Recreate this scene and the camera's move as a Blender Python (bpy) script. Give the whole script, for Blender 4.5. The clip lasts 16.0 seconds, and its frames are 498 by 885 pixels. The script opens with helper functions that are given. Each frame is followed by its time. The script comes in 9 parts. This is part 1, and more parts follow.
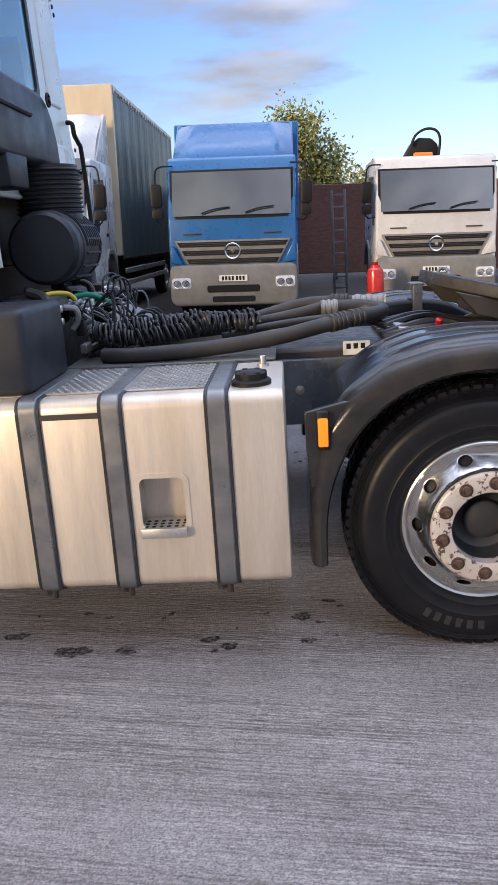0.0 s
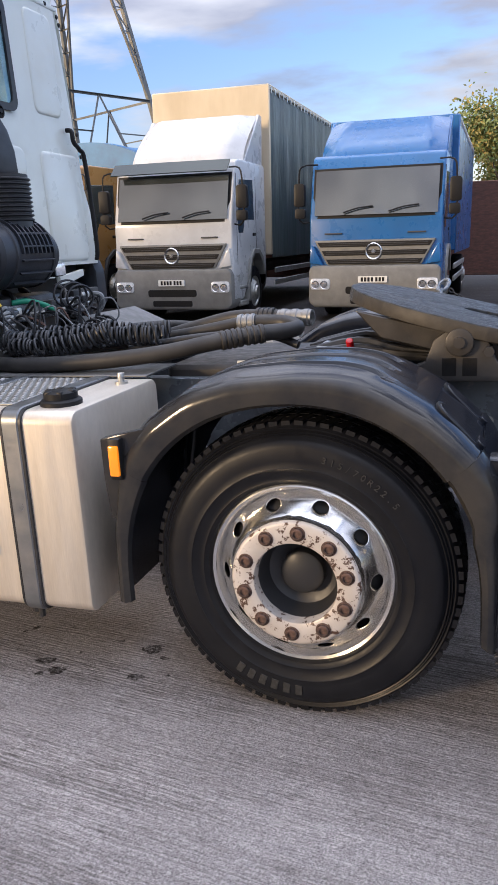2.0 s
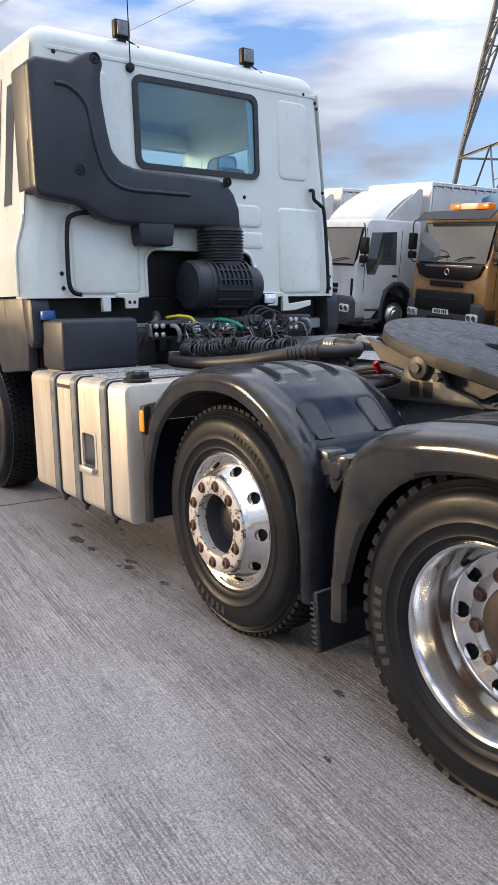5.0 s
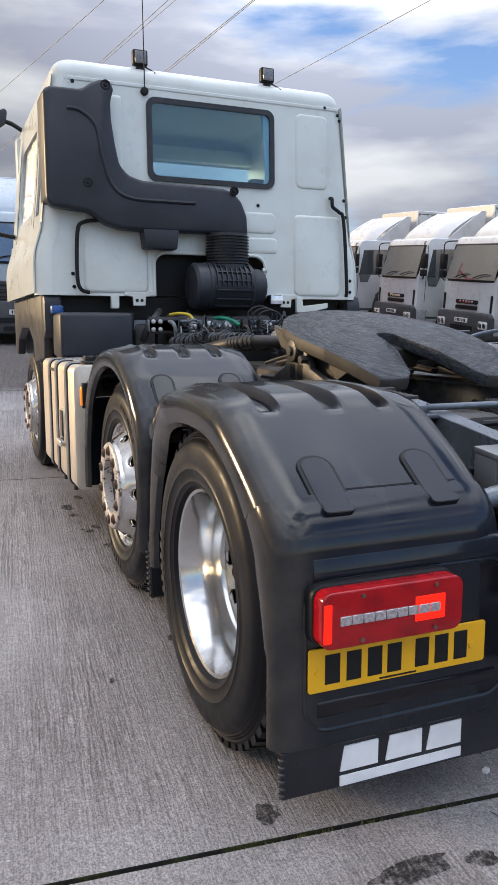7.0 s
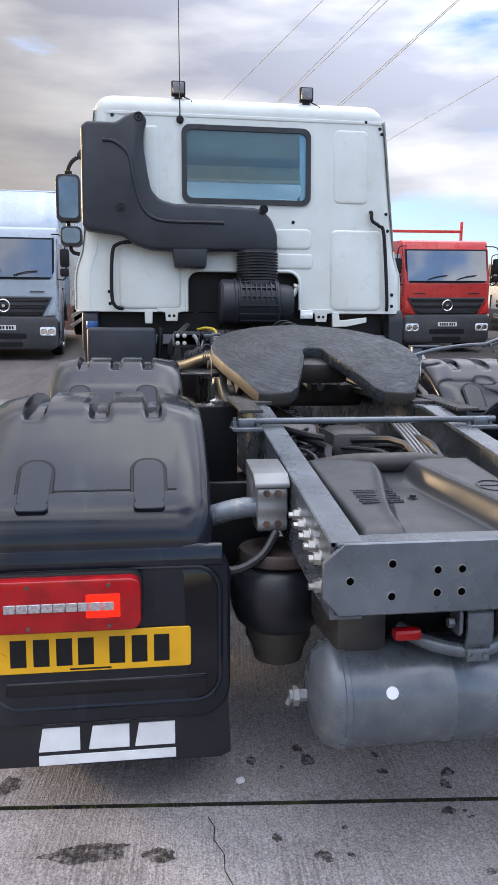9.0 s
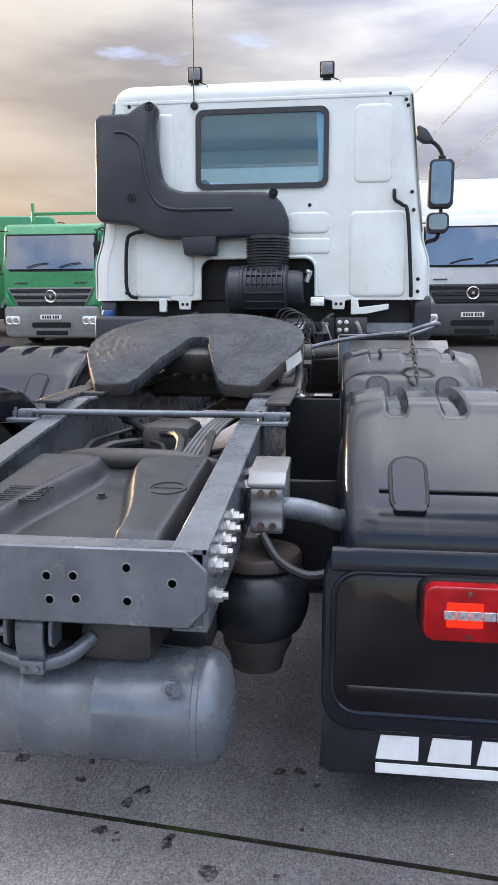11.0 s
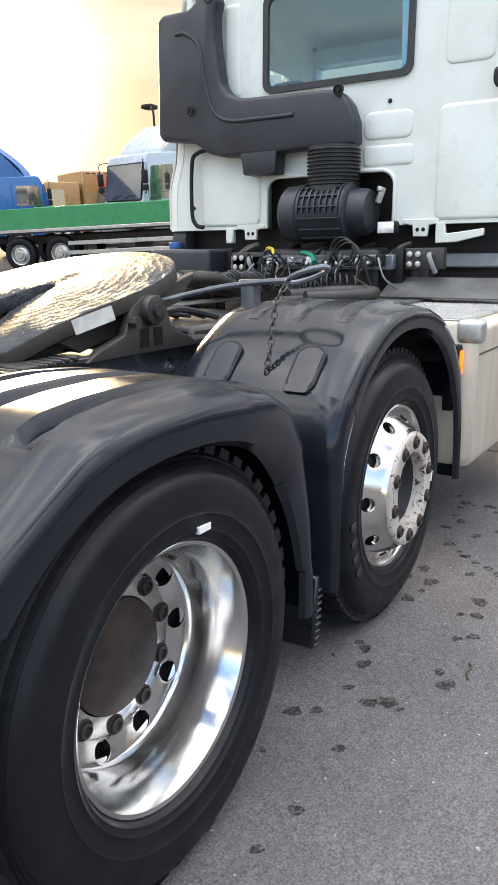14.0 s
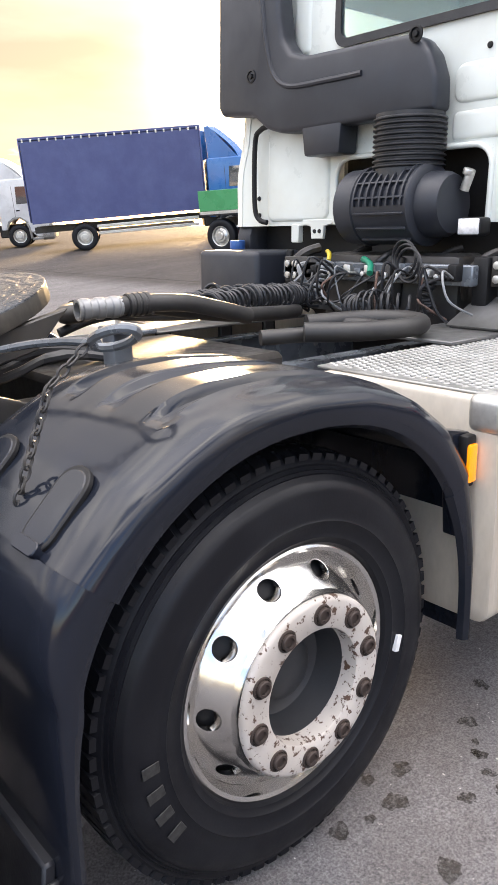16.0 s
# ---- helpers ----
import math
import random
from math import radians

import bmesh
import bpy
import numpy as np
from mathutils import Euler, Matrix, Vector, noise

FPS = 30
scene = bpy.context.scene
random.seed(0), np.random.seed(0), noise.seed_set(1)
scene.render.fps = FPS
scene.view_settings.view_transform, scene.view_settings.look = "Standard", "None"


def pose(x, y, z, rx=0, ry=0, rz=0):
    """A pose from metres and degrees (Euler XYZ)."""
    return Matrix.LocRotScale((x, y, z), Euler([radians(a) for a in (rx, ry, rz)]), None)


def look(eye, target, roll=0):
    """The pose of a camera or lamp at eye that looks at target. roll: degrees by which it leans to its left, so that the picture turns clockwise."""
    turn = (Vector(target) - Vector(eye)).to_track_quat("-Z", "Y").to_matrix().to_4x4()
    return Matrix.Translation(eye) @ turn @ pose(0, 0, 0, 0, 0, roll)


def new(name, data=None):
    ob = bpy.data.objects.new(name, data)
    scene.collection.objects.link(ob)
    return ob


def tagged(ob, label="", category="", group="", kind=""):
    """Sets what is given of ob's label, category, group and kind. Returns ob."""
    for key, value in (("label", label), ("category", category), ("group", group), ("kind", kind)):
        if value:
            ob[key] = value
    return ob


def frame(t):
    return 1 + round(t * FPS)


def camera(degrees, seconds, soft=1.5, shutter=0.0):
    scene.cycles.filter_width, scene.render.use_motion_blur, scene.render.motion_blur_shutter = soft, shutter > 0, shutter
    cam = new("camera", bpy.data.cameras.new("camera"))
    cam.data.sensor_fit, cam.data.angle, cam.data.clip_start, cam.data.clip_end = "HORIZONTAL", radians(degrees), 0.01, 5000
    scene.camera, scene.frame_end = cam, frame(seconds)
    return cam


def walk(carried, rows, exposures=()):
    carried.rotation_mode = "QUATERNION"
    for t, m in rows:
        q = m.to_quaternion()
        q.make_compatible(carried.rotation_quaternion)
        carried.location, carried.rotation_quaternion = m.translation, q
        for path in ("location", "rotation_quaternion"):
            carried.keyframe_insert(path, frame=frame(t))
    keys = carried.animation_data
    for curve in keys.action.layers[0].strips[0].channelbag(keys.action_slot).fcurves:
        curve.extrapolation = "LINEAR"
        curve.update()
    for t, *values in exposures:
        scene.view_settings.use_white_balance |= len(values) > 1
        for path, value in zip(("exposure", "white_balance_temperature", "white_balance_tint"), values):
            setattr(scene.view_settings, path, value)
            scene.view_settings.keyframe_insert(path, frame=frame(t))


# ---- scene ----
cam = camera(36.2, 16.0)
PATH = [
    (0, (0.256, -0.018, 1.537), (0.141, 1.91, 1.018), -3.6),
    (0.5, (0.563, 0.099, 1.547), (0.373, 2.021, 1.028), -3.7),
    (1, (0.934, 0.136, 1.531), (0.636, 2.045, 1.018), -3.6),
    (1.5, (1.255, 0.25, 1.502), (0.808, 2.132, 0.996), -3.4),
    (2, (1.548, 0.434, 1.517), (0.921, 2.267, 1.02), -3.3),
    (2.5, (1.897, 0.452, 1.505), (1.059, 2.201, 1.019), -3.4),
    (3, (2.259, 0.495, 1.481), (1.248, 2.154, 1.008), -2.7),
    (3.5, (2.579, 0.606, 1.49), (1.394, 2.155, 1.043), -2.0),
    (4, (2.929, 0.606, 1.48), (1.586, 2.026, 1.059), -1.3),
    (4.2, (3.085, 0.611, 1.477), (1.683, 1.978, 1.069), -1.2),
    (6.5, (4.286, 1.571, 1.244), (2.502, 2.425, 0.945), -0.3),
    (7, (4.558, 1.797, 1.237), (2.731, 2.555, 0.941), -0.0),
    (7.5, (4.774, 2.03, 1.244), (2.903, 2.677, 0.959), 0.1),
    (8, (4.815, 2.345, 1.249), (2.905, 2.872, 0.972), 0.2),
    (8.5, (4.912, 2.656, 1.241), (2.972, 3.058, 0.971), 0.4),
    (9, (5.019, 2.994, 1.246), (3.056, 3.269, 0.983), 0.2),
    (9.5, (4.981, 3.369, 1.253), (3.003, 3.517, 0.993), -0.0),
    (10, (4.991, 3.735, 1.237), (3.008, 3.76, 0.975), -0.0),
    (12.5, (4.403, 5.467, 1.296), (2.574, 4.759, 0.906), -0.0),
    (13, (4.145, 5.7, 1.307), (2.381, 4.858, 0.883), -0.0),
    (13.5, (3.884, 5.946, 1.332), (2.184, 4.996, 0.875), -0.2),
    (14, (3.503, 6.042, 1.335), (1.867, 5.001, 0.845), -0.7),
    (14.5, (3.152, 6.117, 1.364), (1.585, 4.989, 0.84), -1.1),
    (15, (2.781, 6.218, 1.37), (1.293, 4.997, 0.826), -1.1),
    (15.5, (2.372, 6.204, 1.378), (0.994, 4.865, 0.824), -1.2),
    (16, (2.002, 6.146, 1.455), (0.754, 4.679, 0.916), -0.9),
]
EXPOSURES = [(0.0, 1.14, 5350, 9), (3.0, 1.44, 5550, 7), (4.0, 1.50, 5550, 4), (7.0, 1.32, 5700, 4), (8.5, 1.54, 5750, 5), (10.0, 1.93, 5800, 7), (12.5, 1.97, 6000, 3), (14.0, 2.18, 6250, 2), (16.0, 2.5, 6500, 6)]
walk(cam, [(t, look(eye, target, roll)) for t, eye, target, roll in PATH], EXPOSURES)

# ---------------------------------------------------------------- world and light
SUN_AZ, SUN_EL = radians(229.0), radians(11.0)   # bearing of the sun in plan, and its height
world = bpy.data.worlds.new("sky")
scene.world = world
world.use_nodes = True
wn, wl = world.node_tree.nodes, world.node_tree.links
wn.clear()
w_out, w_bg = wn.new("ShaderNodeOutputWorld"), wn.new("ShaderNodeBackground")
w_sky = wn.new("ShaderNodeTexSky")
w_sky.sky_type, w_sky.sun_disc = "NISHITA", False
w_sky.sun_elevation, w_sky.sun_rotation = SUN_EL, radians(90) - SUN_AZ
w_sky.air_density, w_sky.dust_density, w_sky.ozone_density = 1.3, 0.5, 3.0
w_tc, w_map, w_sep = wn.new("ShaderNodeTexCoord"), wn.new("ShaderNodeMapping"), wn.new("ShaderNodeSeparateXYZ")
w_map.inputs["Scale"].default_value = (1.6, 1.6, 6.5)
w_map.inputs["Location"].default_value = (0.3, 1.7, 0.25)
w_n1, w_n2 = wn.new("ShaderNodeTexNoise"), wn.new("ShaderNodeTexNoise")
for nd, sc, det, ro in ((w_n1, 1.5, 8, 0.53), (w_n2, 1.7, 7, 0.5)):
    nd.inputs["Scale"].default_value, nd.inputs["Detail"].default_value, nd.inputs["Roughness"].default_value = sc, det, ro
w_r1, w_r2 = wn.new("ShaderNodeValToRGB"), wn.new("ShaderNodeValToRGB")
w_r1.color_ramp.elements[0].position, w_r1.color_ramp.elements[1].position = 0.345, 0.455
w_r2.color_ramp.elements[0].position, w_r2.color_ramp.elements[1].position = 0.42, 0.64
w_r2.color_ramp.elements[0].color = (2.5, 2.4, 2.7, 1)
w_r2.color_ramp.elements[1].color = (5.2, 4.75, 4.5, 1)
w_mix = wn.new("ShaderNodeMixRGB")
w_glow = wn.new("ShaderNodeMixRGB")
w_glow.blend_type = "ADD"
w_dot, w_pow, w_gl = wn.new("ShaderNodeVectorMath"), wn.new("ShaderNodeMath"), wn.new("ShaderNodeMixRGB")
w_dot.operation = "DOT_PRODUCT"
w_dot.inputs[1].default_value = (math.cos(SUN_EL) * math.cos(SUN_AZ), math.cos(SUN_EL) * math.sin(SUN_AZ), math.sin(SUN_EL))
w_clamp = wn.new("ShaderNodeClamp")
w_pow.operation = "POWER"
w_pow.inputs[1].default_value = 330.0
w_gl.inputs[1].default_value = (0, 0, 0, 1)
w_gl.inputs[2].default_value = (12.0, 8.6, 5.0, 1)
w_glow.inputs[0].default_value = 1.0
wl.new(w_tc.outputs["Generated"], w_map.inputs["Vector"])
for nd in (w_n1, w_n2):
    wl.new(w_map.outputs["Vector"], nd.inputs["Vector"])
w_thick = wn.new("ShaderNodeMath")
w_thick.operation = "MULTIPLY_ADD"
w_thick.inputs[1].default_value = 0.16
wl.new(w_dot.outputs["Value"], w_thick.inputs[0])
wl.new(w_n1.outputs["Fac"], w_thick.inputs[2])
# clouds thin out towards the horizon away from the sun
w_lowz, w_low, w_open = wn.new("ShaderNodeMath"), wn.new("ShaderNodeMath"), wn.new("ShaderNodeMath")
w_lowz.operation, w_low.operation, w_open.operation = "SUBTRACT", "POWER", "MULTIPLY_ADD"
w_lowz.use_clamp = True
w_lowz.inputs[0].default_value, w_low.inputs[1].default_value, w_open.inputs[1].default_value = 1.0, 9.0, -0.30
wl.new(w_lowz.outputs["Value"], w_low.inputs[0])
wl.new(w_low.outputs["Value"], w_open.inputs[0])
wl.new(w_thick.outputs["Value"], w_open.inputs[2])
wl.new(w_open.outputs["Value"], w_r1.inputs["Fac"])
w_dim = wn.new("ShaderNodeVectorMath")
w_dim.operation = "MULTIPLY"
w_dim.inputs[1].default_value = (0.76, 0.63, 0.74)
wl.new(w_sky.outputs["Color"], w_dim.inputs[0])
wl.new(w_n2.outputs["Fac"], w_r2.inputs["Fac"])
wl.new(w_r1.outputs["Color"], w_mix.inputs[0])
wl.new(w_dim.outputs["Vector"], w_mix.inputs[1])
# cloud is brightest overhead, boosted there beyond nature to light the yard
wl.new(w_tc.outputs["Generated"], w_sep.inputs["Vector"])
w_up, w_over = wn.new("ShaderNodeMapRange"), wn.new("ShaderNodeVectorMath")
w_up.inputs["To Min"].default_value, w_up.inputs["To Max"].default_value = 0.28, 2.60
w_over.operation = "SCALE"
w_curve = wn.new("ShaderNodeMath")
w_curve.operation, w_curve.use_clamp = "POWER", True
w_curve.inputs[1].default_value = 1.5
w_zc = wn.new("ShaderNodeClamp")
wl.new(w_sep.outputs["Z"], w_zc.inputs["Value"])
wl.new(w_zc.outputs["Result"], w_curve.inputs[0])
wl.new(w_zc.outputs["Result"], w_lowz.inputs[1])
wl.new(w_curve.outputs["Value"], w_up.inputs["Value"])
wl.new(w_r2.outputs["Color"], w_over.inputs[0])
# the bank of cloud before the sun is thick and dark
w_bank, w_thin = wn.new("ShaderNodeMapRange"), wn.new("ShaderNodeMath")
w_bank.interpolation_type = "SMOOTHSTEP"
w_bank.inputs["From Min"].default_value, w_bank.inputs["From Max"].default_value = 0.25, 0.92
w_bank.inputs["To Min"].default_value, w_bank.inputs["To Max"].default_value = 1.0, 0.32
w_thin.operation = "MULTIPLY"
wl.new(w_dot.outputs["Value"], w_bank.inputs["Value"])
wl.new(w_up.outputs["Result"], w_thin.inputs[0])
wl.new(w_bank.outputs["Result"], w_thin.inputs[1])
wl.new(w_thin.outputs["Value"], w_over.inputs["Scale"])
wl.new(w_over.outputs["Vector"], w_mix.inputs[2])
wl.new(w_tc.outputs["Generated"], w_dot.inputs[0])
wl.new(w_dot.outputs["Value"], w_clamp.inputs["Value"])
wl.new(w_clamp.outputs["Result"], w_pow.inputs[0])
wl.new(w_pow.outputs["Value"], w_gl.inputs[0])
wl.new(w_mix.outputs["Color"], w_glow.inputs[1])
wl.new(w_gl.outputs["Color"], w_glow.inputs[2])
# wide warm haze round the sun
w_pow2, w_gl2, w_glow2 = wn.new("ShaderNodeMath"), wn.new("ShaderNodeMixRGB"), wn.new("ShaderNodeMixRGB")
w_pow2.operation, w_glow2.blend_type = "POWER", "ADD"
w_pow2.inputs[1].default_value = 7.0
w_gl2.inputs[1].default_value, w_gl2.inputs[2].default_value = (0, 0, 0, 1), (0.85, 0.52, 0.19, 1)
w_glow2.inputs[0].default_value = 1.0
wl.new(w_clamp.outputs["Result"], w_pow2.inputs[0])
wl.new(w_pow2.outputs["Value"], w_gl2.inputs[0])
wl.new(w_glow.outputs["Color"], w_glow2.inputs[1])
wl.new(w_gl2.outputs["Color"], w_glow2.inputs[2])
# a low peach band under it
w_pow3, w_band, w_gl3, w_glow3 = wn.new("ShaderNodeMath"), wn.new("ShaderNodeMath"), wn.new("ShaderNodeMixRGB"), wn.new("ShaderNodeMixRGB")
w_pow3.operation, w_band.operation, w_glow3.blend_type = "POWER", "MULTIPLY", "ADD"
w_pow3.inputs[1].default_value = 5.0
w_gl3.inputs[1].default_value, w_gl3.inputs[2].default_value = (0, 0, 0, 1), (3.0, 2.05, 1.15, 1)
w_glow3.inputs[0].default_value = 1.0
wl.new(w_clamp.outputs["Result"], w_pow3.inputs[0])
wl.new(w_pow3.outputs["Value"], w_band.inputs[0])
wl.new(w_low.outputs["Value"], w_band.inputs[1])
wl.new(w_band.outputs["Value"], w_gl3.inputs[0])
wl.new(w_glow2.outputs["Color"], w_glow3.inputs[1])
wl.new(w_gl3.outputs["Color"], w_glow3.inputs[2])
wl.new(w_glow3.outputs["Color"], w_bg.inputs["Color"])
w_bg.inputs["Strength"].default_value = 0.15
wl.new(w_bg.outputs["Background"], w_out.inputs["Surface"])

sun = new("sun", bpy.data.lights.new("sun", "SUN"))
sun.data.energy, sun.data.angle, sun.data.color = 1.9, radians(10.0), (1.0, 0.66, 0.35)
sun.matrix_world = look((0, 0, 0), (-math.cos(SUN_EL) * math.cos(SUN_AZ), -math.cos(SUN_EL) * math.sin(SUN_AZ), -math.sin(SUN_EL)))


# ---------------------------------------------------------------- materials
def material(name, color, rough=0.5, metal=0.0, coat=0.0, vary=None, vscale=4.0, vlo=0.4, vhi=0.65, fine=0.0, fscale=60.0,
             bump=0.0, bscale=80.0, bdist=0.004, rvary=0.0, stretch=(1, 1, 1), alpha=1.0, emit=None, emit_strength=0.0, spots=None, spot_scale=9.0,
             spot_lo=0.62, spot_hi=0.68, spec=0.5, trans=0.0, ior=1.45, island=0.0):
    m = bpy.data.materials.new(name)
    m.use_nodes = True
    n, l = m.node_tree.nodes, m.node_tree.links
    b = n["Principled BSDF"]
    b.inputs["Roughness"].default_value, b.inputs["Metallic"].default_value = rough, metal
    b.inputs["Coat Weight"].default_value, b.inputs["Coat Roughness"].default_value = coat, 0.08
    b.inputs["Specular IOR Level"].default_value = spec
    b.inputs["Transmission Weight"].default_value, b.inputs["IOR"].default_value = trans, ior
    b.inputs["Alpha"].default_value = alpha
    if emit:
        b.inputs["Emission Color"].default_value, b.inputs["Emission Strength"].default_value = (*emit, 1), emit_strength
    tc, mp = n.new("ShaderNodeTexCoord"), n.new("ShaderNodeMapping")
    mp.inputs["Scale"].default_value = stretch
    l.new(tc.outputs["Object"], mp.inputs["Vector"])
    col = None

    def noise_node(scale, detail=6, rough_=0.6):
        t = n.new("ShaderNodeTexNoise")
        t.inputs["Scale"].default_value, t.inputs["Detail"].default_value, t.inputs["Roughness"].default_value = scale, detail, rough_
        l.new(mp.outputs["Vector"], t.inputs["Vector"])
        return t

    def ramp(src, lo, hi):
        r = n.new("ShaderNodeMapRange")
        r.inputs["From Min"].default_value, r.inputs["From Max"].default_value = lo, hi
        l.new(src, r.inputs["Value"])
        return r.outputs["Result"]

    def mix(fac, a, c, blend="MIX"):
        x = n.new("ShaderNodeMixRGB")
        x.blend_type = blend
        for sock, v in ((x.inputs[0], fac), (x.inputs[1], a), (x.inputs[2], c)):
            if isinstance(v, (tuple, float, int)):
                sock.default_value = v if isinstance(v, (float, int)) else (*v[:3], 1)
            else:
                l.new(v, sock)
        return x.outputs["Color"]

    col = tuple(color)
    if vary:
        col = mix(ramp(noise_node(vscale).outputs["Fac"], vlo, vhi), col, tuple(vary))
    if fine:
        g = ramp(noise_node(fscale, 3).outputs["Fac"], 0.3, 0.7)
        hi, lo = 1 + fine, 1 - fine
        mm = mix(g, (lo, lo, lo), (hi, hi, hi))
        col = mix(1.0, col, mm, "MULTIPLY")
    if spots:
        col = mix(ramp(noise_node(spot_scale, 8, 0.65).outputs["Fac"], spot_lo, spot_hi), col, tuple(spots))
    if island:
        gi = n.new("ShaderNodeObjectInfo")
        rr = ramp(gi.outputs["Random"], 0.0, 1.0)
        mm = mix(rr, (1 - island,) * 3, (1 + island,) * 3)
        col = mix(1.0, col, mm, "MULTIPLY")
    if isinstance(col, tuple):
        b.inputs["Base Color"].default_value = (*col[:3], 1)
    else:
        l.new(col, b.inputs["Base Color"])
    if rvary:
        rr = n.new("ShaderNodeMapRange")
        rr.inputs["From Min"].default_value, rr.inputs["From Max"].default_value = 0.3, 0.7
        rr.inputs["To Min"].default_value, rr.inputs["To Max"].default_value = max(0.02, rough - rvary), min(1, rough + rvary)
        l.new(noise_node(vscale * 2.3).outputs["Fac"], rr.inputs["Value"])
        l.new(rr.outputs["Result"], b.inputs["Roughness"])
    if bump:
        bp = n.new("ShaderNodeBump")
        bp.inputs["Strength"].default_value, bp.inputs["Distance"].default_value = bump, bdist
        l.new(noise_node(bscale, 4).outputs["Fac"], bp.inputs["Height"])
        l.new(bp.outputs["Normal"], b.inputs["Normal"])
    return m


M_WHITE = material("white_cab_paint", (0.63, 0.665, 0.635), 0.32, coat=0.30, vary=(0.57, 0.59, 0.55), vscale=2.2, rvary=0.08, spots=(0.50, 0.49, 0.45), spot_scale=5, spot_lo=0.66, spot_hi=0.85)


def dust_and_sun_tint(m, flat, side):
    """Lays road dust on level faces (flat) and, on the near flange (side), tan speckle with the low sun's glow painted
    in, broken by noise.
    """
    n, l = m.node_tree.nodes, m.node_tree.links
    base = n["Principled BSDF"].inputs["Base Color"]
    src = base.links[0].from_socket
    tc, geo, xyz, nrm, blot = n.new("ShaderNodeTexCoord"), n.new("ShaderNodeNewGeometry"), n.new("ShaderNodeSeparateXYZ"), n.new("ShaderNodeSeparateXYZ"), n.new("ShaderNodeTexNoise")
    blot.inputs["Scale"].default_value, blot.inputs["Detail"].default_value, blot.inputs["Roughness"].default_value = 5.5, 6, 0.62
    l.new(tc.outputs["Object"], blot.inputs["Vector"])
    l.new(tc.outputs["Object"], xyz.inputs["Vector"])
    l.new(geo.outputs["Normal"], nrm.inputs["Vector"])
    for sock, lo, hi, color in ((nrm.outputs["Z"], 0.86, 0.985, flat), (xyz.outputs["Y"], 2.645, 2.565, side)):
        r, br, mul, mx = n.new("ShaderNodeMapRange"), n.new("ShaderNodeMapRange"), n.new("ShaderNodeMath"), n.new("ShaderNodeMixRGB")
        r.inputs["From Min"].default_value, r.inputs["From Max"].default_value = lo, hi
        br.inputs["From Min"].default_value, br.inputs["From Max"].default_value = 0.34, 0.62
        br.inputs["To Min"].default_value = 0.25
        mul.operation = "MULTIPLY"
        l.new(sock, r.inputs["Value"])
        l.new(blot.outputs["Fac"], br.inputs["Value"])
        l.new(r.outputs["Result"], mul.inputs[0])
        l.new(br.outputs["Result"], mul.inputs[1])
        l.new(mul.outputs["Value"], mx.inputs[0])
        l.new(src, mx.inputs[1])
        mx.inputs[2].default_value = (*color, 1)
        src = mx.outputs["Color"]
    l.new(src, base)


M_PLASTIC = material("dark_textured_plastic", (0.015, 0.017, 0.024), 0.46, vary=(0.024, 0.027, 0.035), vscale=3, bump=0.25, bscale=500, bdist=0.001, rvary=0.1)
M_FENDER = material("black_fender_plastic", (0.009, 0.011, 0.016), 0.15, spec=0.42, vary=(0.011, 0.013, 0.020), vscale=3.5, rvary=0.08, bump=0.015, bscale=420, bdist=0.0006,
                    spots=(0.026, 0.029, 0.036), spot_scale=9, spot_lo=0.62, spot_hi=0.80, stretch=(0.6, 1.6, 0.35))
dust_and_sun_tint(M_FENDER, (0.052, 0.051, 0.053), (0.038, 0.036, 0.033))
M_DUST = material("dusty_round_cap", (0.017, 0.018, 0.021), 0.34, spec=0.42, vary=(0.060, 0.054, 0.045), vscale=2.6, vlo=0.40, vhi=0.72, fine=0.25, fscale=22, rvary=0.12, bump=0.06, bscale=200, bdist=0.001, stretch=(1, 1, 0.7))
M_COVER = material("satin_cover_plastic", (0.022, 0.025, 0.030), 0.37, vary=(0.036, 0.037, 0.039), vscale=5, rvary=0.10, spots=(0.10, 0.095, 0.085), spot_scale=9, spot_lo=0.64, spot_hi=0.8, bump=0.08, bscale=160, bdist=0.001)
M_GLOSS = material("gloss_black_panel", (0.004, 0.004, 0.006), 0.14, spec=0.35, vary=(0.009, 0.009, 0.012), vscale=3, rvary=0.06, coat=0.15)
M_RUBBER = material("tyre_rubber", (0.006, 0.0065, 0.009), 0.42, spec=0.27, vary=(0.010, 0.0108, 0.0135), vscale=6, rvary=0.12, bump=0.3, bscale=160, bdist=0.001)
M_RUBBERLT = material("tyre_marking_rubber", (0.024, 0.024, 0.024), 0.6, fine=0.4, fscale=90)
M_FLAP = material("mudflap_rubber", (0.011, 0.012, 0.016), 0.36, vary=(0.02, 0.021, 0.025), vscale=5, rvary=0.1, bump=0.15, bscale=120)
M_CHROME = material("polished_aluminium", (0.70, 0.695, 0.68), 0.19, metal=1.0, vary=(0.70, 0.68, 0.64), vscale=9, rvary=0.06, bump=0.05, bscale=140, bdist=0.001)
M_ALUDULL = material("dull_aluminium", (0.60, 0.60, 0.58), 0.42, metal=0.9, vary=(0.48, 0.47, 0.44), vscale=6, fine=0.08, rvary=0.1)
M_TANK = material("brushed_tank_aluminium", (0.66, 0.60, 0.51), 0.42, metal=0.55, vary=(0.57, 0.51, 0.42), vscale=2.2, stretch=(5, 1, 0.45), fine=0.05, fscale=45, rvary=0.09, bump=0.05, bscale=120, bdist=0.001,
                  spots=(0.40, 0.36, 0.30), spot_scale=3.0, spot_lo=0.70, spot_hi=0.86)
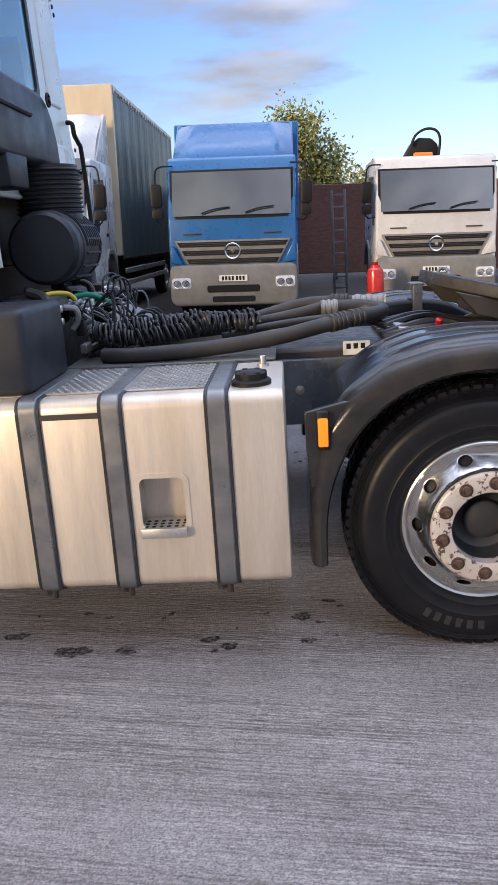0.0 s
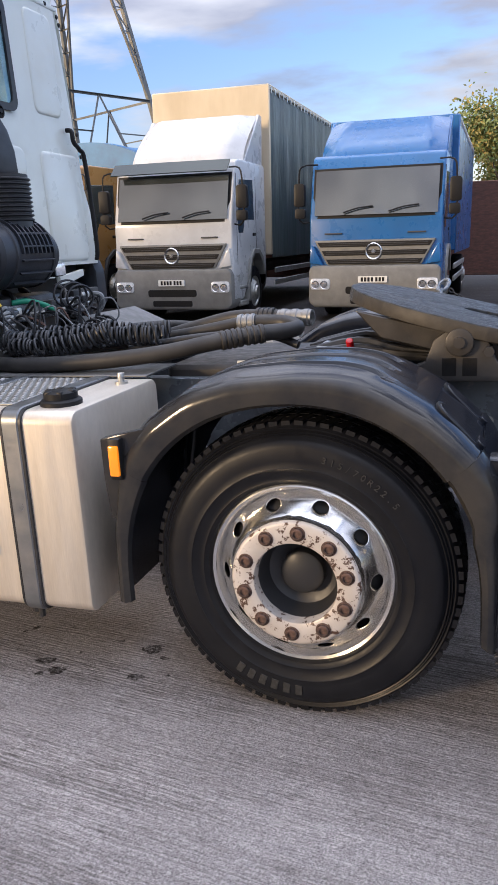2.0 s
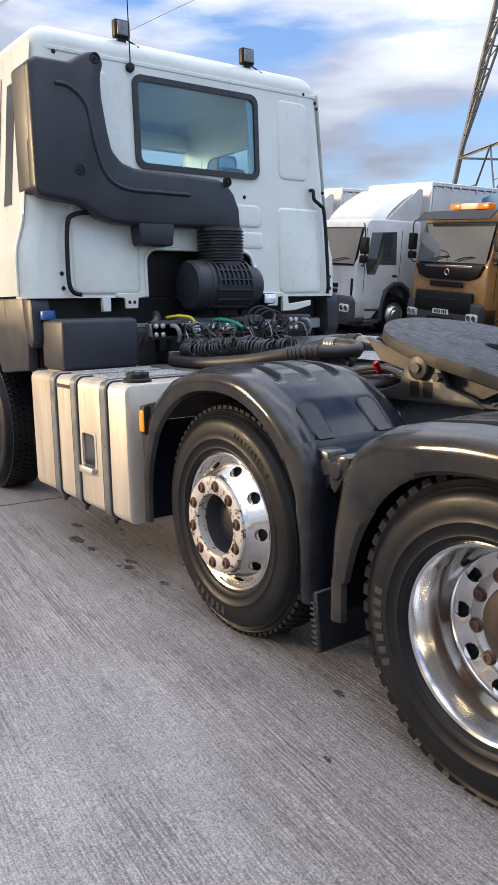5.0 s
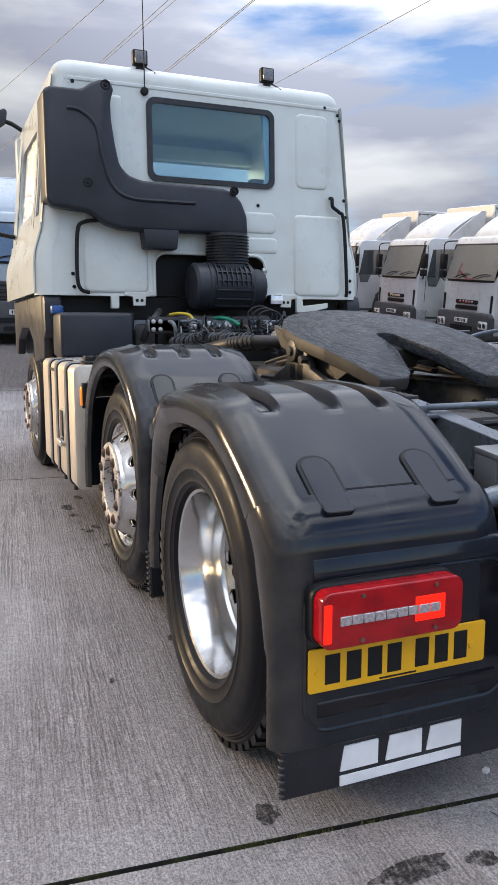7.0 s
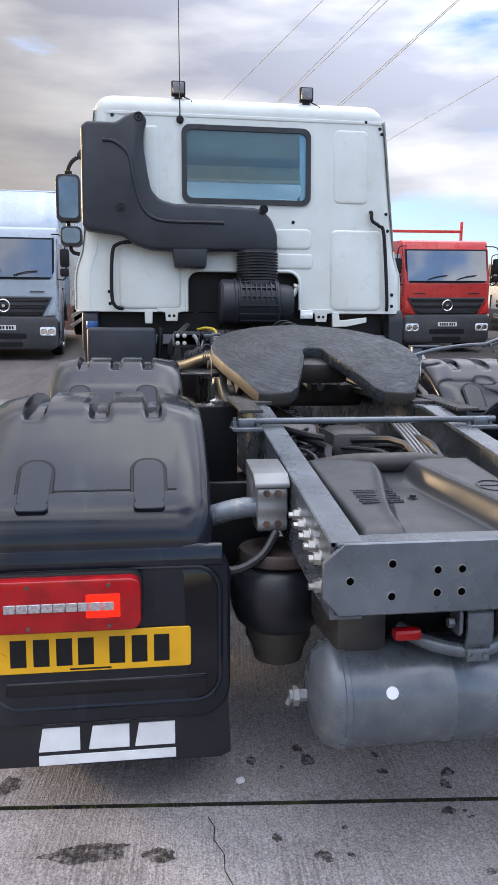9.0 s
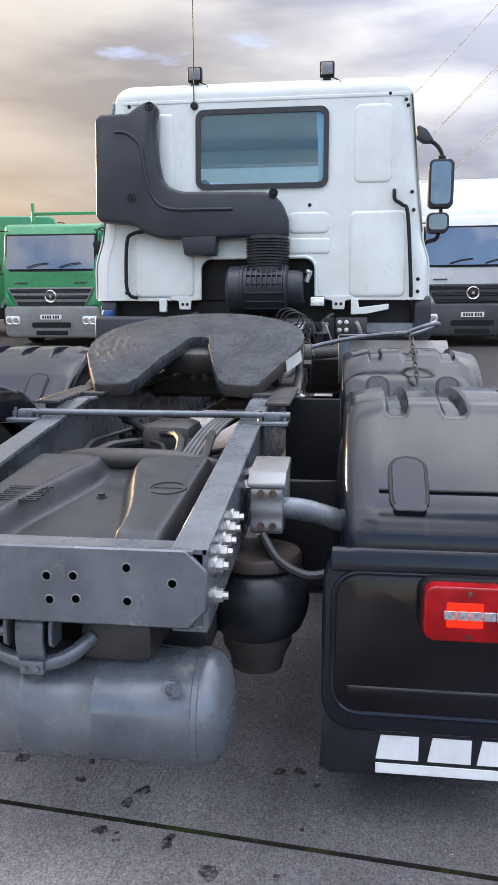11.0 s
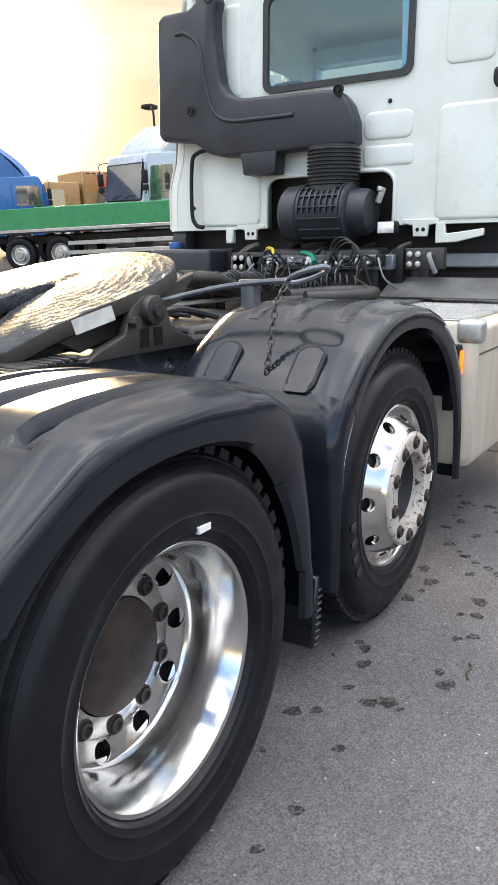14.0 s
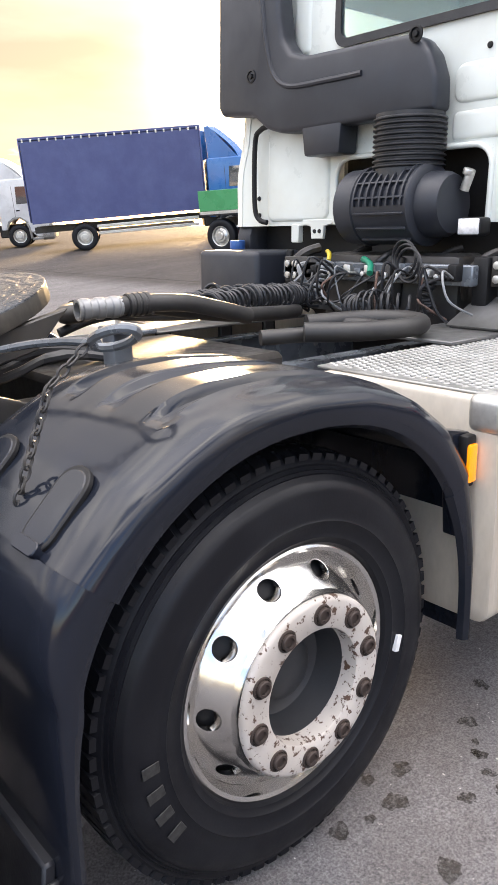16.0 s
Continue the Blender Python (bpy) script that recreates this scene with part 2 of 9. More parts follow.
M_TREAD = material("scuffed_tread_aluminium", (0.34, 0.34, 0.33), 0.45, metal=0.7, vary=(0.25, 0.25, 0.24), vscale=7, fine=0.1, rvary=0.1)
M_STRAP = material("grey_steel_strap", (0.20, 0.21, 0.22), 0.36, metal=0.75, vary=(0.28, 0.28, 0.28), vscale=7, rvary=0.1)
M_FLANGE = material("worn_white_wheel_flange", (0.56, 0.525, 0.49), 0.44, metal=0.15, vary=(0.46, 0.42, 0.38), vscale=5, spots=(0.085, 0.05, 0.035), spot_scale=42, spot_lo=0.555, spot_hi=0.59, bump=0.2, bscale=60, bdist=0.001)
M_RUST = material("rusty_wheel_nut", (0.16, 0.10, 0.08), 0.72, metal=0.4, vary=(0.055, 0.04, 0.035), vscale=30, bump=0.4, bscale=160)
M_HUB = material("dark_hub_grey", (0.040, 0.042, 0.046), 0.42, metal=0.3, vary=(0.04, 0.04, 0.043), vscale=7, rvary=0.1)
M_CHASSIS = material("grey_chassis_paint", (0.150, 0.168, 0.190), 0.28, metal=0.3, vary=(0.085, 0.094, 0.108), vscale=3.6, rvary=0.14, fine=0.07, fscale=30, spots=(0.30, 0.275, 0.25), spot_scale=11, spot_lo=0.63, spot_hi=0.74, bump=0.1, bscale=90, bdist=0.001)
M_STAY = material("worn_galvanised_stay", (0.22, 0.225, 0.23), 0.38, metal=0.4, vary=(0.20, 0.20, 0.20), vscale=8, rvary=0.12, spots=(0.10, 0.09, 0.08), spot_scale=14, spot_lo=0.64, spot_hi=0.72)
M_ALURIM = material("satin_aluminium_rim", (0.66, 0.655, 0.645), 0.17, metal=1.0, vary=(0.54, 0.54, 0.53), vscale=7, rvary=0.05, bump=0.04, bscale=140, bdist=0.001)
M_DARKSTEEL = material("oily_dark_steel", (0.045, 0.044, 0.045), 0.45, metal=0.4, vary=(0.06, 0.055, 0.05), vscale=8, rvary=0.15, bump=0.3, bscale=60, bdist=0.002)
M_GLINTTAN = material("glint_and_piston_tan", (0.045, 0.040, 0.033), 0.6, vary=(0.028, 0.026, 0.024), vscale=7, fine=0.2, fscale=40, bump=0.2, bscale=60, bdist=0.003)
M_CABLE = material("black_rubber_hose", (0.016, 0.017, 0.020), 0.42, vary=(0.03, 0.03, 0.033), vscale=12)
M_GREEN = material("green_air_line", (0.02, 0.20, 0.12), 0.4)
M_YELLOW = material("yellow_air_line", (0.55, 0.42, 0.03), 0.45)
M_GLASS = material("cab_glass", (0.86, 0.91, 0.93), 0.03, trans=1.0, ior=1.45)
M_REARGLASS = material("tinted_rear_glass", (0.40, 0.62, 0.76), 0.03, trans=0.96, ior=1.45)
M_TINT = material("dark_reflective_glass", (0.015, 0.018, 0.02), 0.04, spec=0.9, coat=1.0)
M_RED = material("red_lamp_lens", (0.34, 0.003, 0.007), 0.12, coat=0.35, spec=0.3, vary=(0.22, 0.002, 0.005), vscale=14)
M_REDLIT = material("lit_red_lamp", (0.20, 0.002, 0.001), 0.4, spec=0.08, emit=(1.0, 0.012, 0.003), emit_strength=0.75)
M_LED = material("clear_lamp_strip", (0.42, 0.39, 0.40), 0.22, metal=0.4, fine=0.4, fscale=120)
M_AMBER = material("amber_marker_lens", (0.95, 0.26, 0.005), 0.2, coat=0.6, emit=(1.0, 0.28, 0.0), emit_strength=0.15)
M_PLATEY = material("yellow_number_plate", (0.78, 0.43, 0.004), 0.36, vary=(0.70, 0.38, 0.006), vscale=6)
M_PLATEW = material("white_number_plate", (0.75, 0.75, 0.72), 0.36)
M_BLACK = material("plain_black_plastic", (0.010, 0.010, 0.011), 0.5, spec=0.3, fine=0.2)
M_MARK = material("white_flap_print", (0.78, 0.79, 0.80), 0.45, vary=(0.68, 0.69, 0.7), vscale=9)
M_LABEL = material("pale_paper_label", (0.62, 0.62, 0.58), 0.6, vary=(0.42, 0.42, 0.4), vscale=14)
# base kept dark so that the mirrors reflect less
M_MIRROR = material("dark_mirror_glass", (0.20, 0.21, 0.22), 0.06, metal=1.0, vary=(0.15, 0.16, 0.17), vscale=6)
M_LAMPGLASS = material("clear_lamp_glass", (0.75, 0.77, 0.8), 0.12, metal=0.3, coat=1.0, fine=0.25, fscale=40)
M_LAMPDARK = material("dull_lamp_glass", (0.16, 0.165, 0.175), 0.25, coat=0.6, fine=0.3, fscale=60)
M_ROOFTRIM = material("pale_roof_paint", (0.60, 0.635, 0.605), 0.35, coat=0.3, vary=(0.53, 0.555, 0.52), vscale=3)


# ---------------------------------------------------------------- mesh helpers
def V(*a):
    return Vector(a)


def merge(bm, tmp):
    me = bpy.data.meshes.new("tmp")
    tmp.to_mesh(me)
    bm.from_mesh(me)
    tmp.free()
    bpy.data.meshes.remove(me)
    return bm


def box(bm, lo, hi, bevel=0.0, seg=2, rot=None, at=None):
    """A box from corner to corner, its edges rounded; rot (degrees XYZ) turns it about its middle."""
    t = bmesh.new()
    c = [(a + b) / 2 for a, b in zip(lo, hi)]
    s = [abs(b - a) for a, b in zip(lo, hi)]
    bmesh.ops.create_cube(t, size=1.0)
    for v in t.verts:
        v.co = V(v.co.x * s[0], v.co.y * s[1], v.co.z * s[2])
    if bevel > 0:
        bmesh.ops.bevel(t, geom=t.edges[:], offset=min(bevel, min(s) * 0.49), segments=seg, profile=0.5, affect="EDGES")
    m = pose(*c, *(rot or (0, 0, 0)))
    bmesh.ops.transform(t, matrix=m, verts=t.verts)
    return merge(bm, t)


def ring_frame(d):
    d = Vector(d).normalized()
    u = d.cross(V(0, 0, 1) if abs(d.z) < 0.9 else V(1, 0, 0)).normalized()
    return d, u, d.cross(u)


def cyl(bm, p0, p1, r0, r1=None, seg=20, caps=True, bevel=0.0):
    r1 = r0 if r1 is None else r1
    p0, p1 = Vector(p0), Vector(p1)
    L = (p1 - p0).length
    if bevel > 0:
        prof = [(0, 0), (r0 - bevel, 0), (r0 - bevel * 0.3, bevel * 0.3), (r0, bevel), (r1, L - bevel), (r1 - bevel * 0.3, L - bevel * 0.3), (r1 - bevel, L), (0, L)]
    else:
        prof = [(0, 0), (r0, 0), (r1, L), (0, L)] if caps else [(r0, 0), (r1, L)]
    return lathe(bm, prof, p0, p1 - p0, seg)


def lathe(bm, prof, origin, axis, seg=32, a0=0.0, a1=360.0):
    """Turns (radius, height) pairs about an axis."""
    d, u, w = ring_frame(axis)
    o = Vector(origin)
    full = abs(a1 - a0) >= 359.9
    n = seg if full else seg + 1
    rings = []
    for r, h in prof:
        if r < 1e-6:
            rings.append([bm.verts.new(o + d * h)])
        else:
            rings.append([bm.verts.new(o + d * h + (u * math.cos(a) + w * math.sin(a)) * r) for a in [radians(a0 + (a1 - a0) * k / seg) for k in range(n)]])
    for A, B in zip(rings, rings[1:]):
        m = n if full else n - 1
        for k in range(m):
            j = (k + 1) % n
            if len(A) == 1 and len(B) == 1:
                continue
            if len(A) == 1:
                bm.faces.new((A[0], B[j], B[k]))
            elif len(B) == 1:
                bm.faces.new((A[k], A[j], B[0]))
            else:
                bm.faces.new((A[k], A[j], B[j], B[k]))
    return bm


def tube(bm, pts, r, seg=8, smooth=0, caps=True):
    """A round tube through points; smooth rounds the corners by that many cuts."""
    P = [Vector(p) for p in pts]
    if smooth:
        Q = []
        n = len(P)
        for i in range(n - 1):
            a, b, c, e = P[max(i - 1, 0)], P[i], P[i + 1], P[min(i + 2, n - 1)]
            for k in range(smooth):
                t = k / smooth
                Q.append(0.5 * ((2 * b) + (c - a) * t + (2 * a - 5 * b + 4 * c - e) * t * t + (3 * b - a - 3 * c + e) * t ** 3))
        P = Q + [P[-1]]
    rings, u = [], None
    for i, p in enumerate(P):
        d = (P[min(i + 1, len(P) - 1)] - P[max(i - 1, 0)]).normalized()
        if u is None:
            u = ring_frame(d)[1]
        u = (u - d * u.dot(d)).normalized()
        w = d.cross(u)
        rr = r[i] if isinstance(r, (list, tuple)) and not smooth else (r if not isinstance(r, (list, tuple)) else r[0])
        rings.append([bm.verts.new(p + (u * math.cos(a) + w * math.sin(a)) * rr) for a in [2 * math.pi * k / seg for k in range(seg)]])
    for A, B in zip(rings, rings[1:]):
        for k in range(seg):
            j = (k + 1) % seg
            bm.faces.new((A[k], A[j], B[j], B[k]))
    if caps:
        bm.faces.new(rings[0][::-1])
        bm.faces.new(rings[-1])
    return bm


def prism(bm, poly, axis, a, b, bevel=0.0, seg=2):
    """A flat outline pushed along an axis ('x', 'y' or 'z') from a to b. The outline's pairs are the other two axes in order."""
    t = bmesh.new()

    def put(p, h):
        return V(h, p[0], p[1]) if axis == "x" else V(p[0], h, p[1]) if axis == "y" else V(p[0], p[1], h)

    A = [t.verts.new(put(p, a)) for p in poly]
    B = [t.verts.new(put(p, b)) for p in poly]
    t.faces.new(A[::-1])
    t.faces.new(B)
    for k in range(len(poly)):
        j = (k + 1) % len(poly)
        t.faces.new((A[k], A[j], B[j], B[k]))
    bmesh.ops.recalc_face_normals(t, faces=t.faces)
    if bevel > 0:
        bmesh.ops.bevel(t, geom=t.edges[:], offset=bevel, segments=seg, profile=0.5, affect="EDGES", clamp_overlap=True)
    return merge(bm, t)


def sheet(bm, fn, nu, nv, thick=0.0):
    """A grid of points fn(u, v), u and v from 0 to 1; thick gives it a second side."""
    t = bmesh.new()
    G = [[t.verts.new(fn(i / nu, j / nv)) for j in range(nv + 1)] for i in range(nu + 1)]
    for i in range(nu):
        for j in range(nv):
            t.faces.new((G[i][j], G[i + 1][j], G[i + 1][j + 1], G[i][j + 1]))
    bmesh.ops.recalc_face_normals(t, faces=t.faces)
    if thick:
        t.normal_update()
        base, vs = list(t.faces), list(t.verts)
        edge = [e for e in t.edges if len(e.link_faces) == 1]
        low = {v: t.verts.new(v.co - v.normal * thick) for v in vs}
        for f in base:
            t.faces.new([low[v] for v in reversed(f.verts)])
        for e in edge:
            p, q = e.verts
            t.faces.new((p, q, low[q], low[p]))
    return merge(bm, t)


def rounded(w, h, r, seg=5, cx=0.0, cy=0.0):
    """The outline of a rounded rectangle."""
    out = []
    for sx, sy, a0 in ((1, 1, 0), (-1, 1, 90), (-1, -1, 180), (1, -1, 270)):
        for k in range(seg + 1):
            a = radians(a0 + 90 * k / seg)
            out.append((cx + sx * (w / 2 - r) + r * math.cos(a), cy + sy * (h / 2 - r) + r * math.sin(a)))
    return out


ROOT = {}


def thing(name, label, category, at=(0, 0, 0), group="", kind=""):
    ob = new(name)
    ob.location = at
    ob.empty_display_size = 0.2
    ROOT[ob.name] = Matrix.Translation(at)
    return tagged(ob, label, category, group, kind)


def finish(bm, angle=38):
    bmesh.ops.remove_doubles(bm, verts=bm.verts, dist=1e-5)
    lim = radians(angle)
    for f in bm.faces:
        f.smooth = True
    for e in bm.edges:
        if len(e.link_faces) == 2 and e.calc_face_angle(0.0) > lim:
            e.smooth = False


def part(name, bm, mat, parent=None, label="", recalc=True, angle=38):
    """Links a bmesh as one mesh object, under a thing or a part."""
    if recalc:
        bmesh.ops.recalc_face_normals(bm, faces=bm.faces)
    finish(bm, angle)
    me = bpy.data.meshes.new(name)
    bm.to_mesh(me)
    bm.free()
    me.materials.append(mat)
    ob = new(name, me)
    if parent is not None:
        ob.parent = parent
        if parent.name in ROOT:
            ob.matrix_parent_inverse = ROOT[parent.name].inverted()
    if label:
        ob["label"] = label
    return ob


def twin(ob, m, parent=None):
    """A second object on the same mesh, moved by m."""
    o = ob.copy()
    scene.collection.objects.link(o)
    o.matrix_basis = m @ ob.matrix_basis
    if parent is not None:
        o.parent = parent
        o.matrix_parent_inverse = ROOT[parent.name].inverted() if parent.name in ROOT else Matrix()
    return o


def smoothstep(a, b, x):
    t = min(1.0, max(0.0, (x - a) / (b - a)))
    return t * t * (3 - 2 * t)


def ground_z(x, y):
    """The yard falls gently towards the tail of the tractor and rises beyond it, shaped to fit the camera's view."""
    xx = max(-30.0, min(14.0, x))
    return -0.0304 * xx + 0.06 * smoothstep(6.5, 13.0, y) + 0.058 * max(0.0, min(14.0, -xx - 6.2))


# ---------------------------------------------------------------- the yard
SKEW = 0.0965                            # the slabs lie askew to the tractor


def slab_x(u, y):
    """Where the slab line u lies at y."""
    return u + SKEW * max(-8.0, min(8.0, y - 3.6))


def concrete_material():
    m = bpy.data.materials.new("brushed_concrete")
    m.use_nodes = True
    n, l = m.node_tree.nodes, m.node_tree.links
    b = n["Principled BSDF"]
    b.inputs["Specular IOR Level"].default_value = 0.08
    tc = n.new("ShaderNodeTexCoord")

    def mapped(sc, rot=0.0):
        """Turns first and stretches after, so that the streaks follow the turn."""
        tn, mp = n.new("ShaderNodeMapping"), n.new("ShaderNodeMapping")
        tn.inputs["Rotation"].default_value = (0, 0, rot)
        mp.inputs["Scale"].default_value = sc
        l.new(tc.outputs["Object"], tn.inputs["Vector"])
        l.new(tn.outputs["Vector"], mp.inputs["Vector"])
        return mp.outputs["Vector"]

    def noise_node(vec, scale, detail=6, rough=0.6):
        t = n.new("ShaderNodeTexNoise")
        t.inputs["Scale"].default_value, t.inputs["Detail"].default_value, t.inputs["Roughness"].default_value = scale, detail, rough
        l.new(vec, t.inputs["Vector"])
        return t.outputs["Fac"]

    def ramp(src, lo, hi, a=0.0, c=1.0):
        r = n.new("ShaderNodeMapRange")
        r.inputs["From Min"].default_value, r.inputs["From Max"].default_value = lo, hi
        r.inputs["To Min"].default_value, r.inputs["To Max"].default_value = a, c
        l.new(src, r.inputs["Value"])
        return r.outputs["Result"]

    def mix(fac, a, c, blend="MIX"):
        x = n.new("ShaderNodeMixRGB")
        x.blend_type = blend
        for sock, v in ((x.inputs[0], fac), (x.inputs[1], a), (x.inputs[2], c)):
            if isinstance(v, tuple):
                sock.default_value = (*v, 1)
            elif isinstance(v, (int, float)):
                sock.default_value = v
            else:
                l.new(v, sock)
        return x.outputs["Color"]

    def math_node(op, a, c):
        x = n.new("ShaderNodeMath")
        x.operation = op
        for sock, v in zip(x.inputs, (a, c)):
            if isinstance(v, (int, float)):
                sock.default_value = v
            else:
                l.new(v, sock)
        return x.outputs["Value"]

    flat = mapped((1, 1, 1))
    brush = mapped((1.3, 34, 1), radians(5.5))
    warp = n.new("ShaderNodeMixRGB")
    warp.blend_type = "ADD"
    warp.inputs[0].default_value = 0.6
    wob = n.new("ShaderNodeTexNoise")
    wob.inputs["Scale"].default_value, wob.inputs["Detail"].default_value = 2.4, 4
    l.new(flat, wob.inputs["Vector"])
    l.new(brush, warp.inputs[1])
    l.new(wob.outputs["Color"], warp.inputs[2])
    coarse = noise_node(warp.outputs["Color"], 1.0, 5, 0.7)
    comb = n.new("ShaderNodeTexWave")
    comb.bands_direction = "Y"
    for k, v in (("Scale", 19.0), ("Distortion", 9.0), ("Detail", 5.0), ("Detail Scale", 2.2), ("Detail Roughness", 0.68)):
        comb.inputs[k].default_value = v
    l.new(mapped((0.22, 1, 1), radians(5.5)), comb.inputs["Vector"])
    groove = math_node("ADD", math_node("MULTIPLY", comb.outputs["Fac"], 0.20), math_node("MULTIPLY", coarse, 0.80))
    tracks = noise_node(mapped((0.25, 2.6, 1), radians(5.5)), 1.0, 4, 0.6)
    big = noise_node(flat, 0.55, 5)
    mid = noise_node(flat, 3.1, 6)
    grit = noise_node(flat, 150, 3, 0.7)
    col = mix(ramp(big, 0.35, 0.65), (0.300, 0.283, 0.281), (0.375, 0.356, 0.355))
    col = mix(ramp(tracks, 0.42, 0.62, 0, 0.5), col, (0.25, 0.232, 0.229))
    col = mix(ramp(mid, 0.4, 0.7, 0, 0.55), col, (0.23, 0.214, 0.212))
    # near side brushed; past the tractor's middle smooth, with shade painted into the colour
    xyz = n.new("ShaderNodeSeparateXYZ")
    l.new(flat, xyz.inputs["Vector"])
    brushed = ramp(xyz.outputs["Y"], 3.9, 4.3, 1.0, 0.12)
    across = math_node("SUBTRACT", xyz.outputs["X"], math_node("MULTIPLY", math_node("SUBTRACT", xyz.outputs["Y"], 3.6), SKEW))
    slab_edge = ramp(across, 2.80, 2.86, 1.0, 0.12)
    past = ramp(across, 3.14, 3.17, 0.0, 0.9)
    # far side's shade as a darker multiply
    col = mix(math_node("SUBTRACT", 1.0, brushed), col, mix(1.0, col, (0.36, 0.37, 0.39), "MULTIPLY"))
    # darkens past x -7; past y 9.5 it paints the shade between lorries
    dark_and_row_shade = math_node("MAXIMUM", ramp(xyz.outputs["X"], -7.0, -7.9, 0.0, 1.0), ramp(xyz.outputs["Y"], 9.5, 12.0, 0.0, 1.0))
    col = mix(dark_and_row_shade, col, mix(1.0, col, (0.44, 0.42, 0.40), "MULTIPLY"))
    # colour halves gradually from y -1 to y -5
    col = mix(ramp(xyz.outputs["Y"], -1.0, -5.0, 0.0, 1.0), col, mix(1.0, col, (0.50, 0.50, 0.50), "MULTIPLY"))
    patchy = math_node("MULTIPLY", brushed, ramp(noise_node(mapped((0.5, 1.6, 1), radians(5.5)), 1.1, 4), 0.40, 0.58, 0.15, 1.0))
    patchy = math_node("MULTIPLY", patchy, math_node("MAXIMUM", slab_edge, past))
    furrow = noise_node(mapped((7, 105, 1), radians(5.5)), 1.0, 4, 0.7)
    col = mix(patchy, col, mix(1.0, col, mix(ramp(groove, 0.36, 0.60), (0.60, 0.59, 0.58), (1.15, 1.15, 1.15)), "MULTIPLY"))
    col = mix(patchy, col, mix(1.0, col, mix(ramp(furrow, 0.38, 0.58), (0.76, 0.75, 0.74), (1.12, 1.12, 1.12)), "MULTIPLY"))
    col = mix(1.0, col, mix(ramp(noise_node(flat, 48, 5, 0.75), 0.36, 0.62), (0.82, 0.82, 0.82), (1.12, 1.12, 1.12)), "MULTIPLY")
    col = mix(1.0, col, mix(ramp(grit, 0.36, 0.62), (0.62, 0.62, 0.62), (1.30, 1.30, 1.30)), "MULTIPLY")
    col = mix(ramp(noise_node(flat, 46, 2), 0.71, 0.76, 0, 0.7), col, (0.52, 0.50, 0.48))
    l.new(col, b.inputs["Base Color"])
    l.new(ramp(mid, 0.35, 0.65, 0.92, 0.72), b.inputs["Roughness"])
    bp = n.new("ShaderNodeBump")
    bp.inputs["Strength"].default_value, bp.inputs["Distance"].default_value = 0.9, 0.012
    l.new(math_node("ADD", math_node("MULTIPLY", math_node("ADD", math_node("MULTIPLY", groove, 0.6), math_node("MULTIPLY", furrow, 0.6)), brushed), math_node("MULTIPLY", grit, 0.4)), bp.inputs["Height"])
    l.new(bp.outputs["Normal"], b.inputs["Normal"])
    return m


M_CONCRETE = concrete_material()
M_JOINT = material("dark_mossy_joint", (0.018, 0.017, 0.014), 0.9, vary=(0.05, 0.06, 0.012), vscale=7, vlo=0.5, vhi=0.62, bump=0.8, bscale=90, bdist=0.01)
M_STAIN = material("oil_stain", (0.032, 0.029, 0.028), 0.75, spec=0.2, vary=(0.060, 0.055, 0.052), vscale=18, rvary=0.12)
def broken_alpha(m, scale, lo, hi):
    """Breaks a thin patch up into spots."""
    n, l = m.node_tree.nodes, m.node_tree.links
    tc, t, r = n.new("ShaderNodeTexCoord"), n.new("ShaderNodeTexNoise"), n.new("ShaderNodeMapRange")
    t.inputs["Scale"].default_value, t.inputs["Detail"].default_value, t.inputs["Roughness"].default_value = scale, 5, 0.7
    r.inputs["From Min"].default_value, r.inputs["From Max"].default_value = lo, hi
    l.new(tc.outputs["Object"], t.inputs["Vector"])
    l.new(t.outputs["Fac"], r.inputs["Value"])
    l.new(r.outputs["Result"], n["Principled BSDF"].inputs["Alpha"])


broken_alpha(M_STAIN, 60, 0.34, 0.62)


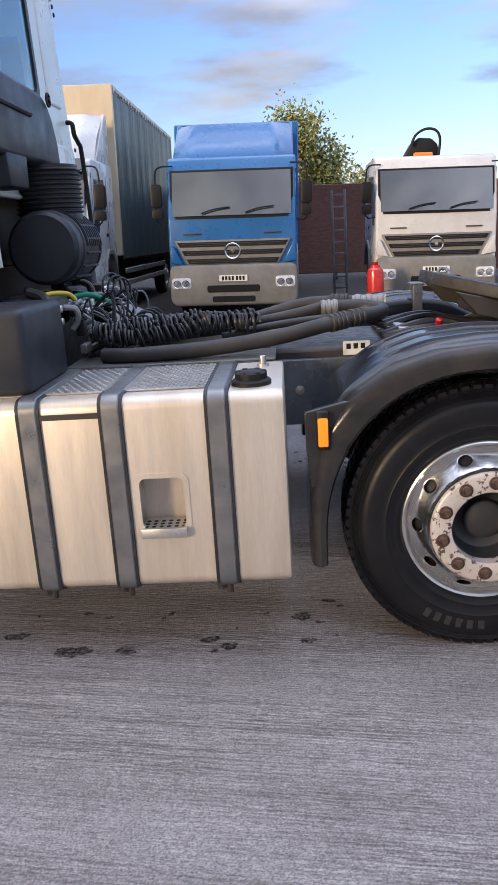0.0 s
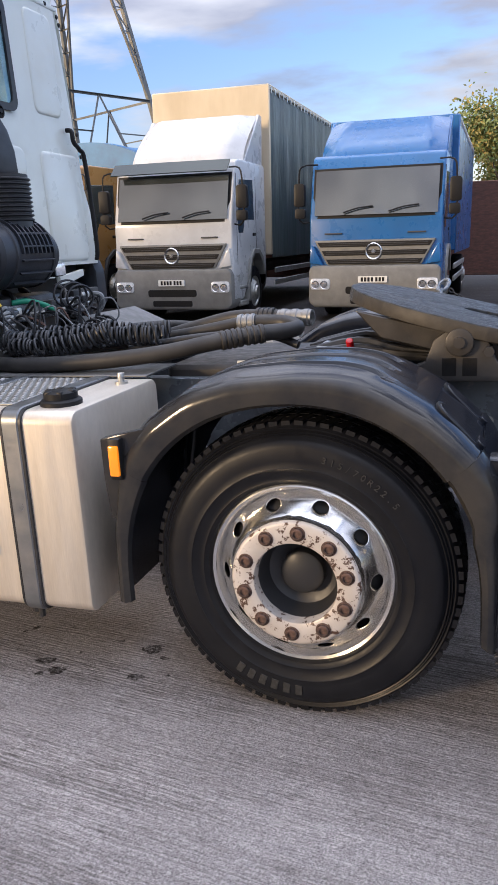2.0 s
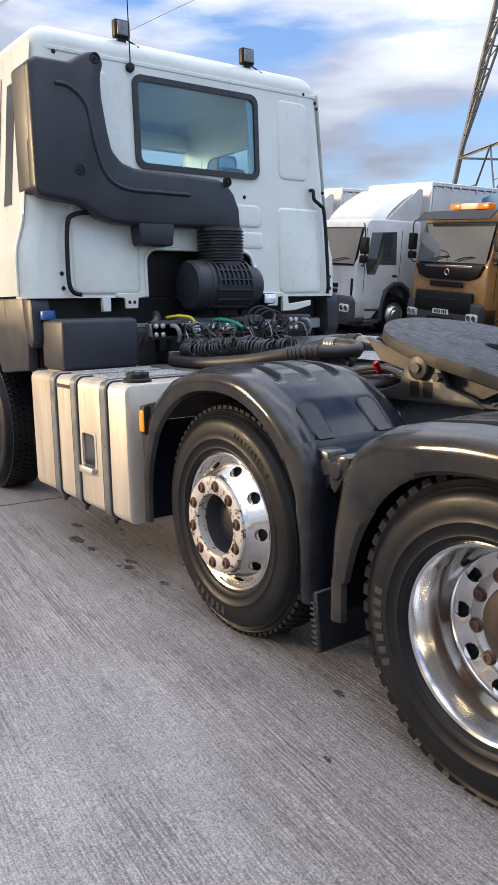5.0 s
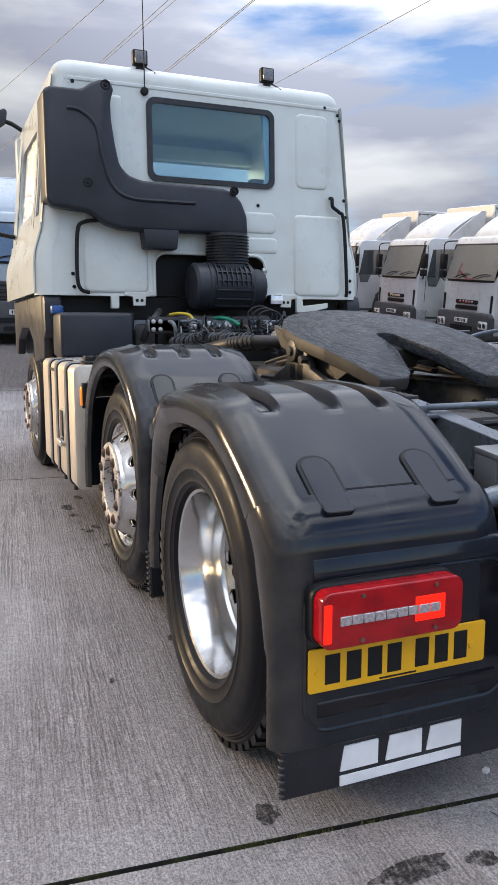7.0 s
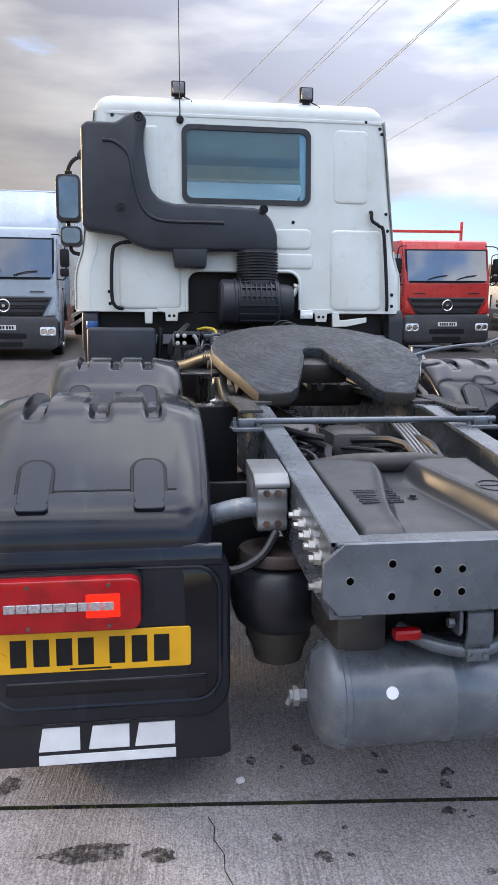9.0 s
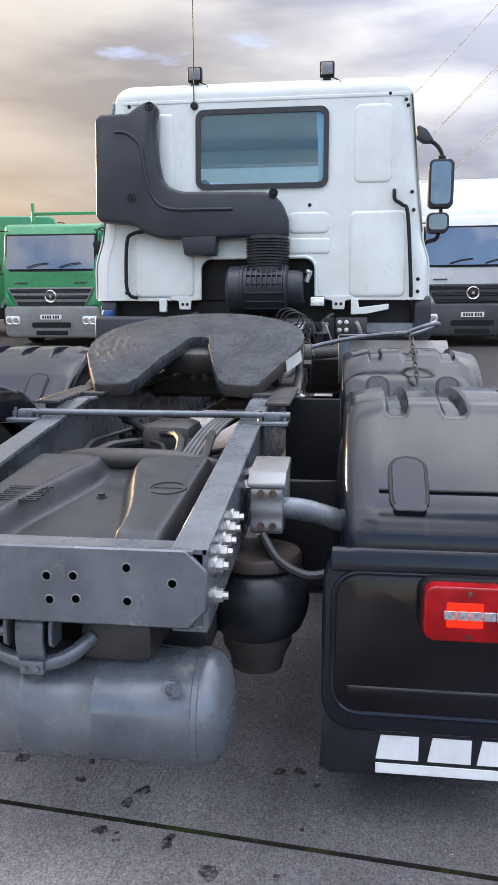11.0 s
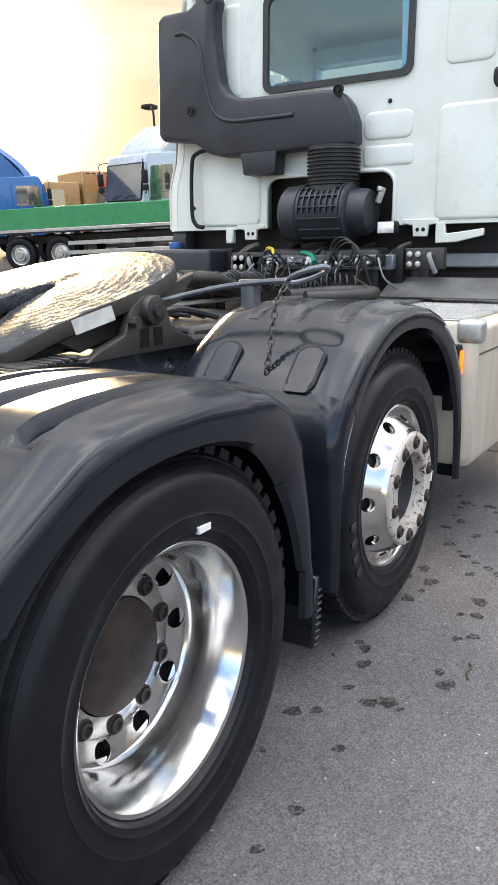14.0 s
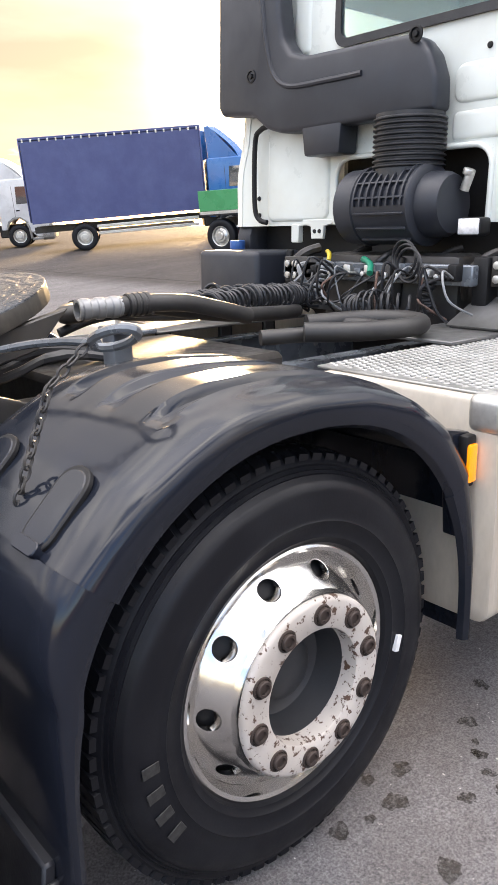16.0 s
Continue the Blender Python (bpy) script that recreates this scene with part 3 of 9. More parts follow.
def yard_sheet():
    """One sheet to the horizon, cut finer near the tractor, with the sunk joints of the slabs left open."""
    jx = 3.005
    xs = [-400, -120, -60, -40, -30, -24, -18, -15, -13, -11.5, -10, -9, -8, -7.443, -7.427, -6.8, -6.2, -5.6, -5, -3, -1.533, -1.517, -1.2, 0, 1, 2, jx - 0.009, jx + 0.009, 4, 5, 7, 10, 14, 20, 40, 120, 400]
    ys = [-400, -120, -60, -40, -30, -20, -12, -8, -5, -2, 0, 1, 2, 2.8, 3.6, 4.4, 5.4, 6.5, 7.2, 8, 9, 10, 11, 12, 13, 15, 20, 30, 60, 120, 400]
    bm = bmesh.new()
    G = {}

    def vert(x, y, sink):
        k = (x, y, sink)
        if k not in G:
            G[k] = bm.verts.new((slab_x(x, y), y, ground_z(slab_x(x, y), y) - sink))
        return G[k]

    for x0, x1 in zip(xs, xs[1:]):
        joint = x1 - x0 < 0.04
        for y0, y1 in zip(ys, ys[1:]):
            if joint:
                continue
            bm.faces.new((vert(x0, y0, 0), vert(x1, y0, 0), vert(x1, y1, 0), vert(x0, y1, 0)))
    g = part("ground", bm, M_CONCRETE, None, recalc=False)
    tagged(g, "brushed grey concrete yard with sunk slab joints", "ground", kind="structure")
    for x0, x1 in zip(xs, xs[1:]):
        if x1 - x0 < 0.04:
            bm = bmesh.new()
            for y0, y1 in zip(ys, ys[1:]):
                for a, b, s0, s1 in ((x0, x0, 0, 0.03), (x0, x1, 0.018, 0.018), (x1, x1, 0.03, 0)):
                    bm.faces.new([bm.verts.new((slab_x(px, py), py, ground_z(slab_x(px, py), py) - s)) for px, py, s in ((a, y0, s0), (b, y0, s1), (b, y1, s1), (a, y1, s0))])
            j = part("slab_joint", bm, M_JOINT, g, "dark sunk joint with moss", recalc=False)


yard_sheet()


def stain(x, y, r, stretch=1.0, seed=0, turn=0.0):
    """A thin uneven patch of oil lying on the concrete."""
    rnd = random.Random(seed)
    bm = bmesh.new()
    n = 22
    ph = [rnd.uniform(0, 6.28) for _ in range(4)]
    ca, sa = math.cos(turn), math.sin(turn)
    c = bm.verts.new((x, y, ground_z(x, y) + 0.0022))
    ring = []
    for k in range(n):
        a = 2 * math.pi * k / n
        q = r * (1 + 0.16 * math.sin(2 * a + ph[0]) + 0.10 * math.sin(3 * a + ph[1]) + 0.08 * math.sin(5 * a + ph[2]) + 0.08 * math.sin(8 * a + ph[3]))
        u, v = q * math.cos(a) * stretch, q * math.sin(a)
        px, py = x + u * ca - v * sa, y + u * sa + v * ca
        ring.append(bm.verts.new((px, py, ground_z(px, py) + 0.0016)))
    for k in range(n):
        bm.faces.new((c, ring[k], ring[(k + 1) % n]))
    s = part("oil_stain", bm, M_STAIN, None, recalc=False)
    tagged(s, "dark oil stain on the concrete", "stain", group="oil stains on the yard", kind="stuff")


# drips and patches of oil along both sides and behind the tail
STAINS = ((0.26, 2.88, 0.05), (-0.11, 2.69, 0.04), (0.28, 2.68, 0.035), (0.38, 3.02, 0.03), (-0.64, 2.60, 0.07), (-0.43, 2.61, 0.045), (-0.03, 2.64, 0.04), (0.33, 2.83, 0.02), (-0.9, 2.72, 0.05),
          (1.62, 2.66, 0.03), (1.60, 3.01, 0.04), (1.9, 2.35, 0.02), (2.80, 2.58, 0.06), (2.78, 3.5, 0.04), (2.71, 3.48, 0.03), (3.22, 3.45, 0.035), (2.76, 3.32, 0.03), (2.9, 3.92, 0.035))
STAINS += ((3.11, 4.04, 0.03), (2.76, 4.31, 0.03), (2.75, 4.37, 0.03), (2.96, 3.89, 0.03), (3.2, 4.17, 0.04), (2.87, 3.72, 0.025), (3.08, 3.85, 0.03), (1.33, 5.11, 0.04), (-0.37, 4.94, 0.045), (0.2, 5.04, 0.04),
           (0.51, 5.03, 0.045), (0.97, 5.38, 0.035), (0.86, 5.51, 0.03), (-0.29, 4.94, 0.03), (1.25, 5.35, 0.03))
STAINS += ((1.68, 5.03, 0.04), (1.64, 5.09, 0.03), (0.47, 5.22, 0.035), (2.76, 5.11, 0.035), (2.04, 5.24, 0.03), (2.2, 5.22, 0.025), (2.29, 5.4, 0.025), (2.75, 5.22, 0.02), (0.05, 5.12, 0.04), (0.30, 5.15, 0.03), (-0.1, 5.0, 0.04))
for k, (x, y, r) in enumerate(STAINS):
    stain(x, y, r * 0.62, 1.5 if y < 3.1 and x < 2.5 else 1.1, k, 0.2 * math.sin(k * 1.7))
stain(3.13, 2.83, 0.125, 0.26, 90, 0.05)
stain(3.16, 3.02, 0.045, 0.6, 91, 0.05)
for k in range(34):
    rk = random.Random(300 + k)
    stain(rk.uniform(-0.6, 1.6), rk.uniform(4.88, 5.5), rk.uniform(0.014, 0.03), 1.2, 300 + k, rk.uniform(0, 3))
rnd_drip = random.Random(41)
for k in range(46):                       # smaller drips scattered between them
    x, y = rnd_drip.choice(((rnd_drip.uniform(-0.9, 0.5), rnd_drip.uniform(2.55, 3.0)), (rnd_drip.uniform(2.7, 3.4), rnd_drip.uniform(3.3, 4.5)), (rnd_drip.uniform(-0.4, 2.9), rnd_drip.uniform(4.9, 5.5))))
    stain(x, y, rnd_drip.uniform(0.006, 0.016), rnd_drip.uniform(0.9, 1.6), 200 + k, rnd_drip.uniform(0, 3))
bm = bmesh.new()
crack = [(3.02, 3.16), (3.07, 3.175), (3.12, 3.168), (3.18, 3.19), (3.24, 3.185), (3.31, 3.205), (3.40, 3.20), (3.5, 3.225)]
for (x0, y0), (x1, y1) in zip(crack, crack[1:]):
    bm.faces.new([bm.verts.new((x, y, ground_z(x, y) + 0.0018)) for x, y in ((x0, y0 - 0.0017), (x1, y1 - 0.0012), (x1, y1 + 0.0012), (x0, y0 + 0.0017))])
tagged(part("crack", bm, M_JOINT, None, recalc=False), "thin dark crack in the concrete slab", "crack", kind="structure")
bm = bmesh.new()
box(bm, (2.858, 3.26, ground_z(2.87, 3.27) - 0.002), (2.876, 3.285, ground_z(2.87, 3.27) + 0.012), 0.004, 2, rot=(0, 0, 25))
tagged(part("stone_chip", bm, M_MARK, None), "small white stone chip on the concrete", "stone")
bm = bmesh.new()
gz = ground_z(1.2, 5.43)
tube(bm, [(1.15, 5.42, gz + 0.005), (1.18, 5.436, gz + 0.008), (1.21, 5.43, gz + 0.006), (1.25, 5.445, gz + 0.005)], 0.0035, 6, 3)
tagged(part("twig", bm, material("green_twig", (0.05, 0.07, 0.03), 0.7), None), "short dark green twig on the concrete", "twig")
rnd_moss = random.Random(5)
bm = bmesh.new()
for k in range(900):
    y = rnd_moss.uniform(1.2, 6.0)
    if math.sin(y * 5.1) + math.sin(y * 2.3 + 1) < 0.1:
        continue
    x = slab_x(3.005, y) + rnd_moss.gauss(0, 0.006)
    z = ground_z(x, y) - 0.016
    a = rnd_moss.uniform(0, 6.28)
    h, w_ = rnd_moss.uniform(0.01, 0.022), rnd_moss.uniform(0.004, 0.008)
    bm.faces.new([bm.verts.new(c) for c in ((x - w_ * math.cos(a), y - w_ * math.sin(a), z), (x + w_ * math.cos(a), y + w_ * math.sin(a), z), (x + rnd_moss.uniform(-0.006, 0.006), y + rnd_moss.uniform(-0.006, 0.006), z + h))])
tagged(part("moss", bm, material("joint_moss", (0.07, 0.09, 0.015), 0.8, vary=(0.12, 0.11, 0.02), vscale=20), None, recalc=False), "green moss growing in the slab joint", "moss", kind="stuff")


# ---------------------------------------------------------------- the tractor unit
CY = 3.82                                # its centre line
AX1, AX2, AX3 = -2.22, 0.945, 2.335      # axles, front to rear
tractor = thing("tractor_unit", "white three-axle tractor unit with black rear fenders", "truck", (AX2, CY, ground_z(AX2, CY)))


def yy(s, d):
    return CY - s * d


def hub_at(x, s):
    """The middle of a wheel's outer rim plane."""
    return V(x, yy(s, {AX1: 1.205, AX2: 1.185 if s > 0 else 1.222, AX3: 1.243 if s > 0 else 1.272}[x]), {AX1: ground_z(AX1, CY) + 0.500, AX2: 0.482, AX3: 0.432}[x])


def perforated(bm, o, ax, r0, h0, r1, h1, n, hole, depth=0.02, m=16):
    """A cone ring with n round holes and their short walls."""
    d, u, w = ring_frame(ax)
    o = Vector(o)
    L = math.hypot(r1 - r0, h1 - h0)
    rm = (r0 + r1) / 2
    half = math.pi / n

    def at(th, q, back=0.0):
        f = q / L + 0.5
        r, h = r0 + (r1 - r0) * f, h0 + (h1 - h0) * f - back
        return o + d * h + (u * math.cos(th) + w * math.sin(th)) * r

    for k in range(n):
        c = 2 * half * k
        rings = [[], [], [], []]
        ang = [2 * math.pi * (j + 0.5) / m for j in range(m)]
        for q in (1, -1):
            for w_ in (0, math.pi):
                ca_ = (q * math.atan2(L / 2, half * rm) + w_) % (2 * math.pi)
                ang[min(range(m), key=lambda j: abs(ang[j] - ca_))] = ca_
        for a in ang:
            ca, sa = math.cos(a), math.sin(a)
            t = min(half * rm / max(abs(ca), 1e-6), (L / 2) / max(abs(sa), 1e-6))
            bx, by = ca * t / rm, sa * t
            rings[0].append(bm.verts.new(at(c + hole / rm * ca, hole * sa, depth)))
            rings[1].append(bm.verts.new(at(c + hole / rm * ca, hole * sa, 0.0)))
            rings[2].append(bm.verts.new(at(c + 1.12 * hole / rm * ca, 1.12 * hole * sa, -0.0015)))
            rings[3].append(bm.verts.new(at(c + bx, by, 0.0)))
        for A, B in zip(rings, rings[1:]):
            for j in range(m):
                i = (j + 1) % m
                bm.faces.new((A[j], A[i], B[i], B[j]))


def tyre_mesh(o, ax, width=0.295, tread="rib"):
    """o is the middle of the outer side wall's plane, ax points outwards."""
    bm = bmesh.new()
    w = width
    prof = [(0.292, -w + 0.03), (0.312, -w + 0.006), (0.36, -w), (0.43, -w + 0.004), (0.476, -w + 0.02), (0.499, -w + 0.04), (0.508, -w + 0.055)]
    grooves = (0.26, 0.42, 0.58, 0.74) if tread == "rib" else (0.36, 0.64)
    for g in grooves:
        h = -w + w * g
        prof += [(0.511, h - 0.007), (0.498, h - 0.005), (0.498, h + 0.005), (0.511, h + 0.007)]
    prof += [(0.508, -0.055), (0.499, -0.04), (0.487, -0.027), (0.481, -0.030), (0.476, -0.021), (0.473, -0.023), (0.468, -0.015), (0.464, -0.017), (0.455, -0.007),
             (0.448, 0.002), (0.43, 0.007), (0.41, 0.010), (0.39, 0.011), (0.372, 0.010), (0.367, 0.013), (0.362, 0.009), (0.345, 0.005), (0.335, 0.002), (0.327, 0.004), (0.318, -0.004), (0.312, -0.006), (0.306, -0.016), (0.300, -0.03), (0.302, -0.09)]
    return lathe(bm, prof, o, ax, 96)


def lugs_mesh(o, ax, width, count, size, top=0.514, shoulder=0.006):
    """Tread blocks along both shoulders."""
    bm = bmesh.new()
    d, u, w = ring_frame(ax)
    o = Vector(o)
    for k in range(count):
        a = 2 * math.pi * (k + 0.5) / count
        rad = u * math.cos(a) + w * math.sin(a)
        tan = d.cross(rad)
        for h0, h1 in ((-0.105, -0.034), (-width + 0.034, -width + 0.105), (-width * 0.62, -width * 0.38)):
            t = bmesh.new()
            bmesh.ops.create_cube(t, size=1.0)
            for v in t.verts:
                out = v.co.z > 0
                edge = (h1 if v.co.x > 0 else h0)
                drop = shoulder if (abs(edge + 0.034) < 1e-6 or abs(edge + width - 0.034) < 1e-6) else 0
                v.co = o + d * edge + tan * (v.co.y * size * (0.9 if out else 1.0) + 0.012 * (1 if v.co.x > 0 else -1)) + rad * ((top - drop) if out else 0.478)
            merge(bm, t)
    return bm


M_HUBRUST = material("rusty_dark_hub", (0.055, 0.040, 0.034), 0.55, metal=0.3, vary=(0.03, 0.026, 0.024), vscale=14, bump=0.3, bscale=90, bdist=0.002)


def wheel(x, s, style, front=False):
    """style: 'convex' with a proud nut flange, or 'dish' with the flange deep inside; s is +1 on the near side."""
    ax = V(0, -s, 0)
    o = hub_at(x, s)
    oo = o + ax * (0.018 if style == "convex" else 0.026)     # the side wall stands proud of the rim
    wob = part("wheel", tyre_mesh(oo, ax, tread="rib" if style == "convex" else "block"), M_RUBBER, tractor, "black truck tyre on a polished rim")
    if style == "dish":
        part("tread_block", lugs_mesh(oo, ax, 0.295, 50, 0.042, 0.521, 0.006), M_RUBBER, wob)
        part("inner_tyre", tyre_mesh(o - ax * 0.335, ax, tread="block"), M_RUBBER, wob)
    else:
        part("tread_block", lugs_mesh(oo, ax, 0.295, 76, 0.030), M_RUBBER, wob)
    bm = bmesh.new()
    lip = [(0.292, -0.05), (0.300, -0.022), (0.308, -0.006), (0.307, 0.002), (0.300, 0.006), (0.291, 0.002), (0.286, -0.008)]
    if style == "convex":
        lathe(bm, lip + [(0.283, -0.022), (0.279, -0.029), (0.266, -0.032)], o, ax, 72)
        perforated(bm, o, ax, 0.2795, -0.028, 0.218, 0.048, 10, 0.0265)
        lathe(bm, [(0.231, 0.022), (0.2195, 0.0455), (0.213, 0.056), (0.211, 0.062)], o, ax, 72)
        part("rim", bm, M_CHROME, wob, "polished aluminium rim with round holes")
        bm = bmesh.new()
        lathe(bm, [(0.211, 0.058), (0.210, 0.068), (0.205, 0.074), (0.198, 0.076), (0.142, 0.076), (0.136, 0.072), (0.134, 0.06), (0.133, 0.0)], o, ax, 72)
        part("nut_flange", bm, M_FLANGE, wob, "worn white flange with rust spots")
        bm = bmesh.new()
        lathe(bm, [(0.1335, 0.03), (0.128, 0.0), (0.115, -0.035), (0.09, -0.05), (0.074, -0.052), (0.072, -0.02), (0.062, -0.012), (0.0, -0.010)], o + V(0, 0, 0.0), ax, 48)
        part("hub", bm, M_HUB, wob, "dark grey hub")
        nh = 0.076
    else:
        lathe(bm, lip + [(0.281, -0.02), (0.272, -0.045), (0.262, -0.075), (0.258, -0.105), (0.255, -0.135), (0.247, -0.1515), (0.236, -0.160)], o, ax, 72)
        perforated(bm, o, ax, 0.2475, -0.150, 0.192, -0.168, 10, 0.0268)
        lathe(bm, [(0.204, -0.172), (0.1925, -0.169), (0.186, -0.164), (0.14, -0.164), (0.136, -0.170)], o, ax, 72)
        part("rim", bm, M_ALURIM, wob, "deep polished aluminium rim with round holes")
        bm = bmesh.new()
        lathe(bm, [(0.137, -0.172), (0.136, -0.152), (0.128, -0.145), (0.10, -0.142), (0.07, -0.130), (0.0, -0.128)], o, ax, 40)
        part("hub", bm, M_HUBRUST, wob, "dull brown axle hub")
        nh = -0.164
    # black backing added behind the rim holes so that they stay dark
    bm = bmesh.new()
    if style == "convex":
        lathe(bm, [(0.285, -0.04), (0.279, -0.062), (0.222, 0.006), (0.16, 0.02), (0.136, 0.02)], o, ax, 40)
    else:
        lathe(bm, [(0.2535, -0.145), (0.248, -0.186), (0.19, -0.205), (0.13, -0.20)], o, ax, 40)
    part("brake_drum", bm, M_BLACK, wob, "added black backing that darkens the rim holes")
    first = None
    d, u, w = ring_frame(ax)
    for k in range(10):
        a = 2 * math.pi * (k + 0.35) / 10
        p = o + d * nh + (u * math.cos(a) + w * math.sin(a)) * 0.172
        if first is None:
            bm = bmesh.new()
            lathe(bm, [(0.0, 0.0), (0.025, 0.0), (0.0245, 0.003), (0.021, 0.004)], p, ax, 18)
            lathe(bm, [(0.0195, 0.003), (0.019, 0.009), (0.017, 0.011), (0.012, 0.011), (0.011, 0.006), (0.0, 0.006)], p, ax, 12)
            first, p0 = part("wheel_nut", bm, M_RUST if s > 0 else M_HUBRUST, wob), p
        else:
            twin(first, Matrix.Translation(p - p0), wob)
    return wob


for s in (1, -1):
    wheel(AX1, s, "convex")
    wheel(AX2, s, "convex")
    wheel(AX3, s, "dish")


# raised side-wall writing
def on_sidewall(txt, x, s, r, a_mid, size, name="sidewall_lettering"):
    """Letters set round a tyre's outer side wall."""
    hub = hub_at(x, s)
    step = size * 0.86 / r
    n = len(txt)
    bm = bmesh.new()
    for i, ch in enumerate(txt):
        if ch == " ":
            continue
        a = a_mid - (i - (n - 1) / 2) * step
        c = bpy.data.curves.new("letter", "FONT")
        c.body, c.size, c.extrude, c.align_x, c.align_y = ch, size, 0.0012, "CENTER", "CENTER"
        tmp = bpy.data.objects.new("letter", c)
        me = bpy.data.meshes.new_from_object(tmp)
        out = V(math.cos(a), 0, math.sin(a))
        up = out
        right = V(0, -s, 0).cross(up) * -1
        m = Matrix((right, up, V(0, -s, 0))).transposed().to_4x4()
        m.translation = hub + V(0, -s * 0.0305, 0) + out * r
        me.transform(m)
        bm.from_mesh(me)
        bpy.data.objects.remove(tmp)
        bpy.data.meshes.remove(me)
        bpy.data.curves.remove(c)
    return bm


near_mid = [o for o in tractor.children if o.name.startswith("wheel")][2]
part("size_lettering", on_sidewall("315/70R22.5", AX2, 1, 0.405, radians(58), 0.030), M_RUBBERLT, near_mid, "raised tyre size figures", recalc=False)


def bars_on_sidewall(x, s, r, a0, a1, n, size, parent):
    """Plain raised bars where a maker's mark stands."""
    hub = hub_at(x, s)
    for i in range(n):
        bm = bmesh.new()
        a = a0 + (a1 - a0) * i / max(1, n - 1)
        out, tan = V(math.cos(a), 0, math.sin(a)), V(-math.sin(a), 0, math.cos(a))
        c = hub + V(0, -s * (0.0298 if x < 2 else 0.0375), 0) + out * r
        box(bm, (-size * 0.33, -0.0015, -size / 2), (size * 0.33, 0.0015, size / 2), 0.001, 1)
        for v in bm.verts:
            v.co = c + tan * v.co.x + V(0, v.co.y, 0) + out * v.co.z
        part("maker_mark", bm, M_RUBBERLT, parent, "pale raised bar on the side wall")


wheels = [o for o in tractor.children if o.name.startswith("wheel")]
bars_on_sidewall(AX2, 1, 0.405, radians(-122), radians(-92), 6, 0.036, near_mid)
bars_on_sidewall(AX3, 1, 0.405, radians(172), radians(206), 7, 0.036, wheels[4])
bars_on_sidewall(AX2, -1, 0.405, radians(-30), radians(-4), 4, 0.04, wheels[3])
for wh, x, s, px, pz in ((wheels[5], AX3, -1, 2.245, 0.752), (wheels[3], AX2, -1, 0.600, 0.435)):
    bm = bmesh.new()
    ty = hub_at(x, s).y + (0.030 if px > 1 else 0.026)
    box(bm, (px - 0.022, ty - 0.012, pz - 0.008), (px + 0.022, ty + 0.005, pz + 0.008), 0.001, 1, rot=(0, 0 if px > 1 else 75, 0))
    part("tyre_tag", bm, M_MARK, wh, "small white tag on the tyre")


# ---- fenders
def arch(cx, hf, hr, z0, zt, n, zf, zr, N=36, M=8):
    """A superellipse over the wheel with straight legs: points from the front foot to the rear foot."""
    out = [(cx - hf, zf + (z0 - zf) * k / M) for k in range(M)]
    for k in range(N + 1):
        a = math.pi - math.pi * k / N
        c, s = math.cos(a), math.sin(a)
        h = hf if c < 0 else hr
        out.append((cx + h * math.copysign(abs(c) ** (2 / n), c), z0 + (zt - z0) * abs(s) ** (2 / n)))
    out += [(cx + hr, z0 + (zr - z0) * (k + 1) / M) for k in range(M)]
    return out


REAR_OUT = [(1.660, 0.30), (1.668, 0.62), (1.710, 0.84), (1.79, 0.945), (1.91, 1.003), (2.07, 1.034), (2.25, 1.048), (2.42, 1.045), (2.545, 1.032), (2.615, 1.010), (2.655, 0.984), (2.72, 0.944), (2.80, 0.893), (2.86, 0.852), (2.905, 0.820), (2.925, 0.811),
            (2.946, 0.793), (2.967, 0.763), (2.985, 0.725), (2.997, 0.688), (3.003, 0.65), (3.003, 0.215)]
MID_OUT = [(0.310, 0.36), (0.315, 0.62), (0.35, 0.86), (0.45, 0.985), (0.60, 1.085), (0.76, 1.130), (0.94, 1.146), (1.08, 1.142), (1.17, 1.124), (1.255, 1.085), (1.29, 1.064), (1.36, 1.025), (1.43, 0.965), (1.488, 0.905),
           (1.491, 0.901), (1.52, 0.86), (1.545, 0.78), (1.55, 0.6), (1.552, 0.30)]
SECTION = [(0.0, 1.232), (0.10, 1.250), (0.40, 1.258), (0.60, 1.255), (0.74, 1.248), (0.85, 1.236), (0.93, 1.218), (0.975, 1.198), (0.995, 1.178), (1.0, 1.16)] + \
          [(1.0, 1.16 - 0.43 * k / 60) for k in range(1, 61)] + [(0.985, 0.70), (0.95, 0.675), (0.88, 0.655), (0.78, 0.645), (0.6, 0.64), (0.4, 0.637), (0.2, 0.635), (0.02, 0.634)]
FLUTES = (1.125, 0.955, 0.785)


def dense(poly, step=0.016):
    """Cuts an outline into short steps and eases its corners."""
    out = []
    for (x0, z0), (x1, z1) in zip(poly, poly[1:]):
        n = max(1, int(math.hypot(x1 - x0, z1 - z0) / step))
        out += [(x0 + (x1 - x0) * k / n, z0 + (z1 - z0) * k / n) for k in range(n)]
    out.append(poly[-1])
    for _ in range(3):                    # eases the corners between the ends
        out = [out[0]] + [((a[0] + 2 * b[0] + c[0]) / 4, (a[1] + 2 * b[1] + c[1]) / 4) for a, b, c in zip(out, out[1:], out[2:])] + [out[-1]]
    return out


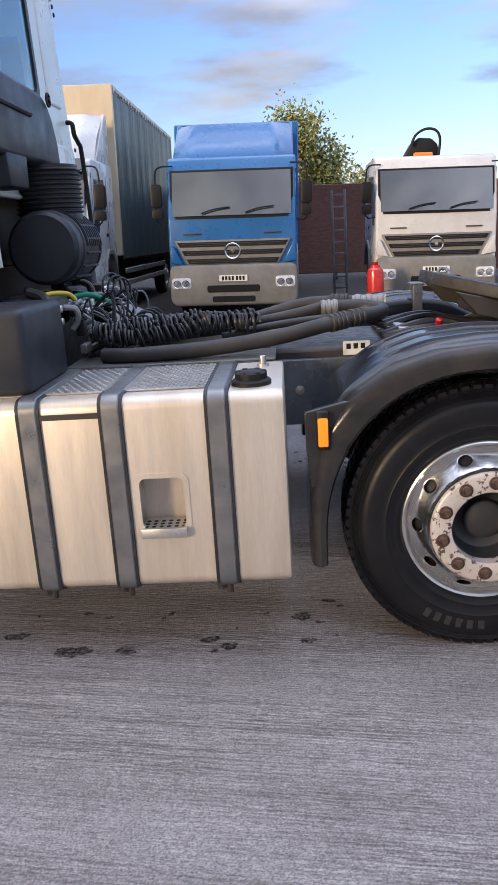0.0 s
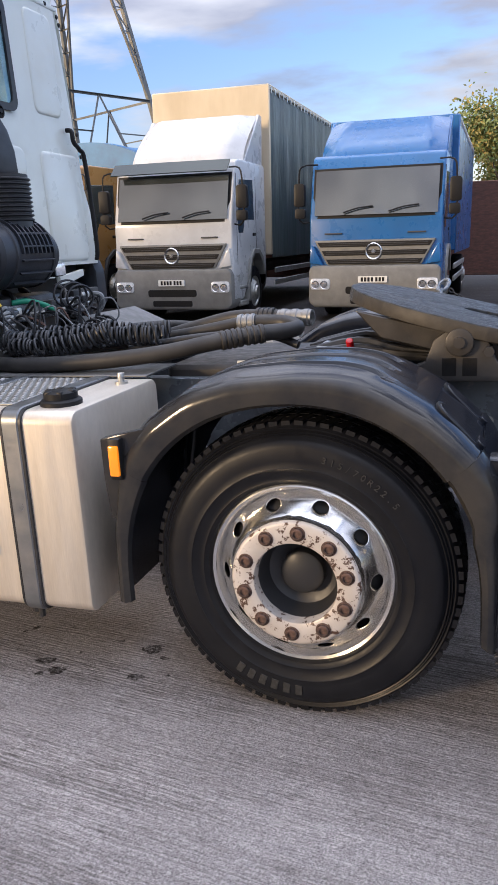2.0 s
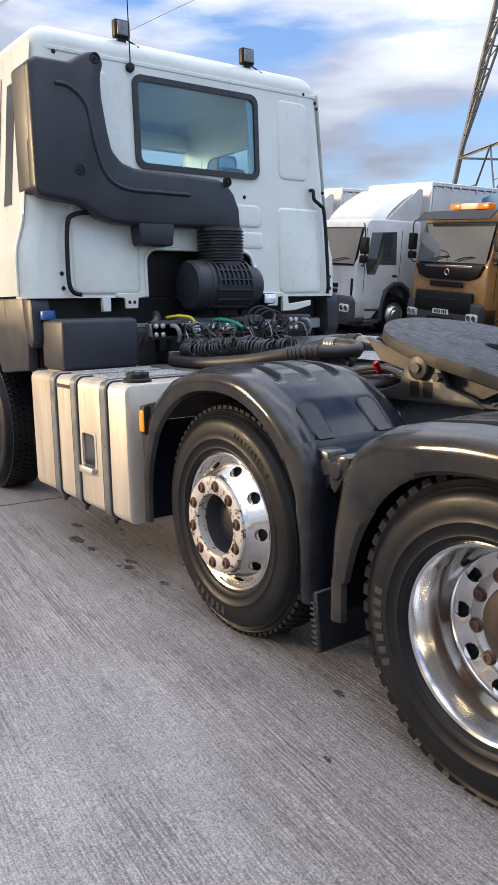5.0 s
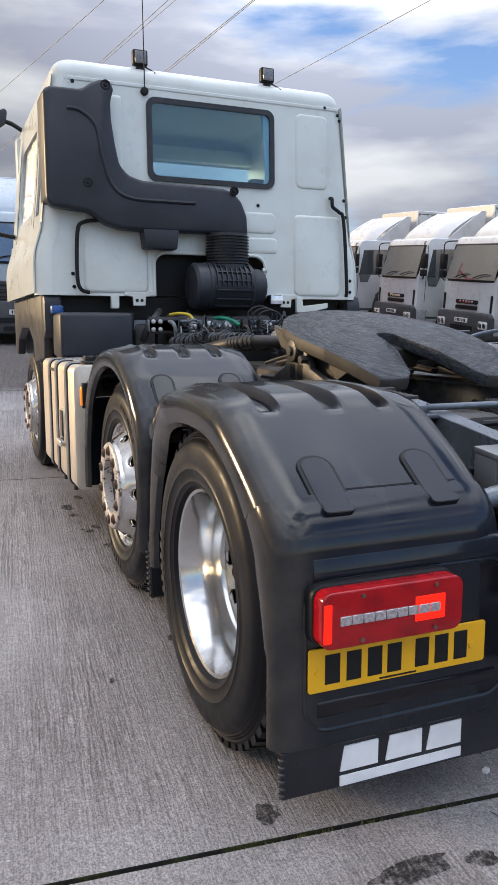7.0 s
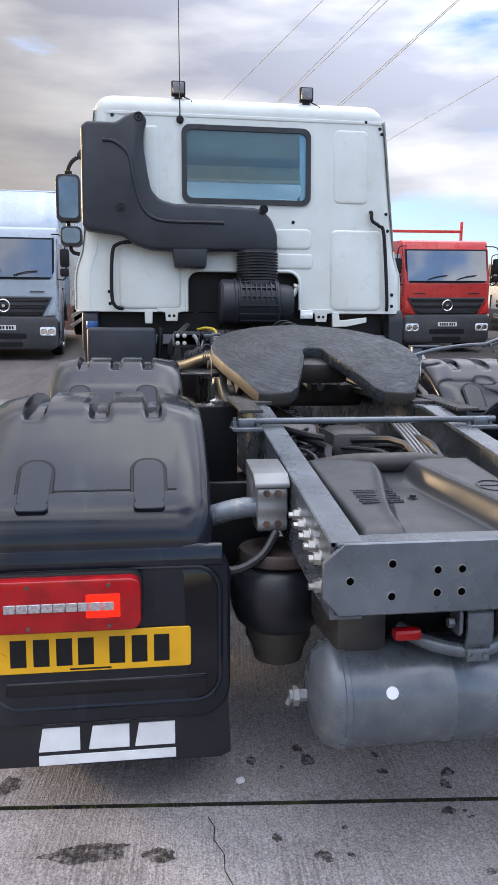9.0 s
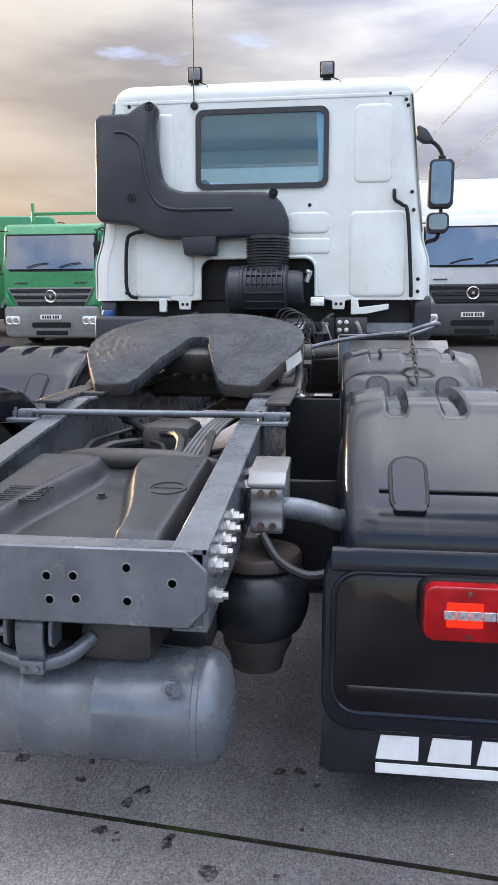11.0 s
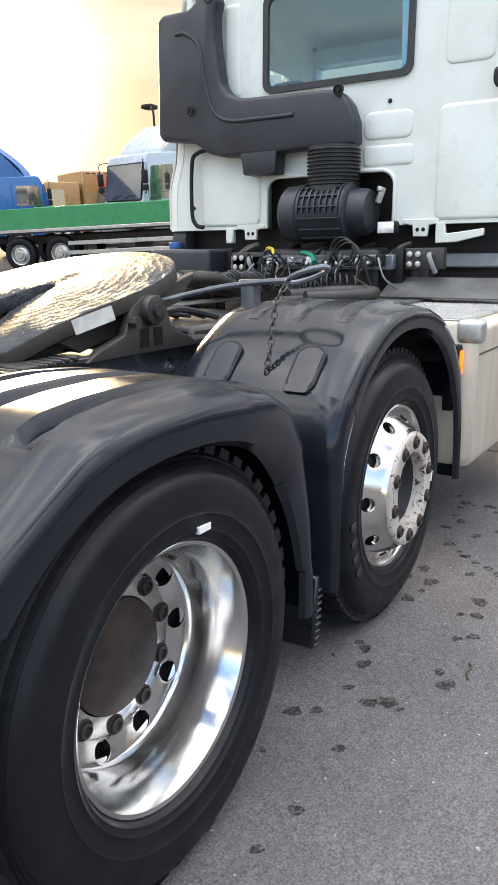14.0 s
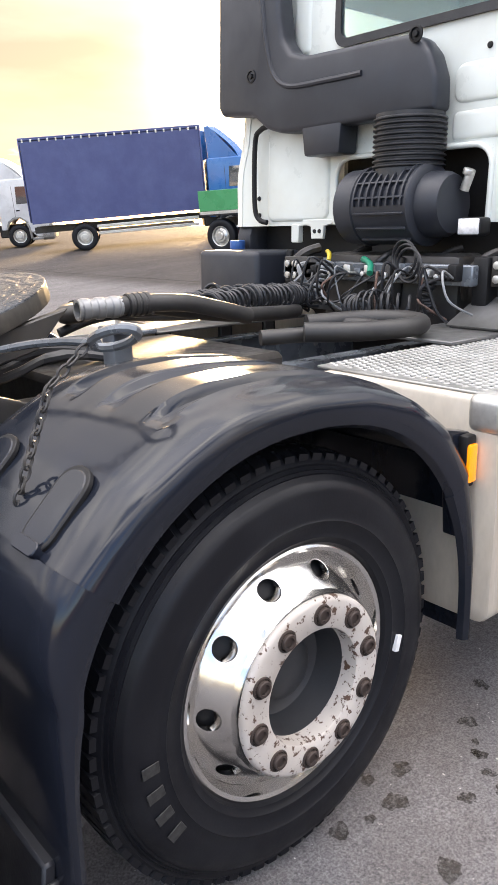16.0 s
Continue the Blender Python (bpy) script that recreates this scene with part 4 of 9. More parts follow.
def lip_point(cx, lip, p):
    """The lip's point in the same direction from the wheel's middle, or level with p on the straight legs."""
    zc = 0.45
    if p[1] <= zc:
        x = lip[0][0] if p[0] < cx else lip[-1][0]
        return (x, max(p[1], lip[0][1] if p[0] < cx else lip[-1][1]))
    want = math.atan2(p[1] - zc, p[0] - cx)
    A = [(math.atan2(max(z - zc, 0.0), x - cx), x, z) for x, z in lip if z >= zc - 1e-6]
    for (a0, x0, z0), (a1, x1, z1) in zip(A, A[1:]):
        if a1 <= want <= a0 and a0 - a1 > 1e-9:
            t = (a0 - want) / (a0 - a1)
            return (x0 + (x1 - x0) * t, z0 + (z1 - z0) * t)
    return (A[0][1], A[0][2]) if p[0] < cx else (A[-1][1], A[-1][2])


def fender_sheet(cx, s, lip, outline, flute=None, grow=0.0):
    """The moulded cover from the wheel's lip over the top to its inner edge; flute gives the ends of the sunk flutes."""
    bm = bmesh.new()
    O_ = dense(outline)
    pairs = [(lip_point(cx, lip, p), p) for p in O_]

    def fn(u, v):
        (ix, iz), (ox, oz) = pairs[min(len(pairs) - 1, int(round(u * (len(pairs) - 1))))]
        q, d = SECTION[min(len(SECTION) - 1, int(round(v * (len(SECTION) - 1))))]
        I, O = V(ix, 0, iz), V(ox, 0, oz)
        out = (O - I).normalized()
        p = I + (O - I) * q
        lift = grow * (smoothstep(0.66, 0.74, oz) if grow > 0.01 else 1.0)
        if flute and q == 1.0:
            k = max(1 - smoothstep(0.020, 0.036, abs(d - r)) for r in FLUTES)
            lift -= (0.028 if flute[0] > 1 else 0.015) * k * (1 - smoothstep(flute[1] - 0.035, flute[1], ox)) * smoothstep(flute[0], flute[0] + 0.10, ox)
            lift += 0.008 * (1 - k) * smoothstep(0.70, 0.76, d) * (1 - smoothstep(flute[1] - 0.10, flute[1] + 0.02, ox)) * smoothstep(flute[0] - 0.05, flute[0] + 0.14, ox)
        p = p + out * lift
        d2 = d
        if q > 0.9:
            d2 = 0.93 + (d - 0.93) * (1 - 0.08 * smoothstep(0.80, 1.15, oz))
        if cx > 2:                        # the rear pair stands out further
            d2 += 0.05 * smoothstep(0.9, 1.16, d2) * smoothstep(1.6, 2.1, ox)
        elif s < 0:
            d2 += 0.03 * smoothstep(0.9, 1.16, d2)
        return V(p.x, yy(s, d2), p.z)

    sheet(bm, fn, len(pairs) - 1, len(SECTION) - 1, thick=-0.006 if s > 0 else 0.006)
    return bm


def slab_on(bm, centre, along, across, L, W, t, r, bevel=0.004):
    """A thin rounded slab lying on a slope."""
    along, across = Vector(along).normalized(), Vector(across).normalized()
    nrm = along.cross(across)
    k = len(bm.verts)
    prism(bm, rounded(L, W, r), "z", -t / 2, t / 2, bevel, 1)
    bm.verts.ensure_lookup_table()
    for v in bm.verts[k:]:
        v.co = Vector(centre) + along * v.co.x + across * v.co.y + nrm * v.co.z


def latch_pad(fd, c, al, s, d, L, lip=True):
    n = Vector(al).cross(V(0, 1, 0)).normalized()
    c = Vector(c) + n * 0.004
    bm = bmesh.new()
    slab_on(bm, c - n * 0.0040, al, V(0, 1, 0), L + 0.014, 0.104, 0.012, 0.046, 0.002)
    gr = part("pad_groove", bm, M_BLACK, fd)
    bm = bmesh.new()
    slab_on(bm, c - n * 0.0035, al, V(0, 1, 0), L, 0.092, 0.016, 0.040, 0.005)
    part("latch_pad", bm, M_FENDER, fd)
    if lip:
        bm = bmesh.new()
        e = c + Vector(al).normalized() * (L / 2 - 0.004) - n * 0.001
        slab_on(bm, e, al, V(0, 1, 0), 0.030, 0.086, 0.026, 0.013, 0.006)
        part("latch", bm, M_FENDER, fd)


def fender(s, rear):
    if rear:
        cx, lip, out, cut = AX3, arch(AX3, 0.60, 0.60, 0.25, 0.932, 2.3, 0.25, 0.21), REAR_OUT, (2, 14)
        flutes = (1.86, 2.63)
    else:
        cx, lip, out, cut = AX2, arch(AX2, 0.585, 0.565, 0.45, 1.050, 2.15, 0.36, 0.33), MID_OUT, (2, 13)
        flutes = (0.58, 1.225)
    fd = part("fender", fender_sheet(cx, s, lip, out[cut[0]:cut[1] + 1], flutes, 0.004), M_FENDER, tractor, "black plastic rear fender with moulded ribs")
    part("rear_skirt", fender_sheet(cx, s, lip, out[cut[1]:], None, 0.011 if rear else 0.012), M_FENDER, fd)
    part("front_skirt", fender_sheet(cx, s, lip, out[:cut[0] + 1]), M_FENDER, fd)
    for d in (1.125, 0.812) if rear else (1.115, 0.805):
        if rear:
            latch_pad(fd, (2.885, yy(s, d), 0.8461), V(0.815, 0, -0.580), s, d, 0.19)
        else:
            latch_pad(fd, (1.430, yy(s, d), 0.973), V(0.70, 0, -0.714), s, d, 0.17)
    if not rear:
        for d in (1.08, 0.82):
            latch_pad(fd, (0.515, yy(s, d), 1.030), V(0.83, 0, 0.56), s, d, 0.15, False)
        # amber side marker on the front foot
        bm = bmesh.new()
        prism(bm, [(0.300, 0.935), (0.475, 0.975), (0.430, 0.90), (0.385, 0.78), (0.372, 0.66), (0.315, 0.66), (0.302, 0.80)], "y", yy(s, 1.248), yy(s, 1.206), 0.006)
        part("front_wing", bm, M_FENDER, fd)
        bm = bmesh.new()
        box(bm, (0.340, yy(s, 1.275), 0.803), (0.384, yy(s, 1.244), 0.943), 0.008, 2)
        mk = part("marker_lamp", bm, M_BLACK, fd, "black marker lamp body")
        bm = bmesh.new()
        box(bm, (0.344, yy(s, 1.283), 0.818), (0.380, yy(s, 1.268), 0.921), 0.006, 2)
        part("lens", bm, M_AMBER, mk, "amber side marker lens")
        # corner pocket behind
        bm = bmesh.new()
        prism(bm, [(1.500, 0.890), (1.590, 0.885), (1.612, 0.840), (1.606, 0.800), (1.578, 0.742), (1.548, 0.760), (1.515, 0.840)], "y", yy(s, 1.185), yy(s, 1.09), 0.010)
        if s > 0:
            pk = part("corner_pocket", bm, M_FENDER, fd)
            bm = bmesh.new()
            lathe(bm, [(0.0, 0.010), (0.028, 0.009), (0.033, 0.004), (0.034, -0.004)], (1.576, yy(s, 1.185), 0.828), (0, -s, 0), 24)
            part("pocket_disc", bm, M_DUST, pk, "dusty round cap")
        bm = bmesh.new()
        prism(bm, [(1.545, 0.36), (1.573, 0.36), (1.603, 0.13), (1.572, 0.12)], "y", yy(s, 1.235), yy(s, 0.68), 0.006, 1)
        fl = part("mudflap", bm, M_FLAP, fd, "black rubber mudflap")
        for k in range(9):
            bm = bmesh.new()
            x = 1.596 - 0.13 * (0.022 * k)
            box(bm, (x - 0.03, yy(s, 1.243), 0.135 + 0.022 * k), (x, yy(s, 1.232), 0.145 + 0.022 * k), 0.003, 1)
            part("edge_tooth", bm, M_HUB, fl)
    else:
        bm = bmesh.new()
        prism(bm, [(1.642, 0.880), (1.700, 0.898), (1.748, 0.893), (1.742, 0.850), (1.700, 0.790), (1.672, 0.752), (1.645, 0.780)], "y", yy(s, 1.236), yy(s, 1.13), 0.010)
        if s > 0:
            pk = part("corner_pocket", bm, M_FENDER, fd)
            bm = bmesh.new()
            lathe(bm, [(0.0, 0.010), (0.028, 0.009), (0.033, 0.004), (0.034, -0.004)], (1.680, yy(s, 1.236), 0.838), (0, -s, 0), 24)
            part("pocket_disc", bm, M_DUST, pk, "dusty round cap")
        bm = bmesh.new()
        tube(bm, [(2.901, yy(s, d), 0.833) for d in (0.735, 0.90, 1.10, 1.175)], 0.004, 6)
        part("seam", bm, M_BLACK, fd)
        # the panel behind the lamp, its rim and the gloss field sunk in it
        bm = bmesh.new()
        prism(bm, rounded(0.650, 0.50, 0.09, 6, cx=yy(s, 0.918), cy=0.452), "x", 2.90, 3.005, 0.022, 3)
        back = part("rear_panel", bm, M_FENDER, fd)
        bm = bmesh.new()
        prism(bm, rounded(0.600, 0.372, 0.065, 6, cx=yy(s, 0.928), cy=0.447), "x", 2.99, 3.0085, 0.004, 2)
        part("gloss_panel", bm, M_GLOSS, back, "glossy black panel behind the lamp")
        bm = bmesh.new()
        loop = rounded(0.612, 0.384, 0.070, 6, cx=yy(s, 0.928), cy=0.447)
        tube(bm, [(3.004, a, b) for a, b in loop + loop[:2]], 0.008, 8)
        part("panel_rim", bm, M_FENDER, back)
        # the fold that overhangs the lamp
        bm = bmesh.new()
        prism(bm, [(2.985, 0.700), (3.004, 0.695), (3.012, 0.660), (3.013, 0.644), (3.002, 0.638), (2.985, 0.640)], "y", yy(s, 1.215), yy(s, 0.615), 0.004, 2)
        part("panel_fold", bm, M_FENDER, back)
        # moulded step across the lower field
        bm = bmesh.new()
        prism(bm, [(3.006, 0.335), (3.0125, 0.328), (3.0125, 0.300), (3.006, 0.284)], "y", yy(s, 1.20), yy(s, 0.66), 0.002, 1)
        part("panel_step", bm, M_GLOSS, back)
        bm = bmesh.new()
        prism(bm, [(yy(s, 1.285), 0.30), (yy(s, 0.60), 0.30), (yy(s, 0.590), 0.085), (yy(s, 0.62), 0.070), (yy(s, 1.285), 0.080)], "x", 2.972, 2.990, 0.004)
        fl = part("mudflap", bm, M_FLAP, fd, "black rubber mudflap with a white printed mark")
        for k in range(11):
            bm = bmesh.new()
            box(bm, (2.975, yy(s, 1.292), 0.088 + 0.019 * k), (2.994, yy(s, 1.276), 0.097 + 0.019 * k), 0.003, 1)
            part("edge_tooth", bm, M_HUB, fl)
        # plain white shapes where the maker's mark stands
        y0 = 2.697 if s > 0 else 4.560
        for a in (0.0, 0.135, 0.262):
            bm = bmesh.new()
            prism(bm, [(y0 + a, 0.122), (y0 + a + 0.112, 0.122), (y0 + a + 0.112, 0.190), (y0 + a + 0.012, 0.190)], "x", 2.989, 2.9935, 0.001, 1)
            part("printed_mark", bm, M_MARK, fl, "plain white block")
        bm = bmesh.new()
        box(bm, (2.989, y0, 0.082), (2.9935, y0 + 0.376, 0.110), 0.001, 1)
        part("printed_line", bm, M_MARK, fl, "plain white line")
    if rear and s < 0:
        fd.location.y += 0.025
    return fd


for s in (1, -1):
    fender(s, False)
    fender(s, True)


# ---- tail lamps and number plate
def tail_lamp(s):
    bm = bmesh.new()
    yc = yy(s, 1.035) + (0.0 if s > 0 else 0.03)
    prism(bm, rounded(0.405, 0.148, 0.03, cx=yc, cy=0.568), "x", 3.0, 3.045, 0.012, 2)
    lamp = part("tail_lamp", bm, M_BLACK, tractor, "red tail lamp, partly lit")
    bm = bmesh.new()
    prism(bm, rounded(0.395, 0.138, 0.028, cx=yc, cy=0.568), "x", 3.03, 3.088, 0.016, 3)
    part("lens", bm, M_RED, lamp, "red lamp lens")
    for k in range(9):
        bm = bmesh.new()
        a = yc - 0.15 + 0.031 * k
        box(bm, (3.083, a, 0.555), (3.0920, a + 0.0298, 0.578), 0.0015, 1)
        part("led_segment", bm, M_LED, lamp, "clear segment of the lamp strip")
    inner = 1 if s > 0 else -1
    outer = yc - inner * 0.182
    bm = bmesh.new()
    box(bm, (3.082, yc + inner * 0.055, 0.534), (3.0905, yc + inner * 0.145, 0.600), 0.004, 1)
    part("lit_section", bm, M_REDLIT, lamp, "glowing red section")
    bm = bmesh.new()
    box(bm, (3.070, outer - 0.012, 0.515), (3.0902, outer + 0.012, 0.612), 0.005, 2)
    part("lit_section", bm, M_REDLIT, lamp, "glowing red section")
    for dy in (-0.09, 0.115):
        for z in (0.514, 0.622):
            bm = bmesh.new()
            cyl(bm, (3.085, yc + dy, z), (3.0925, yc + dy, z), 0.0055, seg=10)
            part("lens_screw", bm, M_RUST, lamp)


tail_lamp(1)
tail_lamp(-1)
bm = bmesh.new()
prism(bm, rounded(0.525, 0.112, 0.008, cx=2.853, cy=0.418), "x", 3.012, 3.018, 0.0015, 1)
plate = part("number_plate", bm, M_PLATEY, tractor, "yellow number plate with plain dark bars")
for a in (0.045, 0.105, 0.165, 0.222, 0.305, 0.365, 0.425):
    bm = bmesh.new()
    box(bm, (3.0175, 2.59 + a, 0.380), (3.0192, 2.59 + a + 0.042, 0.456), 0.0008, 1)
    part("plate_bar", bm, M_BLACK, plate, "plain dark bar")
bm = bmesh.new()
box(bm, (3.0175, 2.79, 0.3665), (3.0188, 2.90, 0.3715), 0.0004, 1)
part("plate_line", bm, M_BLACK, plate)
for y in (2.615, 3.07):
    bm = bmesh.new()
    cyl(bm, (3.016, y, 0.413), (3.022, y, 0.413), 0.008, seg=14)
    part("plate_screw", bm, M_PLATEY, plate)


# ---- fuel tank on the near side
def tank_body(s, x0, x1, notch=None, out=0.0, low=0.3175):
    """A rounded aluminium box; notch (x0, x1, z0, z1, depth) leaves a step pocket in its face."""
    bm = bmesh.new()

    def outline(e):
        return rounded(0.66 - 2 * e, 1.0325 - low - 2 * e, 0.045 - e, 5, cx=yy(s, 0.965 + out), cy=(1.0325 + low) / 2)

    def loft(stations):
        rings = [[bm.verts.new((x, a, b)) for a, b in outline(e)] for x, e in stations]
        for A, B in zip(rings, rings[1:]):
            for k in range(len(A)):
                j = (k + 1) % len(A)
                bm.faces.new((A[k], A[j], B[j], B[k]))
        bm.faces.new(rings[0])
        bm.faces.new(rings[-1])

    if notch is None:
        loft([(x0, 0.012), (x0 + 0.0035, 0.0035), (x0 + 0.012, 0.0), (x1 - 0.012, 0.0), (x1 - 0.0035, 0.0035), (x1, 0.012)])
        return bm
    n0, n1, z0, z1, deep = notch
    loft([(x0, 0.012), (x0 + 0.0035, 0.0035), (x0 + 0.012, 0.0), (n0, 0.0)])
    loft([(n1, 0.0), (x1 - 0.012, 0.0), (x1 - 0.0035, 0.0035), (x1, 0.012)])
    edge = yy(s, 0.965 + 0.33)
    o = outline(0.0)
    i0 = max(range(len(o)), key=lambda i: (abs(o[i][0] - edge) < 1e-4, o[i][1]))
    o = o[:i0 + 1] + [(edge, z1), (edge + s * deep, z1), (edge + s * deep, z0), (edge, z0)] + o[i0 + 1:]
    prism(bm, o, "x", n0, n1)
    return bm


tank = part("fuel_tank", tank_body(1, -1.02, 0.232, (-0.298, -0.132, 0.548, 0.742, 0.11)), M_TANK, tractor, "brushed aluminium fuel tank with steel straps", angle=30)
for xs in (-0.66, -0.37, 0.0):
    bm = bmesh.new()
    prism(bm, rounded(0.682, 0.737, 0.05, 5, cx=yy(1, 0.965), cy=0.675), "x", xs - 0.032, xs + 0.032, 0.004, 1)
    part("tank_strap", bm, M_STRAP, tank, "grey steel strap with a rubber edge")
    for e in (-0.037, 0.037):
        bm = bmesh.new()
        prism(bm, rounded(0.676, 0.731, 0.05, 5, cx=yy(1, 0.965), cy=0.675), "x", xs + e - 0.006, xs + e + 0.006, 0.002, 1)
        part("strap_rubber", bm, M_CABLE, tank)
    bm = bmesh.new()
    cyl(bm, (xs, yy(1, 1.26), 0.325), (xs, yy(1, 1.26), 0.275), 0.012, seg=8)
    cyl(bm, (xs - 0.03, yy(1, 1.24), 0.31), (xs - 0.03, yy(1, 1.24), 0.285), 0.02, seg=8)
    part("strap_bolt", bm, M_DARKSTEEL, tank)
# step pocket in the tank's face
bm = bmesh.new()
ro, ri = rounded(0.196, 0.224, 0.034, 6, -0.215, 0.645), rounded(0.158, 0.186, 0.024, 6, -0.215, 0.645)
t = bmesh.new()
R4 = [[t.verts.new((a, yy(1, d), b)) for a, b in o_] for o_, d in ((ro, 1.2945), (ro, 1.299), (ri, 1.299), (ri, 1.286))]
for A, B in zip(R4, R4[1:]):
    for k in range(len(A)):
        t.faces.new((A[k], A[(k + 1) % len(A)], B[(k + 1) % len(A)], B[k]))
merge(bm, t)
part("step_frame", bm, M_TANK, tank)
bm = bmesh.new()
box(bm, (-0.296, yy(1, 1.318), 0.536), (-0.134, yy(1, 1.20), 0.556), 0.004, 2)
stp = part("step", bm, M_ALUDULL, tank, "perforated aluminium step")
bm = bmesh.new()
box(bm, (-0.298, yy(1, 1.324), 0.520), (-0.132, yy(1, 1.314), 0.558), 0.004, 2)
part("step_edge", bm, M_ALUDULL, stp)
for i in range(6):
    for j in range(3):
        bm = bmesh.new()
        lathe(bm, [(0.0085, 0.0), (0.0075, 0.0012), (0.0, 0.0012)], (-0.282 + 0.027 * i, yy(1, 1.295 - 0.028 * j), 0.556), (0, 0, 1), 10)
        part("step_hole", bm, M_BLACK, stp)
bm = bmesh.new()
box(bm, (-0.62, yy(1, 1.301), 0.965), (-0.41, yy(1, 1.296), 0.985), 0.002, 1)
part("lid_seam", bm, M_DARKSTEEL, tank)
# tread plate on top with punched studs
bm = bmesh.new()
box(bm, (-0.98, yy(1, 1.20), 1.0325), (-0.045, yy(1, 0.70), 1.041), 0.003, 1)
tp = part("tread_plate", bm, M_TREAD, tank, "studded aluminium tread plate")
bm = bmesh.new()
for i in range(30):
    for j in range(17):
        x, d = -0.965 + 0.031 * i, 0.715 + 0.0295 * j
        if abs(x + 0.37) < 0.045 or abs(x + 0.66) < 0.045:
            continue
        lathe(bm, [(0.0105, 0.0), (0.007, 0.0035), (0.004, 0.0035)], (x + 0.0155 * (j % 2), yy(1, d), 1.041), (0, 0, 1), 6)
tagged(part("tread_stud", bm, M_TREAD, tp), kind="stuff")
bm = bmesh.new()
lathe(bm, [(0.0, 0.0), (0.072, 0.0), (0.072, 0.016), (0.066, 0.022), (0.058, 0.024), (0.058, 0.044), (0.05, 0.05), (0.0, 0.05)], (0.118, yy(1, 1.16), 1.030), (0, 0, 1), 28)
for k in range(6):
    a = math.pi * k / 3
    box(bm, (0.118 + 0.045 * math.cos(a) - 0.012, yy(1, 1.16) + 0.045 * math.sin(a) - 0.012, 1.055), (0.118 + 0.045 * math.cos(a) + 0.012, yy(1, 1.16) + 0.045 * math.sin(a) + 0.012, 1.083), 0.006, 2)
part("filler_cap", bm, M_BLACK, tank, "black filler cap")
bm = bmesh.new()
cyl(bm, (0.15, yy(1, 0.78), 1.03), (0.15, yy(1, 0.78), 1.075), 0.014, seg=10, bevel=0.003)
cyl(bm, (0.15, yy(1, 0.78), 1.03), (0.15, yy(1, 0.78), 1.042), 0.026, seg=10)
part("breather", bm, M_ALUDULL, tank)

# ---- side box on the far side
ftank = part("side_box", tank_body(-1, -1.02, 0.335, None, 0.045, 0.415), M_TANK, tractor, "pale aluminium side box with a tread plate on top")
bm = bmesh.new()
box(bm, (-0.98, yy(-1, 1.27), 1.0325), (0.30, yy(-1, 0.66), 1.041), 0.003, 1)
tp = part("tread_plate", bm, M_TREAD, ftank, "studded aluminium tread plate")
bm = bmesh.new()
for i in range(40):
    for j in range(20):
        x, d = -0.965 + 0.031 * i, 0.675 + 0.0295 * j
        lathe(bm, [(0.0105, 0.0), (0.007, 0.0035), (0.004, 0.0035)], (x + 0.0155 * (j % 2), yy(-1, d), 1.041), (0, 0, 1), 6)
tagged(part("tread_stud", bm, M_TREAD, tp), kind="stuff")
bm = bmesh.new()
prism(bm, [(-1.02, 0.90), (0.325, 0.90), (0.325, 0.908), (-1.02, 0.908)], "y", yy(-1, 1.3435), yy(-1, 1.33), 0.002, 1)
part("lid_seam", bm, M_DARKSTEEL, ftank)
bm = bmesh.new()
box(bm, (0.255, yy(-1, 1.352), 0.945), (0.348, yy(-1, 1.24), 1.046), 0.024, 3)
part("corner_cap", bm, M_ALUDULL, ftank, "rounded silver corner cap")


# ---- chassis
def rail(s):
    top = [(-2.9, 0.985), (2.05, 0.985), (2.45, 0.925), (3.36, 0.788)]
    bot = [(3.36, 0.615), (2.45, 0.69), (2.05, 0.70), (-2.9, 0.70)]
    bm = bmesh.new()
    prism(bm, top + bot, "y", yy(s, 0.405 if s > 0 else 0.385), yy(s, 0.393 if s > 0 else 0.373), 0)
    for A in (top, bot[::-1]):
        for (x0, z0), (x1, z1) in zip(A, A[1:]):
            k = len(bm.verts)
            prism(bm, [(x0, z0 + 0.002), (x1, z1 + 0.002), (x1, z1 - 0.012), (x0, z0 - 0.012)], "y", yy(s, 0.4035 if s > 0 else 0.3835), yy(s, 0.325 if s > 0 else 0.305), 0.002, 1)
    r = part("chassis_rail", bm, M_CHASSIS, tractor, "grey painted chassis rail")
    first, p0 = None, None
    for x, z in [(3.015, 0.776), (3.08, 0.763), (3.148, 0.751), (3.206, 0.740), (3.267, 0.726), (3.273, 0.658), (2.75, 0.80), (2.62, 0.815), (1.9, 0.90), (1.7, 0.90), (1.5, 0.82), (1.2, 0.90), (0.9, 0.82), (0.6, 0.90), (0.3, 0.85)]:
        p = V(x, yy(s, 0.405 if s > 0 else 0.385), z)
        if first is None:
            bm = bmesh.new()
            lathe(bm, [(0.0, 0.0), (0.021, 0.0), (0.021, 0.004), (0.0, 0.004)], p, (0, -s, 0), 14)
            lathe(bm, [(0.016, 0.003), (0.016, 0.018), (0.009, 0.019), (0.009, 0.030), (0.0, 0.031)], p, (0, -s, 0), 6)
            first, p0 = part("chassis_bolt", bm, M_ALUDULL, r), p
        else:
            twin(first, Matrix.Translation(p - p0), r)


rail(1)
rail(-1)
M_VOID = material("unlit_opening", (0.002, 0.002, 0.002), 0.9, spec=0.0)
